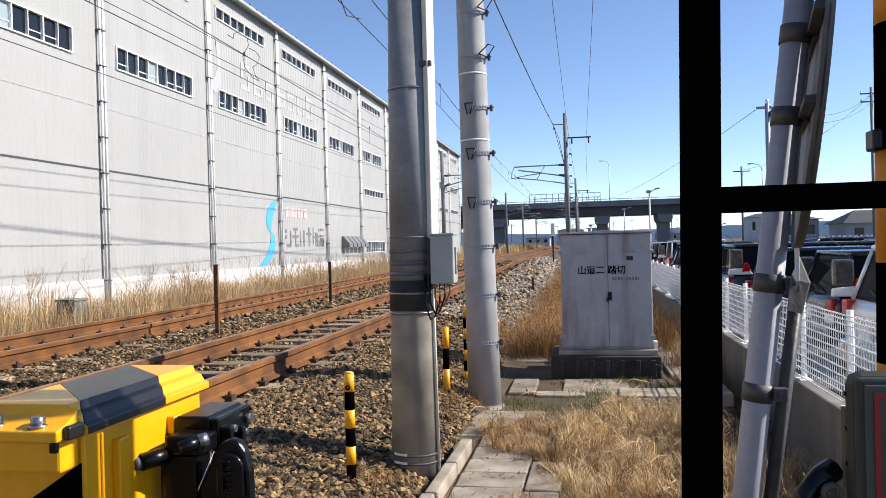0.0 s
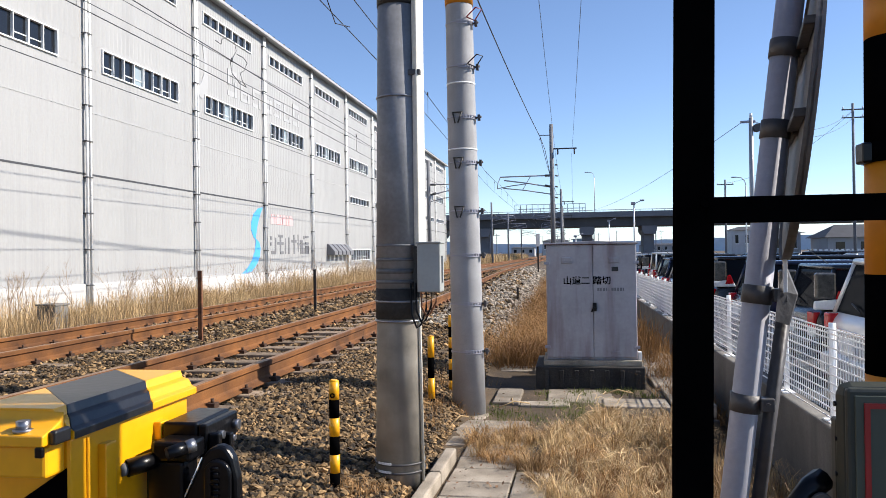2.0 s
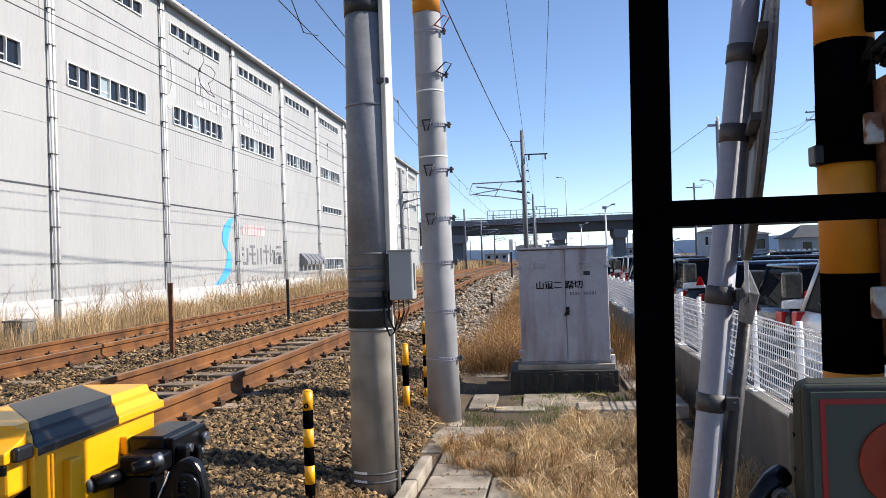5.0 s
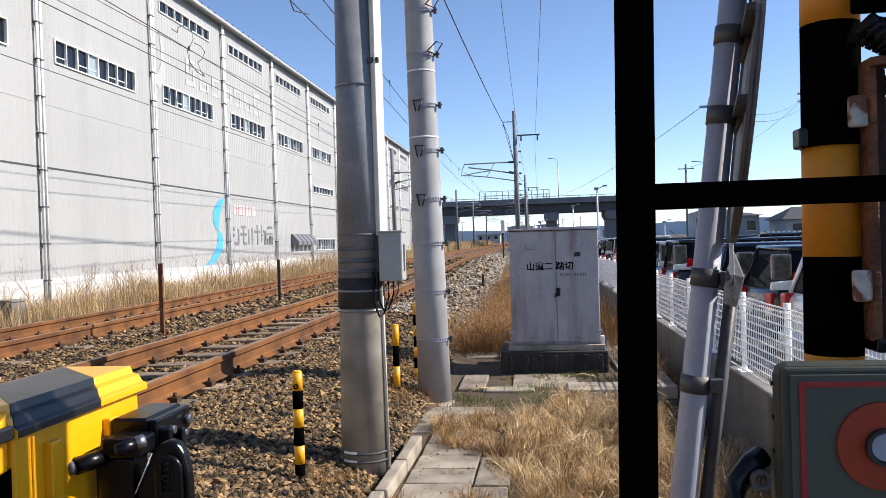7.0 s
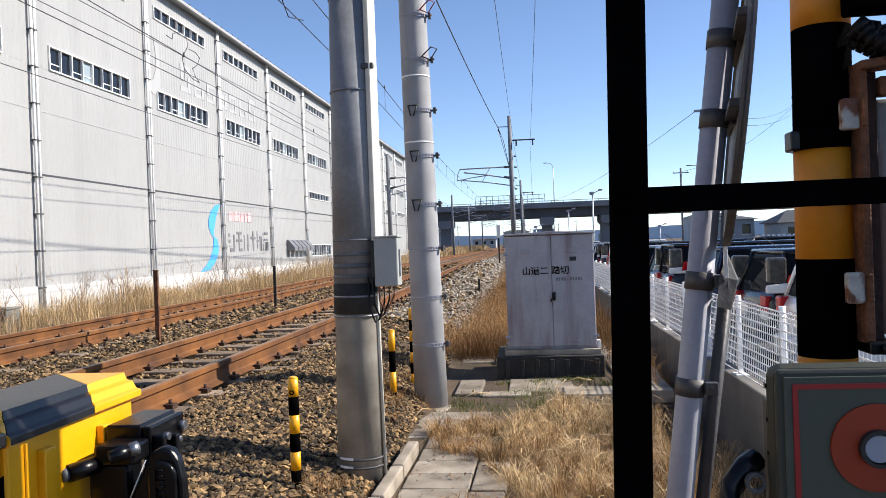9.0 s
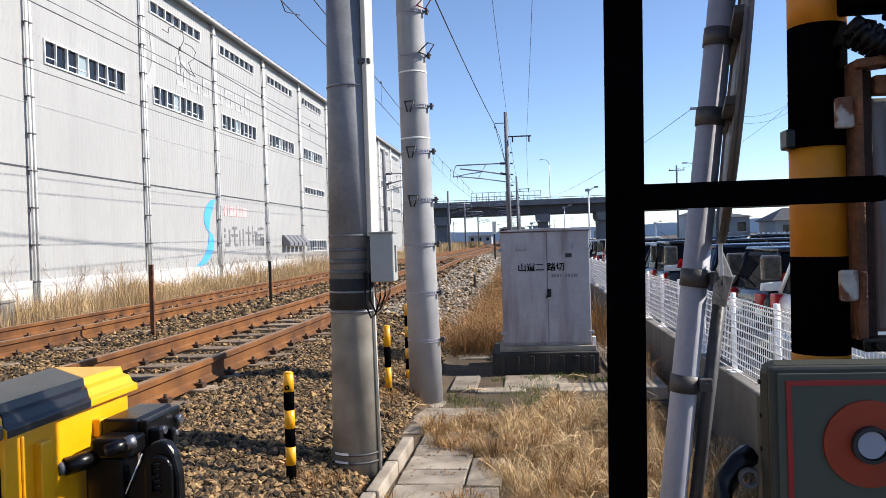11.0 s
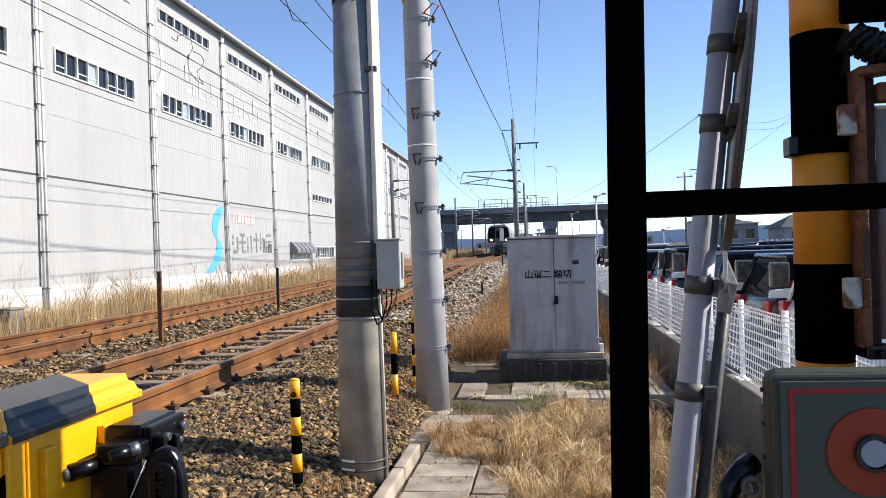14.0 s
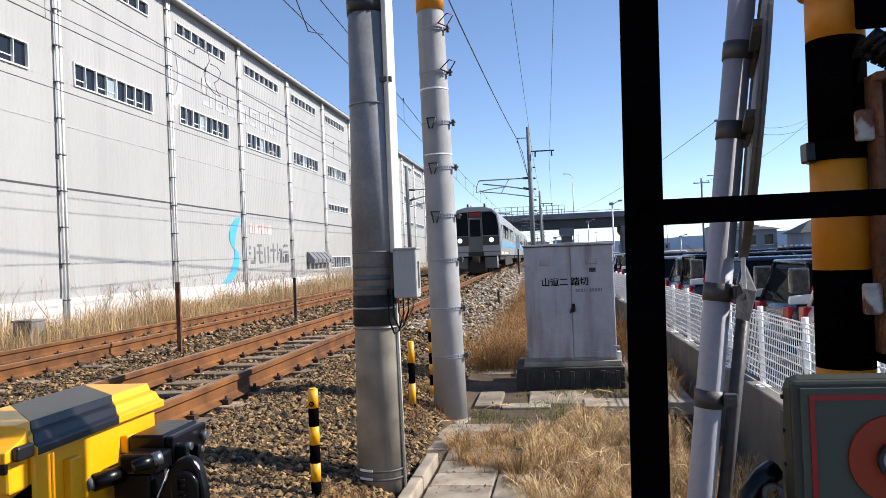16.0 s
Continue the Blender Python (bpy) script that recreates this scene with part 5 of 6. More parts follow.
def build_barrier_machine():
    m = thing("barrier_machine", "yellow and black crossing barrier drive with black cast bracket", "barrier machine")
    # stepped hood; its warning stripes run slantwise over the top
    right = [(-0.592, 1.284), (-0.592, 1.2945), (-0.600, 1.2975), (-0.606, 1.308), (-0.616, 1.311), (-0.620, 1.322)]
    prof = right + [(-1.356 - a, b) for a, b in reversed(right)]
    def slant(edge, a):
        return edge - 1.0 * (a + 0.62)
    def length(near, far):
        bm = bmesh.new()
        A = [bm.verts.new((a, near(a), b)) for a, b in prof]
        B = [bm.verts.new((a, far(a), b)) for a, b in prof]
        n = len(prof)
        for i in range(n):
            bm.faces.new((A[i], A[(i + 1) % n], B[(i + 1) % n], B[i]))
        bm.faces.new(A[::-1]), bm.faces.new(B)
        bmesh.ops.recalc_face_normals(bm, faces=bm.faces[:])
        bmesh.ops.bevel(bm, geom=bm.edges[:], offset=0.0012, segments=2, affect="EDGES", profile=0.5)
        return bm
    front, back = 1.494, 1.812
    hood = part("hood", length(lambda a: max(front, slant(1.5195, a)), lambda a: min(back - 0.002, slant(1.7045, a))), M_BLACKGLOSS, m, "black slanting band of the hood")
    part("hood_near", length(lambda a: front - 0.0005, lambda a: max(front + 0.001, slant(1.519, a))), M_YELLOW, m, "yellow near end of the hood")
    part("hood_far", length(lambda a: min(back - 0.001, slant(1.705, a)), lambda a: back), M_YELLOW, m, "yellow far end of the hood")
    # sloping nose with two bolts, and the thick lip below it
    nose = prism([(1.4935, 1.284), (1.4935, 1.3195), (1.486, 1.310), (1.470, 1.303), (1.452, 1.2975), (1.452, 1.284)], "x", -0.752, -0.604, 0.002)
    part("nose", nose, M_YELLOW, m, "yellow sloping nose of the hood")
    for x in (-0.640, -0.700):
        k = part("flange_bolt", add_rod(bmesh.new(), (x, 1.466, 1.300), (x, 1.466, 1.313), 0.0085, n=6), M_STEEL, m)
        part("washer", add_rod(bmesh.new(), (x, 1.466, 1.299), (x, 1.466, 1.303), 0.012, n=14), M_STEEL, k)
    part("nose_corner", box(-0.6035, -0.594, 1.462, 1.4925, 1.284, 1.302, 0.003), M_BLACKGLOSS, m)
    part("lip", box(-0.748, -0.608, 1.462, 1.499, 1.243, 1.2835, 0.004), M_YELLOW, m, "thick yellow lip under the nose")
    # dark block added for the dark hole of a notch in the lip
    part("notch_block", box(-0.618, -0.6075, 1.455, 1.4615, 1.270, 1.283, 0.002), M_CAST, m, "small dark block in place of a notch")
    part("case", box(-0.746, -0.602, 1.50, 1.80, 0.55, 1.2835, 0.004), M_YELLOW, m, "yellow steel case")
    part("foot", box(-0.73, -0.63, 1.53, 1.75, -0.15, 0.55, 0.01), M_BLACK, m)
    for y0, y1, za, zb in ((1.557, 1.581, 1.12, 1.263), (1.532, 1.537, 1.05, 1.278), (1.695, 1.719, 1.235, 1.262)):
        part("rib", box(-0.6025, -0.590 if zb < 1.27 else -0.5985, y0, y1, za, zb, 0.002), M_YELLOW, m)
    stripe = prism([(-0.606, 1.247), (-0.606, 1.10), (-0.72, 1.10), (-0.72, 1.172)], "y", 1.4975, 1.4995)
    part("stripe", stripe, M_BLACK, m, "black diagonal stripe")
    stripe = prism([(1.51, 1.15), (1.61, 1.05), (1.61, 0.93), (1.51, 1.03)], "x", -0.6015, -0.5995)
    part("stripe", stripe, M_BLACK, m, "black diagonal stripe")
    # cast bracket: top plate, side cheek with bolts, arched hub plate, drive shaft
    c = part("bracket", box(-0.588, -0.532, 1.695, 1.807, 1.218, 1.262, 0.004), M_CAST, m, "black cast iron bracket")
    cheek = prism([(1.697, 1.259), (1.806, 1.259), (1.806, 1.225), (1.775, 1.205), (1.76, 1.12), (1.70, 1.12)], "x", -0.5315, -0.518, 0.003)
    part("cheek", cheek, M_CAST, c)
    for y, z, r in ((1.79, 1.240, 0.008), (1.735, 1.236, 0.0065), (1.775, 1.222, 0.005)):
        part("bolt", add_rod(bmesh.new(), (-0.5185, y, z), (-0.508, y, z), r, n=6), M_STEEL, c)
    part("web", box(-0.5175, -0.500, 1.70, 1.713, 1.15, 1.246, 0.003), M_CAST, c)
    part("web", box(-0.5175, -0.502, 1.745, 1.757, 1.15, 1.236, 0.003), M_CAST, c)
    def arch(cx, half, low, top, n=12):
        return [(cx - half, low)] + [(cx - half * math.cos(math.pi * i / n), top - half * (1 - math.sin(math.pi * i / n))) for i in range(n + 1)] + [(cx + half, low)]
    outline = [(-0.545, 0.95), (-0.5285, 1.168), (-0.5015, 1.225), (-0.492, 1.236), (-0.478, 1.241), (-0.466, 1.237), (-0.456, 1.222), (-0.450, 1.195), (-0.447, 1.12), (-0.445, 0.95)]
    hub = part("hub", prism(outline, "y", 1.652, 1.672, 0.005), M_CAST, c, "arched black hub plate")
    part("hub_boss", prism(arch(-0.477, 0.0205, 1.158, 1.222), "y", 1.643, 1.6515, 0.003), M_CAST, hub)
    bm = bmesh.new()
    for z in (1.180, 1.203):
        add_box(bm, -0.487, -0.484, 1.639, 1.6425, z - 0.008, z + 0.008)
        for q in (-0.008, 0.0, 0.008):
            add_rod(bm, (-0.484, 1.641, z + q), (-0.473, 1.641, z + q), 0.0018, n=6)
    part("cast_mark", bm, M_CAST, hub, "raised marks cast in the hub")
    part("edge_line", add_rod(bmesh.new(), (-0.5025, 1.651, 1.223), (-0.5295, 1.651, 1.166), 0.0011, n=5), M_WHITE, hub, "thin white line along the hub edge")
    part("shaft_block", box(-0.588, -0.530, 1.648, 1.694, 0.95, 1.216, 0.005), M_CAST, c)
    shaft = part("shaft", add_rod(bmesh.new(), (-0.600, 1.620, 1.213), (-0.575, 1.652, 1.217), 0.0125, n=20), M_CAST, c, "short black drive shaft")
    part("shaft_cap", add_rod(bmesh.new(), (-0.606, 1.6125, 1.212), (-0.6005, 1.6195, 1.213), 0.0095, n=16), M_WRAPDARK, shaft)
    nut = part("linkage_bolt", add_rod(bmesh.new(), (-0.540, 1.622, 1.234), (-0.522, 1.641, 1.239), 0.0100, n=6), M_CAST, c)
    part("nut", add_rod(bmesh.new(), (-0.522, 1.641, 1.239), (-0.513, 1.6505, 1.2415), 0.0100, n=8), M_STEEL, nut, "bright zinc nut")
    part("linkage", box(-0.578, -0.518, 1.645, 1.694, 1.2165, 1.2445, 0.005), M_CAST, c)


build_gate_post()
build_sign_pole()
build_signal_mast()
build_button_box()
build_barrier_machine()


# ---- overhead line ----
def sag(a, b, drop, n=14):
    a, b = Vector(a), Vector(b)
    return [a.lerp(b, i / n) - Vector((0, 0, 4 * drop * (i / n) * (1 - i / n))) for i in range(n + 1)]


def wire(pts, r, label="thin dark overhead wire", name="overhead_wire"):
    return tagged(part(name, add_tube(bmesh.new(), pts, r, 5), M_WIRE), label, "wire", "overhead wires")


def line_pole(x, y, top, side, tracks, full=True):
    """A concrete line pole with cantilever and cross arm. side: the way of the track."""
    p = thing("catenary_pole", "slim concrete overhead line pole with steel cantilever", "catenary pole", "overhead line poles", (x, y, 0))
    part("shaft", add_rod(bmesh.new(), (0, 0, -0.2), (-0.05, 0, top), 0.17, 0.12, 14), M_BRIDGE, p)
    if full:
        part("cross_arm", box(-0.1, 1.55, -0.04, 0.04, top - 1.62, top - 1.54), M_CLAMP, p)
        for xx in (0.35, 1.4):
            part("insulator", add_rod(bmesh.new(), (xx, 0, top - 1.6), (xx, 0, top - 1.95), 0.05, n=8), M_CLAMP, p)
        part("top_bracket", add_tube(bmesh.new(), [(0, 0, top - 0.7), (-0.75, 0, top - 0.68), (-0.78, 0, top - 1.0)], 0.03, 5), M_CLAMP, p)
        for k in range(5):
            z = top - 2.6 - 0.7 * k
            part("insulator", add_rod(bmesh.new(), (0.15, 0, z), (0.33, 0, z - 0.02), 0.05, n=6), M_CLAMP, p)
    for reach in tracks:
        cz = 5.75
        r = reach * side
        part("cantilever", add_tube(bmesh.new(), [(0, 0, cz + 0.72), (r * 0.5, 0, cz + 0.72), (r + 0.25 * side, 0, cz + 0.70)], 0.045, 6), M_GALV, p)
        part("cantilever", add_tube(bmesh.new(), [(0, 0, cz - 0.05), (r * 0.5, 0, cz + 0.25), (r, 0, cz + 0.48)], 0.045, 6), M_GALV, p)
        part("stay", add_tube(bmesh.new(), [(0, 0, cz - 0.5), (r * 0.55, 0, cz - 0.2), (r + 0.1 * side, 0, cz - 0.02)], 0.038, 6), M_GALV, p)
        part("steady_arm", add_tube(bmesh.new(), [(r * 0.5, 0, cz + 0.24), (r * 0.85, 0, cz + 0.12), (r + 0.45 * side, 0, cz - 0.04)], 0.032, 6), M_GALV, p)
        part("drop_bracket", add_tube(bmesh.new(), [(r + 0.25 * side, 0, cz + 0.7), (r + 0.42 * side, 0, cz + 0.3), (r + 0.45 * side, 0, cz - 0.04)], 0.025, 6), M_GALV, p)
        part("brace", add_tube(bmesh.new(), [(r * 0.45, 0, cz + 0.72), (r * 0.62, 0, cz - 0.16)], 0.022, 5), M_GALV, p)
        part("insulator", add_rod(bmesh.new(), (0.1 * side, 0, cz + 0.72), (0.5 * side, 0, cz + 0.72), 0.075, n=8), M_CLAMP, p)
        part("insulator", add_rod(bmesh.new(), (0.1 * side, 0, cz), (0.5 * side, 0, cz + 0.09), 0.075, n=8), M_CLAMP, p)
    return p


def build_overhead():
    for y, top in ((50, 9.75), (96, 9.4), (128, 9.2)):
        line_pole(-0.93 + (0.1 if y == 50 else 0.35), y, top, -1, (3.1,))
    for y in (54, 100, 128, 165):
        line_pole(-9.6, y, 8.2, 1, (2.6,), False)
    for y in (170, 215):
        line_pole(-0.7, y, 9, -1, (3.1,), False)
    # contact and messenger wires with droppers
    for cx, zc, zm in ((NEAR_X, 5.07, 5.72), (FAR_X + 0.2, 4.95, 5.52)):
        a, b, c = (cx, -45, zc), (cx, 5, zc), (cx - 0.8, 50, zc)
        path = [(cx + drift(y), y, zc) for y in (-45, -5, 8, 14, 20, 26, 32, 38, 44, 50, 96, 140, 200)]
        wire(path, 0.008)
        mess = []
        for y in range(-45, 201, 5):
            u = ((y + 0.0) % 50) / 50
            mess.append((cx + drift(y), y, zm + 0.25 * (2 * u - 1) ** 2 - 0.12))
        wire(mess, 0.009)
        bm = bmesh.new()
        for y in range(5, 140, 5):
            u = ((y + 0.0) % 50) / 50
            add_rod(bm, (cx + drift(y), y, zc), (cx + drift(y), y, zm + 0.25 * (2 * u - 1) ** 2 - 0.12), 0.004, n=4)
            add_rod(bm, (cx + drift(y), y, zm - 0.1), (cx + drift(y), y, zm - 0.02), 0.02, n=5)
        tagged(part("dropper", bm, M_WIRE), "thin droppers between the overhead wires", "wire", kind="stuff")
    # looped jumper leads
    wire([(-3.3, 10.0, 5.9), (-3.28, 10.4, 5.45), (-3.25, 10.9, 5.1), (-3.35, 11.6, 4.98), (-3.3, 12.2, 5.1)], 0.008, "looped jumper lead on the overhead wires")
    wire([(-6.48, 14.15, 5.61), (-6.48, 14.38, 5.6), (-6.48, 14.42, 5.71), (-6.48, 14.69, 5.82), (-6.48, 14.99, 5.81), (-6.48, 15.06, 5.64), (-6.48, 14.78, 5.35), (-6.48, 14.86, 5.15), (-6.48, 15.21, 5.03), (-6.48, 15.53, 5.02)], 0.008, "looped jumper lead on the overhead wires")
    wire([(-6.48, 15.09, 5.59), (-6.48, 15.4, 5.6), (-6.48, 15.58, 5.53), (-6.48, 15.45, 5.35), (-6.48, 15.23, 5.24), (-6.48, 15.35, 5.1), (-6.48, 15.53, 5.02)], 0.008, "looped jumper lead on the overhead wires")
    # feeders on the pole line
    wire(sag((-1.6, 50, 9.0), (-3.1, 7.4, 9.8), 0.35), 0.022, "thick feeder cable between the poles")
    wire(sag((-1.6, 50, 9.0), (-1.05, 96, 8.7), 0.5), 0.02, "thick feeder cable between the poles")
    wire([(-1.6, 50, 9.0), (-1.3, 50.2, 8.2), (-1.0, 50.3, 6.6)], 0.02, "feeder tail on the line pole")
    for dx in (0.0, 1.02):
        wire(sag((-0.5 + dx - 0.12, 50, 7.8), (-0.55 + dx, 4, 7.95), 0.25), 0.008)
        wire(sag((-0.5 + dx - 0.12, 50, 7.8), (-0.25 + dx, 96, 7.5), 0.4), 0.01)
    for zz in (6.5, 6.1, 4.75):
        wire(sag((-8.4, 54, zz + 0.35), (-8.4, -20, zz + 0.1), 0.2), 0.008)


build_overhead()


# ---- road bridge ----
def build_bridge():
    b = thing("road_bridge", "grey concrete road bridge over the railway", "bridge")
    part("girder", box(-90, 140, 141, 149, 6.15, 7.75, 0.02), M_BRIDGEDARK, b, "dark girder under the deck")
    part("deck", box(-90, 140, 139.8, 150.2, 7.75, 8.15, 0.02), M_BRIDGE, b)
    for y in (139.8, 149.95):
        part("parapet", box(-90, 140, y, y + 0.25, 8.15, 8.75, 0.02), M_BRIDGE, b, "concrete parapet")
        part("rail", add_rod(bmesh.new(), (-90, y + 0.12, 9.05), (140, y + 0.12, 9.05), 0.05, n=6), M_GALV, b)
        bm = bmesh.new()
        for i in range(110):
            x = -90 + i * 2.1
            add_box(bm, x, x + 0.08, y + 0.08, y + 0.16, 8.7, 9.05)
        tagged(part("rail_post", bm, M_GALV, b), kind="stuff")
    f = part("safety_fence", box(-9.3, 3.4, 139.7, 139.76, 10.25, 10.33), M_GALV, b, "steel safety fence over the tracks")
    part("rail", box(-9.3, 3.4, 139.7, 139.76, 9.5, 9.56), M_GALV, f)
    for i in range(13):
        part("post", box(-9.3 + i * 1.05, -9.2 + i * 1.05, 139.68, 139.78, 8.6, 10.33), M_GALV, f)
    for z in (9.1, 9.55, 10.0):
        part("rail", box(-9.3, 3.4, 149.96, 150.02, z, z + 0.06), M_GALV, f)
    for i in range(7):
        part("post", box(-9.0 + i * 2.0, -8.9 + i * 2.0, 149.9, 150.04, 8.6, 10.2), M_GALV, f)
    for x in (-24, -15.2, 3.7, 14.6):
        p = part("pier", box(x - 0.95, x + 0.95, 142.5, 147.5, -0.2, 5.0, 0.1), M_BRIDGE, b, "concrete pier")
        part("pier_head", prism([(x - 1.3, 5.3), (x - 1.3, 6.15), (x + 1.3, 6.15), (x + 1.3, 5.3), (x + 0.95, 4.6), (x - 0.95, 4.6)], "y", 141, 149, 0.04), M_BRIDGE, p)
        part("drain_pipe", add_rod(bmesh.new(), (x + 1.2, 142, 0), (x + 1.2, 142, 7), 0.09, n=8), M_GALV, p)


build_bridge()


# ---- lamps, poles and houses further off ----
def street_lamp(x, y, h, label, arm=0.9, curved=False, base=0.0):
    p = thing("street_lamp", label, "street lamp", "street lamps", (x, y, base))
    part("pole", add_rod(bmesh.new(), (0, 0, 0), (0, 0, h), 0.10, 0.07, 10), M_WHITE, p)
    if curved:
        part("arm", add_tube(bmesh.new(), [(0, 0, h), (-0.1, 0, h + 0.5), (-0.5, 0, h + 0.9), (-1.2, 0, h + 1.0)], 0.05, 6), M_GALV, p)
        part("lamp_head", box(-1.7, -1.1, -0.12, 0.12, h + 0.92, h + 1.06, 0.03), M_GALV, p)
    else:
        part("arm", add_rod(bmesh.new(), (-0.1, 0, h - 0.1), (arm, 0, h + 0.35), 0.04, n=6), M_GALV, p)
        part("lamp_head", box(arm - 0.35, arm + 0.05, -0.15, 0.15, h + 0.18, h + 0.34, 0.03), M_GALV, p)
        part("fixture", box(-0.28, 0.12, -0.2, 0.2, h - 0.15, h + 0.12, 0.03), M_GALV, p)
    return p


street_lamp(6.35, 75, 6.1, "white lamp post in the car park")
street_lamp(5.9, 110, 5.9, "white lamp post beyond the car park")
street_lamp(5.1, 142, 7.0, "tall slim lamp post on the bridge", curved=True, base=8.1)
street_lamp(1.15, 100, 3.6, "slim white post beside the railway")
street_lamp(22.0, 100, 9.6, "tall curved street lamp", curved=True)
street_lamp(19.8, 118, 3.4, "white lamp post at the far edge of the car park")


def telegraph_pole(x, y, h, arms, skin=M_BRIDGE, label="slim grey telegraph pole with cross arms", r=0.13):
    p = thing("telegraph_pole", label, "utility pole", "telegraph poles", (x, y, 0))
    part("shaft", add_rod(bmesh.new(), (0, 0, 0), (0, 0, h), r, r * 0.8, 10), skin, p)
    for k in range(arms):
        part("cross_arm", box(-0.9, 0.9, -0.05, 0.05, h - 0.6 - 0.7 * k, h - 0.5 - 0.7 * k), M_CLAMP, p)
        for xx in (-0.8, 0.0, 0.8):
            part("insulator", add_rod(bmesh.new(), (xx, 0, h - 0.5 - 0.7 * k), (xx, 0, h - 0.3 - 0.7 * k), 0.05, n=6), M_WHITE, p)
    return p


pale = telegraph_pole(9.02, 40, 8.0, 0, M_TRAINSTEEL, "pale steel pole with a bracket and cable drum")
part("bracket", box(-0.5, 0.22, -0.06, 0.06, 7.75, 7.87, 0.02), M_GALV, pale)
part("cable_drum", add_rod(bmesh.new(), (0.28, -0.16, 7.5), (0.28, 0.16, 7.5), 0.2, n=14), M_CLAMP, pale)
part("insulator", add_rod(bmesh.new(), (0.0, 0, 8.0), (0.0, 0, 8.22), 0.07, n=8), M_WHITE, pale)
telegraph_pole(18.0, 92, 9.6, 1)
telegraph_pole(24.8, 72, 14.2, 2)
for k, (a, b) in enumerate((((8.6, 40, 7.8), (3.0, 139, 8.8)), ((9.2, 40, 7.8), (24.8, 72, 13.6)), ((9.2, 40, 7.5), (24.8, 72, 12.9)))):
    wire(sag(a, b, 1.0), 0.014, "telephone wire between poles")
wire(sag((24.8, 72, 13.5), (18.0, 92, 9.2), 1.2), 0.014, "telephone wire between poles")


def far_house(x, y, w, d, h, roof, wall, label, windows=3):
    """A plain house with a hipped roof, windows and door side."""
    p = thing("house", label, "house", "houses in the distance", (x, y, 0))
    part("wall", box(-w / 2, w / 2, 0, d, -0.1, h, 0.03), wall, p)
    bm = bmesh.new()
    o = 0.6
    A = [bm.verts.new(q) for q in ((-w / 2 - o, -o, h), (w / 2 + o, -o, h), (w / 2 + o, d + o, h), (-w / 2 - o, d + o, h))]
    B = [bm.verts.new(q) for q in ((-w / 2 + w * 0.22, d / 2, h + roof), (w / 2 - w * 0.22, d / 2, h + roof))]
    bm.faces.new((A[0], A[1], B[1], B[0])), bm.faces.new((A[2], A[3], B[0], B[1])), bm.faces.new((A[1], A[2], B[1])), bm.faces.new((A[3], A[0], B[0])), bm.faces.new(A[::-1])
    part("roof", bm, M_FARROOF, p)
    for i in range(windows):
        xx = -w / 2 + w * (i + 0.5) / windows
        win = part("window", box(xx - 0.55, xx + 0.55, -0.06, 0.02, h * 0.45, h * 0.8), M_DARKGLASS, p)
        part("sill", box(xx - 0.65, xx + 0.65, -0.14, 0.0, h * 0.42, h * 0.45), M_WHITE, win)
    return p


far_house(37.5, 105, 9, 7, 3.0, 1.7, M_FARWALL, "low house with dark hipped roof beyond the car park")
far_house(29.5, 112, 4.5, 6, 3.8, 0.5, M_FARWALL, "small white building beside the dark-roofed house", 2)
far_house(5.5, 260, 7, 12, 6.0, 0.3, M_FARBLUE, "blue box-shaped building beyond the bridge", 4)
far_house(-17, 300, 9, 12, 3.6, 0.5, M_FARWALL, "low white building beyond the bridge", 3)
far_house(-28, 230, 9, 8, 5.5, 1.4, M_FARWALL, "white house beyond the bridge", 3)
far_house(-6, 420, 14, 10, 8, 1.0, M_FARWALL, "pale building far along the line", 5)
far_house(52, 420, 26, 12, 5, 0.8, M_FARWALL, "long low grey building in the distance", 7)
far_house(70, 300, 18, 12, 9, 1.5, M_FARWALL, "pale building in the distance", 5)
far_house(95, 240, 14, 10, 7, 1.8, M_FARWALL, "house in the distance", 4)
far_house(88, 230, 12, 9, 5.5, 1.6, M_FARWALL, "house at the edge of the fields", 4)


def build_far_fence():
    f = thing("white_fence", "low white railing in front of the far house", "fence")
    for i in range(24):
        part("slat", box(28 + i * 0.6, 28.35 + i * 0.6, 96, 96.06, 0.1, 1.5), M_WHITE, f)
    part("rail", box(28, 42.3, 96.06, 96.12, 1.2, 1.3), M_WHITE, f)


build_far_fence()


def build_far_masts():
    for x, y, h in ((-10, 260, 8), (-4, 330, 9), (-12, 380, 10), (12, 300, 9), (22, 350, 11), (33, 280, 9), (50, 330, 12), (1.5, 400, 9), (-19, 210, 7), (-1.2, 240, 8)):
        telegraph_pole(x, y, h, 1)


build_far_masts()


def build_hills():
    verts, faces = [], []
    n = 160
    for i in range(n + 1):
        a = radians(-70 + 140 * i / n)
        x, y = 4200 * math.sin(a), 4200 * math.cos(a)
        h = 48 + 70 * max(0, noise.noise((i * 0.07, 3.3, 0)) + 0.15) + 14 * noise.noise((i * 0.35, 1.1, 0))
        verts += [(x, y, -10), (x, y, max(8, h)), (x * 1.02, y * 1.02, -10)]
    for i in range(n):
        k = 3 * i
        faces += [(k, k + 3, k + 4, k + 1), (k + 1, k + 4, k + 5, k + 2)]
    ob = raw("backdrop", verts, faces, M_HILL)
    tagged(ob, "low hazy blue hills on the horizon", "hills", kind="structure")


build_hills()


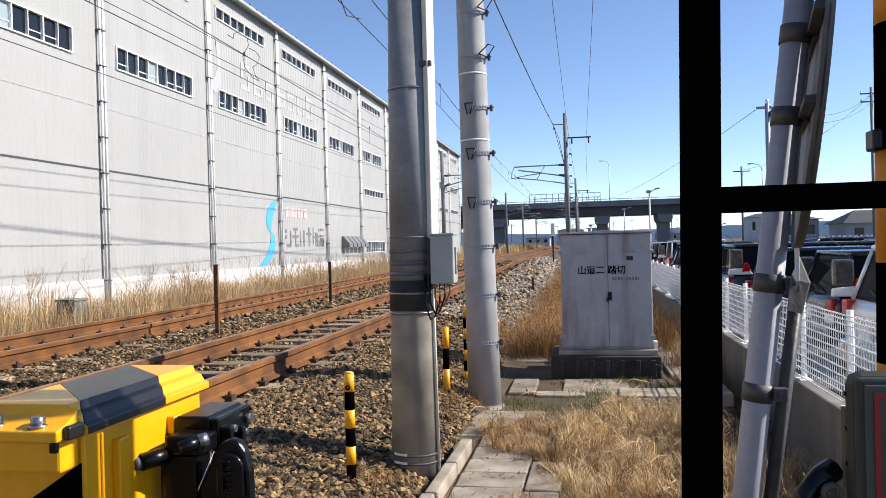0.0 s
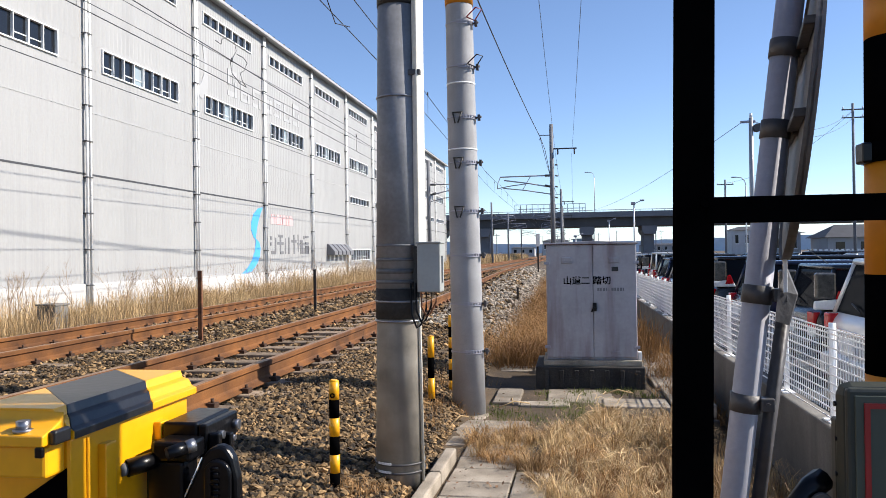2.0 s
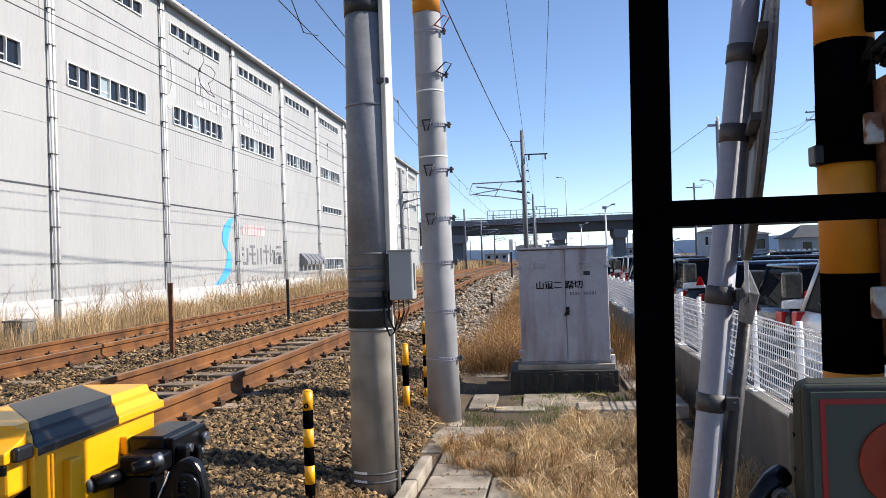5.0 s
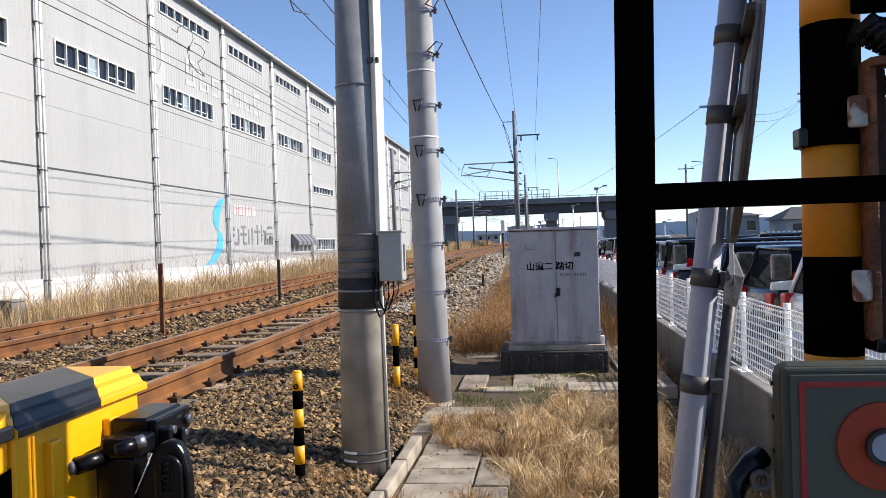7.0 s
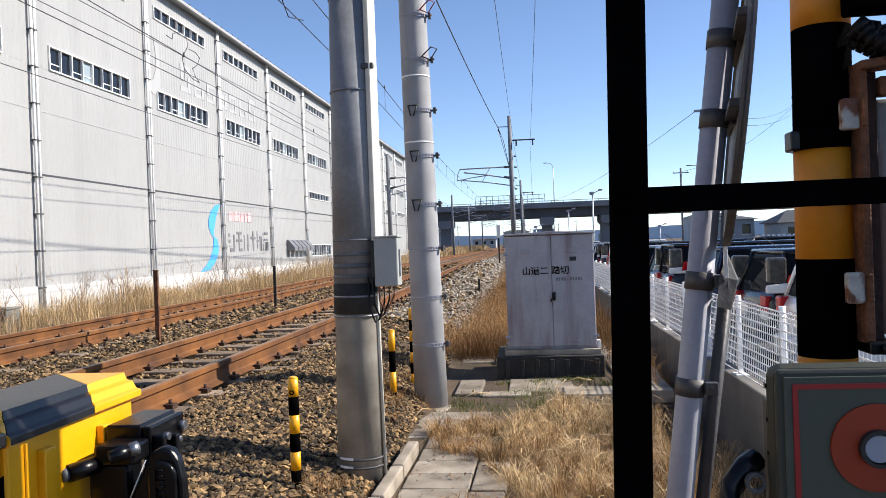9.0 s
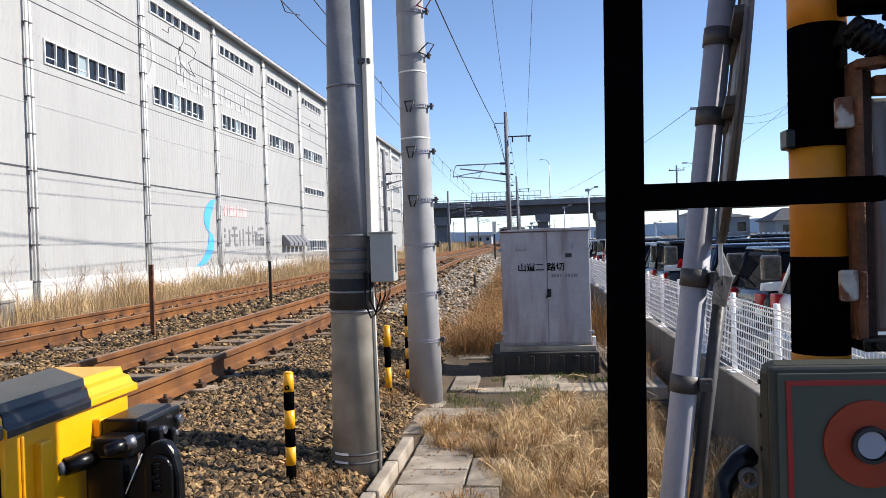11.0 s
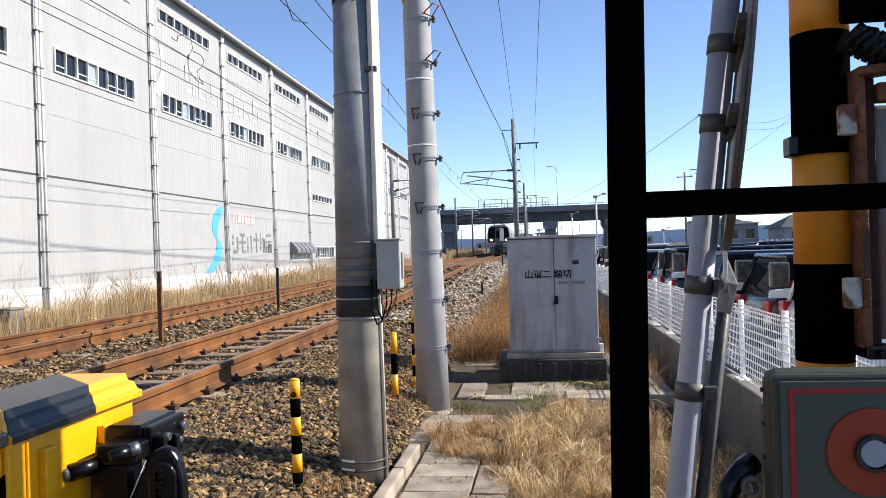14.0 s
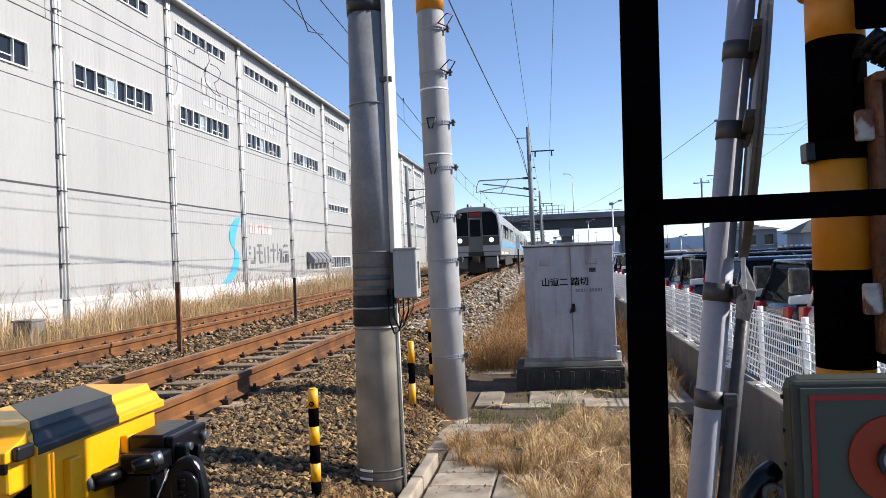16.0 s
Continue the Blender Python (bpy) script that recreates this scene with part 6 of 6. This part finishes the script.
# ---- plants ----
def blades(name, count, region, height, width, material, label, seed, lean=0.5, shape=None, clump=0.0, power=1.0, tall=None):
    """Dead grass as bent two-piece blades, joined as one stuff object."""
    rng = np.random.default_rng(seed)
    x0, x1, y0, y1 = region
    V, Fc, k = [], [], 0
    centres = [(x0 + (x1 - x0) * rng.random(), y0 + (y1 - y0) * rng.random() ** power) for _ in range(max(1, int(count / 45)))]
    for _ in range(count):
        if clump:
            cx, cy = centres[rng.integers(len(centres))]
            x, y = cx + rng.normal(0, clump), cy + rng.normal(0, clump)
        else:
            x, y = x0 + (x1 - x0) * rng.random(), y0 + (y1 - y0) * rng.random() ** power
        if shape and not shape(x, y):
            continue
        z = ground_z(x, y)
        h = height * rng.uniform(0.45, 1.15)
        if tall:
            h *= tall(x, y)
        a, ln = rng.uniform(0, 6.283), abs(rng.normal(0, lean)) * h
        d = np.array([math.cos(a), math.sin(a), 0])
        b = rng.uniform(0, 6.283)
        s = np.array([math.cos(b), math.sin(b), 0]) * width * rng.uniform(0.6, 1.3)
        p0 = np.array([x, y, z - 0.01])
        p1 = p0 + d * ln * 0.35 + np.array([0, 0, h * 0.6])
        p2 = p0 + d * ln + np.array([0, 0, h * rng.uniform(0.6, 1.0)])
        V += [p0 - s, p0 + s, p1 - s * 0.8, p1 + s * 0.8, p2]
        Fc += [(k, k + 1, k + 3, k + 2), (k + 2, k + 3, k + 4)]
        k += 5
    ob = raw(name, [tuple(v) for v in V], Fc, material)
    return tagged(ob, label, "grass", kind="stuff")


def patch(x, y):
    """The straw mound before the cabinet, and a lower one beside the path."""
    n = 0.45 * noise.noise((x * 2.3, y * 2.3, 5))
    u, v = (x - 0.42) / 0.60, (y - 5.95) / 1.65
    p, q = (x + 0.46) / 0.27, (y - 6.35) / 0.62
    return u * u + v * v < 1 + n or p * p + q * q < 1 + n


def tussocks(name, spots, material, label, seed):
    """Collapsed tufts of dead grass: blades that rise, spread and droop from each root. Spots: x, y, spread, height, count."""
    rng = np.random.default_rng(seed)
    V, Fc, k = [], [], 0
    for x, y, spread, height, count in spots:
        wind = rng.uniform(0, 6.283)
        for _ in range(count):
            a = wind + rng.normal(0, 1.5)
            rr = spread * abs(rng.normal(0, 0.35))
            px, py = x + rr * math.cos(a), y + rr * math.sin(a)
            out = spread * rng.uniform(0.3, 1.5)
            h = height * rng.uniform(0.35, 1.1)
            d = np.array([math.cos(a), math.sin(a), 0.0])
            s_ = np.array([-math.sin(a), math.cos(a), 0.0]) * rng.uniform(0.0008, 0.0022)
            p0 = np.array([px, py, ground_z(px, py) - 0.01])
            pts = [p0, p0 + d * out * 0.3 + np.array([0, 0, h * 0.7]), p0 + d * out * 0.7 + np.array([0, 0, h]), p0 + d * out * 1.1 + np.array([0, 0, h * rng.uniform(0.3, 1.0)])]
            for q, w in zip(pts, (1.0, 0.9, 0.7, 0.3)):
                V += [q - s_ * w, q + s_ * w]
            Fc += [(k, k + 1, k + 3, k + 2), (k + 2, k + 3, k + 5, k + 4), (k + 4, k + 5, k + 7, k + 6)]
            k += 8
    ob = raw(name, [tuple(v) for v in V], Fc, material)
    return tagged(ob, label, "grass", kind="stuff")


def verge_spots(seed, count, region, spread, height, blades_each, keep=None):
    rng = random.Random(seed)
    out = []
    while len(out) < count:
        x, y = rng.uniform(region[0], region[1]), rng.uniform(region[2], region[3])
        if keep is None or keep(x, y):
            k = rng.uniform(0.5, 1.3)
            out.append((x, y, spread * k, height * k * rng.uniform(0.6, 1.1), int(blades_each * k)))
    return out


tussocks("dry_grass", verge_spots(41, 150, (-0.8, 1.15, 4.1, 7.6), 0.10, 0.12, 90, patch), M_STRAW, "matted dry straw-coloured grass on the verge", 21)
tussocks("dry_grass", verge_spots(45, 70, (-0.2, 1.1, 5.0, 7.5), 0.13, 0.15, 45, patch), M_PALESTRAW, "bleached straw bent over the verge", 47)
tussocks("dry_grass", verge_spots(42, 50, (-0.75, 0.0, 5.8, 7.4), 0.07, 0.09, 70, patch), M_RUSTGRASS, "thin brown dry grass beside the path", 22)
tussocks("dry_grass", verge_spots(43, 80, (-0.05, 1.0, 4.2, 6.2), 0.09, 0.13, 80, patch), M_RUSTGRASS, "rust-brown tufts among the straw", 38)


def build_straws():
    rng = np.random.default_rng(77)
    V, Fc, k = [], [], 0
    for _ in range(260):
        x, y = rng.uniform(-0.1, 1.05), rng.uniform(4.3, 7.8)
        if not patch(x, y):
            continue
        a, l = rng.uniform(0, 6.283), rng.uniform(0.06, 0.2)
        z = ground_z(x, y) + rng.uniform(0.08, 0.24)
        d = np.array([math.cos(a), math.sin(a), rng.uniform(-0.25, 0.35)]) * l
        w = np.array([-math.sin(a), math.cos(a), 0.4]) * 0.0022
        p = np.array([x, y, z])
        V += [p - w, p + w, p + d / 2 + w + np.array([0, 0, 0.02]), p + d / 2 - w + np.array([0, 0, 0.02]), p + d + w * 0.5, p + d - w * 0.5]
        Fc += [(k, k + 1, k + 2, k + 3), (k + 3, k + 2, k + 4, k + 5)]
        k += 6
    tagged(raw("loose_straw", [tuple(v) for v in V], Fc, M_PALESTRAW), "loose pale straws lying over the grass", "straw", kind="stuff")


build_straws()
blades("green_grass", 1300, (-0.75, 0.35, 7.0, 8.3), 0.07, 0.0025, M_GREENGRASS, "short green grass by the pole foot", 23, 0.7, None, 0.09)
blades("green_grass", 500, (-0.3, 0.9, 8.5, 9.0), 0.07, 0.003, M_GREENGRASS, "short green weeds at the plinth", 24, 0.7, None, 0.06)
tussocks("dry_grass", verge_spots(44, 60, (0.75, 1.68, 2.4, 7.4), 0.16, 0.34, 110), M_STRAW, "tall dry grass in the ditch under the fence", 25)
# paler straw colour gives these tufts their sunlit look
tussocks("dry_grass", verge_spots(46, 26, (1.38, 1.7, 5.3, 6.9), 0.12, 0.26, 90), M_PALESTRAW, "pale grass at the foot of the wall, sunlight in its colour", 48)
blades("dry_grass", 3600, (1.0, 1.7, 8.3, 14.0), 0.26, 0.0025, M_RUSTGRASS, "rust-brown dead grass in the ditch", 26, 1.1, None, 0.10)
blades("dead_reeds", 26000, (-0.8, 0.05, 10.4, 46.0), 0.46, 0.003, M_RUSTGRASS, "orange-brown dead reeds between track and cabinet", 27, 1.3, None, 0.16, 1.5)
blades("dead_reeds", 5000, (0.1, 1.3, 11.0, 46.0), 0.6, 0.005, M_RUSTGRASS, "orange-brown dead reeds behind the cabinet", 28, 0.35, None, 0.2, 1.3)
blades("dry_grass", 900, (-1.5, -0.9, 6.4, 9.4), 0.16, 0.002, M_RUSTGRASS, "brown weeds around the pole feet", 29, 0.7, None, 0.07)
blades("dry_grass", 500, (-1.25, -0.95, 4.5, 5.0), 0.09, 0.002, M_RUSTGRASS, "brown weeds at the foot of the stake", 30, 0.8, None, 0.06)
blades("dry_grass", 1500, (-0.75, -0.1, 4.2, 4.9), 0.10, 0.0024, M_RUSTGRASS, "brown weeds growing over the path", 31, 0.8, None, 0.05)
blades("dead_reeds", 32000, (-11.9, -9.3, 11.0, 75.0), 1.0, 0.0038, M_REED, "pale dead reeds along the warehouse wall", 32, 0.55, None, 0.25, 1.4,
       lambda x, y: 0.35 + 0.75 * abs(noise.noise((x * 0.8, y * 0.45, 9))) * 2 + 0.25 * smooth01(20, 45, y))
blades("dead_reeds", 9000, (-12.3, -9.9, 78.0, 200.0), 1.5, 0.022, M_REED, "dead reeds on the far verge", 33, 0.25, None, 0.5)
blades("dead_reeds", 5000, (-0.3, 1.6, 46.0, 130.0), 0.9, 0.012, M_RUSTGRASS, "dead reeds along the line", 34, 0.3, None, 0.3)


def build_weeds():
    """Bare branching weeds in front of the warehouse."""
    rng = random.Random(8)
    proto = None
    for i in range(80):
        x, y = rng.uniform(-11.6, -9.6), 11 + 38 * rng.random() ** 1.2
        p = thing("dead_weed", "bare branching dead weed before the warehouse", "weed", "dead weeds", (x, y, ground_z(x, y)))
        if proto is None or i % 6 == 0:
            bm = bmesh.new()
            def grow(a, d, length, r, depth):
                b = a + d * length
                add_rod(bm, a, b, r, r * 0.6, 4, caps=False)
                if depth:
                    for _ in range(rng.randint(2, 4)):
                        q = (d + Vector((rng.uniform(-0.8, 0.8), rng.uniform(-0.8, 0.8), rng.uniform(0.0, 0.6)))).normalized()
                        grow(a.lerp(b, rng.uniform(0.45, 1.0)), q, length * rng.uniform(0.45, 0.75), r * 0.55, depth - 1)
            grow(Vector((0, 0, -0.05)), Vector((rng.uniform(-0.1, 0.1), rng.uniform(-0.1, 0.1), 1)), 0.68, 0.008, 3)
            proto = part("stem", bm, M_TWIG, p)
        else:
            share("stem", proto.data, p, pose(0, 0, 0, 0, 0, rng.uniform(0, 360)))


build_weeds()


def build_litter():
    rng = np.random.default_rng(2)
    V, Fc, k = [], [], 0
    for _ in range(900):
        x, y = rng.uniform(-1.3, 0.0), rng.uniform(4.0, 8.7)
        z = max(ground_z(x, y), 0.066) + rng.uniform(0.004, 0.02)
        a, s = rng.uniform(0, 6.28), rng.uniform(0.006, 0.018)
        d, e = np.array([math.cos(a), math.sin(a), rng.uniform(-0.3, 0.5)]) * s, np.array([-math.sin(a), math.cos(a), rng.uniform(-0.3, 0.5)]) * s * 0.5
        c = np.array([x, y, z])
        V += [tuple(c - d), tuple(c + e), tuple(c + d), tuple(c - e)]
        Fc += [(k, k + 1, k + 2), (k, k + 2, k + 3)]
        k += 4
    tagged(raw("dead_leaves", V, Fc, M_LEAF), "scattered curled brown dead leaves on the path", "leaves", kind="stuff")
    for (x, y, l, a) in ((-0.62, 7.6, 0.35, 40), (-0.5, 7.75, 0.22, 100), (0.35, 8.35, 0.3, 15), (-0.95, 6.9, 0.3, 70)):
        p = tagged(part("twig", add_tube(bmesh.new(), [(x, y, 0.10), (x + l * 0.5 * math.cos(radians(a)), y + l * 0.5 * math.sin(radians(a)), 0.14), (x + l * math.cos(radians(a)), y + l * math.sin(radians(a)), 0.10)], 0.006, 5), M_REED), "pale dry twig lying on the verge", "twig", "twigs")


build_litter()

# thin posts along the line
for x, y, h, mt, lab in ((-5.15, 10.8, 1.05, M_OLDRUST, "thin rusty marker post between the tracks"), (-5.42, 16.6, 0.95, M_UNDER, "thin dark marker post between the tracks"), (-1.36, 22.0, 0.42, M_UNDER, "short dark marker post on the ballast shoulder"), (-9.1, 60, 1.2, M_UNDER, "short dark post beside the far track"), (-9.1, 75, 1.2, M_UNDER, "short dark post beside the far track")):
    p = thing("track_marker", lab, "marker post", "track markers", (x, y, ground_z(x, y) - 0.05))
    part("post", box(-0.03, 0.03, -0.02, 0.02, 0, h, 0.004), mt, p)
    part("cap", box(-0.036, 0.036, -0.026, 0.026, h, h + 0.012), mt, p)
p = thing("signal_marker", "black trackside post with a white board", "marker post", at=(-1.9, 52, 0.2))
part("post", box(-0.05, 0.05, -0.05, 0.05, 0, 1.9, 0.01), M_UNDER, p)
part("board", box(-0.13, 0.13, -0.07, -0.05, 1.75, 2.6, 0.01), M_WHITE, p)
p = thing("drain_box", "small dark concrete box beside the reeds", "concrete box", at=(-10.05, 14.3, 0.1))
part("body", box(-0.2, 0.2, -0.2, 0.2, 0, 0.5, 0.02), M_WALLCONC, p)
part("lid", box(-0.22, 0.22, -0.22, 0.22, 0.5, 0.54, 0.01), M_WALLCONC, p)


# ---- train ----
def build_train():
    """A three-car electric train; its nose at y = 0, cars trailing along +y, rail top at z = 0."""
    t = thing("train", "stainless commuter train with white front, headlights and blue band", "train")
    W, L = 1.45, 19.6
    for car in range(3):
        y0 = car * 20.1
        out = [(-W, 1.0), (-W - 0.02, 1.5), (-W, 2.6), (-W + 0.12, 3.42), (-W + 0.42, 3.74), (-0.5, 3.86), (0.5, 3.86), (W - 0.42, 3.74), (W - 0.12, 3.42), (W, 2.6), (W + 0.02, 1.5), (W, 1.0)]
        b = part("car_body", prism(out, "y", y0 + (0.35 if car == 0 else 0), y0 + L), M_TRAINSTEEL, t, "stainless steel car body")
        for s in (-1, 1):
            part("band", box(s * (W + 0.026) - 0.012, s * (W + 0.026) + 0.012, y0 + 0.4, y0 + L, 1.55, 1.82), M_TRAINBLUE, b, "blue side band")
            for k in range(7):
                ya = y0 + 1.6 + k * 2.6
                part("window", box(s * (W + 0.012) - 0.012, s * (W + 0.012) + 0.012, ya, ya + 1.7, 2.05, 2.9, 0.008), M_CARGLASS, b)
            for k in (2.0, 9.8, 17.2):
                part("door", box(s * (W + 0.022) - 0.01, s * (W + 0.022) + 0.01, y0 + k - 0.6, y0 + k + 0.6, 1.02, 2.9, 0.006), M_TRAINSTEEL, b)
            part("skirt", box(s * (W - 0.12) - 0.05, s * (W - 0.12) + 0.05, y0 + 5.5, y0 + 14.5, 0.35, 0.98, 0.02), M_UNDER, b)
            if car == 0:
                for k in (1.2, 4.4, 6.6):
                    part("side_lamp", box(s * (W + 0.03) - 0.02, s * (W + 0.03) + 0.02, y0 + k, y0 + k + 0.12, 1.1, 1.22), M_SIDELIGHT, b)
        part("underframe", box(-W + 0.1, W - 0.1, y0 + 0.7, y0 + L, 0.75, 1.02), M_UNDER, b)
        for yb in (3.0, 16.6):
            bg_ = part("bogie", box(-1.0, 1.0, y0 + yb - 1.5, y0 + yb + 1.5, 0.3, 0.65, 0.03), M_UNDER, t)
            for k in (-1.05, 1.05):
                for s in (-1, 1):
                    part("wheel", add_rod(bmesh.new(), (s * 0.5, y0 + yb + k, 0.43), (s * 0.62, y0 + yb + k, 0.43), 0.43, n=20), M_UNDER, bg_)
        part("air_conditioner", box(-0.7, 0.7, y0 + 7, y0 + 11, 3.8, 4.1, 0.06), M_TRAINGREY, b)
    # front
    f = part("front", prism([(-W, 1.0), (-W - 0.01, 1.5), (-W + 0.02, 2.6), (-W + 0.14, 3.42), (-W + 0.45, 3.74), (-0.5, 3.88), (0.5, 3.88), (W - 0.45, 3.74), (W - 0.14, 3.42), (W - 0.02, 2.6), (W + 0.01, 1.5), (W, 1.0)], "y", 0.0, 0.352, 0.04), M_TRAINWHITE, t, "white front end")
    for s in (-1, 1):
        part("windscreen", prism([(s * 0.42, 2.19), (s * 1.34, 2.19), (s * 1.32, 2.75), (s * 1.22, 3.36), (s * 0.98, 3.58), (s * 0.42, 3.58)], "y", -0.02, 0.02), M_CARGLASS, f)
        part("lamp_panel", box(min(s * 0.42, s * 1.36), max(s * 0.42, s * 1.36), -0.02, 0.02, 1.62, 2.16, 0.015), M_TRAINBROWN, f, "dark headlight band")
        h = part("headlight", add_rod(bmesh.new(), (s * 0.92, -0.055, 1.93), (s * 0.92, -0.02, 1.93), 0.11, n=20), M_LIGHT, f, "glowing round headlight")
        bm = bmesh.new()
        add_ring(bm, (s * 0.92, 0, 1.93), "y", 0.11, 0.15, -0.06, -0.018, 20)
        part("bezel", bm, M_CHROME, h)
        part("skirt", box(min(s * 0.5, s * 1.28), max(s * 0.5, s * 1.28), 0.05, 0.4, 0.28, 0.92, 0.04), M_TRAINGREY, f, "grey front skirt")
        part("step", box(min(s * 0.4, s * 1.36), max(s * 0.4, s * 1.36), -0.03, 0.02, 1.22, 1.28), M_TRAINGREY, f)
        part("corner_rail", add_rod(bmesh.new(), (s * 1.22, 0.02, 0.3), (s * 1.22, 0.02, 1.0), 0.035, n=6), M_WHITE, f)
        part("roof_horn", box(s * 0.5 - 0.05, s * 0.5 + 0.05, 1.0, 1.2, 3.8, 4.12, 0.01), M_UNDER, f)
    d = part("gangway_door", box(-0.40, 0.40, -0.05, 0.02, 1.1, 3.2, 0.015), M_TRAINGREY, f, "grey gangway door")
    part("window", box(-0.30, 0.30, -0.062, -0.048, 2.15, 3.12, 0.008), M_CARGLASS, d)
    part("destination_box", box(-0.40, 0.40, -0.05, 0.02, 3.24, 3.60, 0.015), M_TRIM, f)
    part("destination_sign", box(-0.34, 0.34, -0.058, -0.05, 3.31, 3.53), M_DEST, f, "red destination display")
    c = part("coupler", box(-0.22, 0.22, -0.35, 0.3, 0.62, 0.98, 0.04), M_UNDER, t, "dark coupler")
    part("coupler_head", add_rod(bmesh.new(), (0, -0.5, 0.82), (0, -0.3, 0.82), 0.13, n=14), M_UNDER, c)
    part("jumper_box", box(-0.45, 0.45, -0.1, 0.1, 0.98, 1.25, 0.03), M_UNDER, f)
    # dark box added in place of the shade under the nose
    part("under_shadow_box", box(-0.5, 0.5, 0.15, 0.9, 0.1, 0.75), M_UNDER, t)
    # folded pantograph on the second car
    bm = bmesh.new()
    yb, z = 23.5, 3.86
    for s in (-1, 1):
        add_rod(bm, (s * 0.6, yb, z), (s * 0.75, yb + 0.9, z + 0.45), 0.03, n=5)
        add_rod(bm, (s * 0.75, yb + 0.9, z + 0.45), (s * 0.5, yb + 0.1, z + 0.85), 0.025, n=5)
    add_rod(bm, (-0.9, yb + 0.1, z + 0.87), (0.9, yb + 0.1, z + 0.87), 0.035, n=5)
    add_rod(bm, (-0.6, yb, z + 0.02), (0.6, yb, z + 0.02), 0.04, n=5)
    part("pantograph", bm, M_UNDER, t, "dark pantograph")
    return t


train = build_train()


def motions():
    rows = [(0.0, 483.0), (4.0, 373.0), (8.0, 263.0), (11.0, 181.0), (12.0, 153.5), (12.5, 139.8), (13.0, 126.2), (13.5, 112.0), (14.0, 98.0), (14.5, 84.3), (15.0, 70.6), (15.5, 57.2), (16.0, 44.8)]
    walk(train, [(t, pose(NEAR_X - 0.75, y, RAIL_Z)) for t, y in rows])


motions()
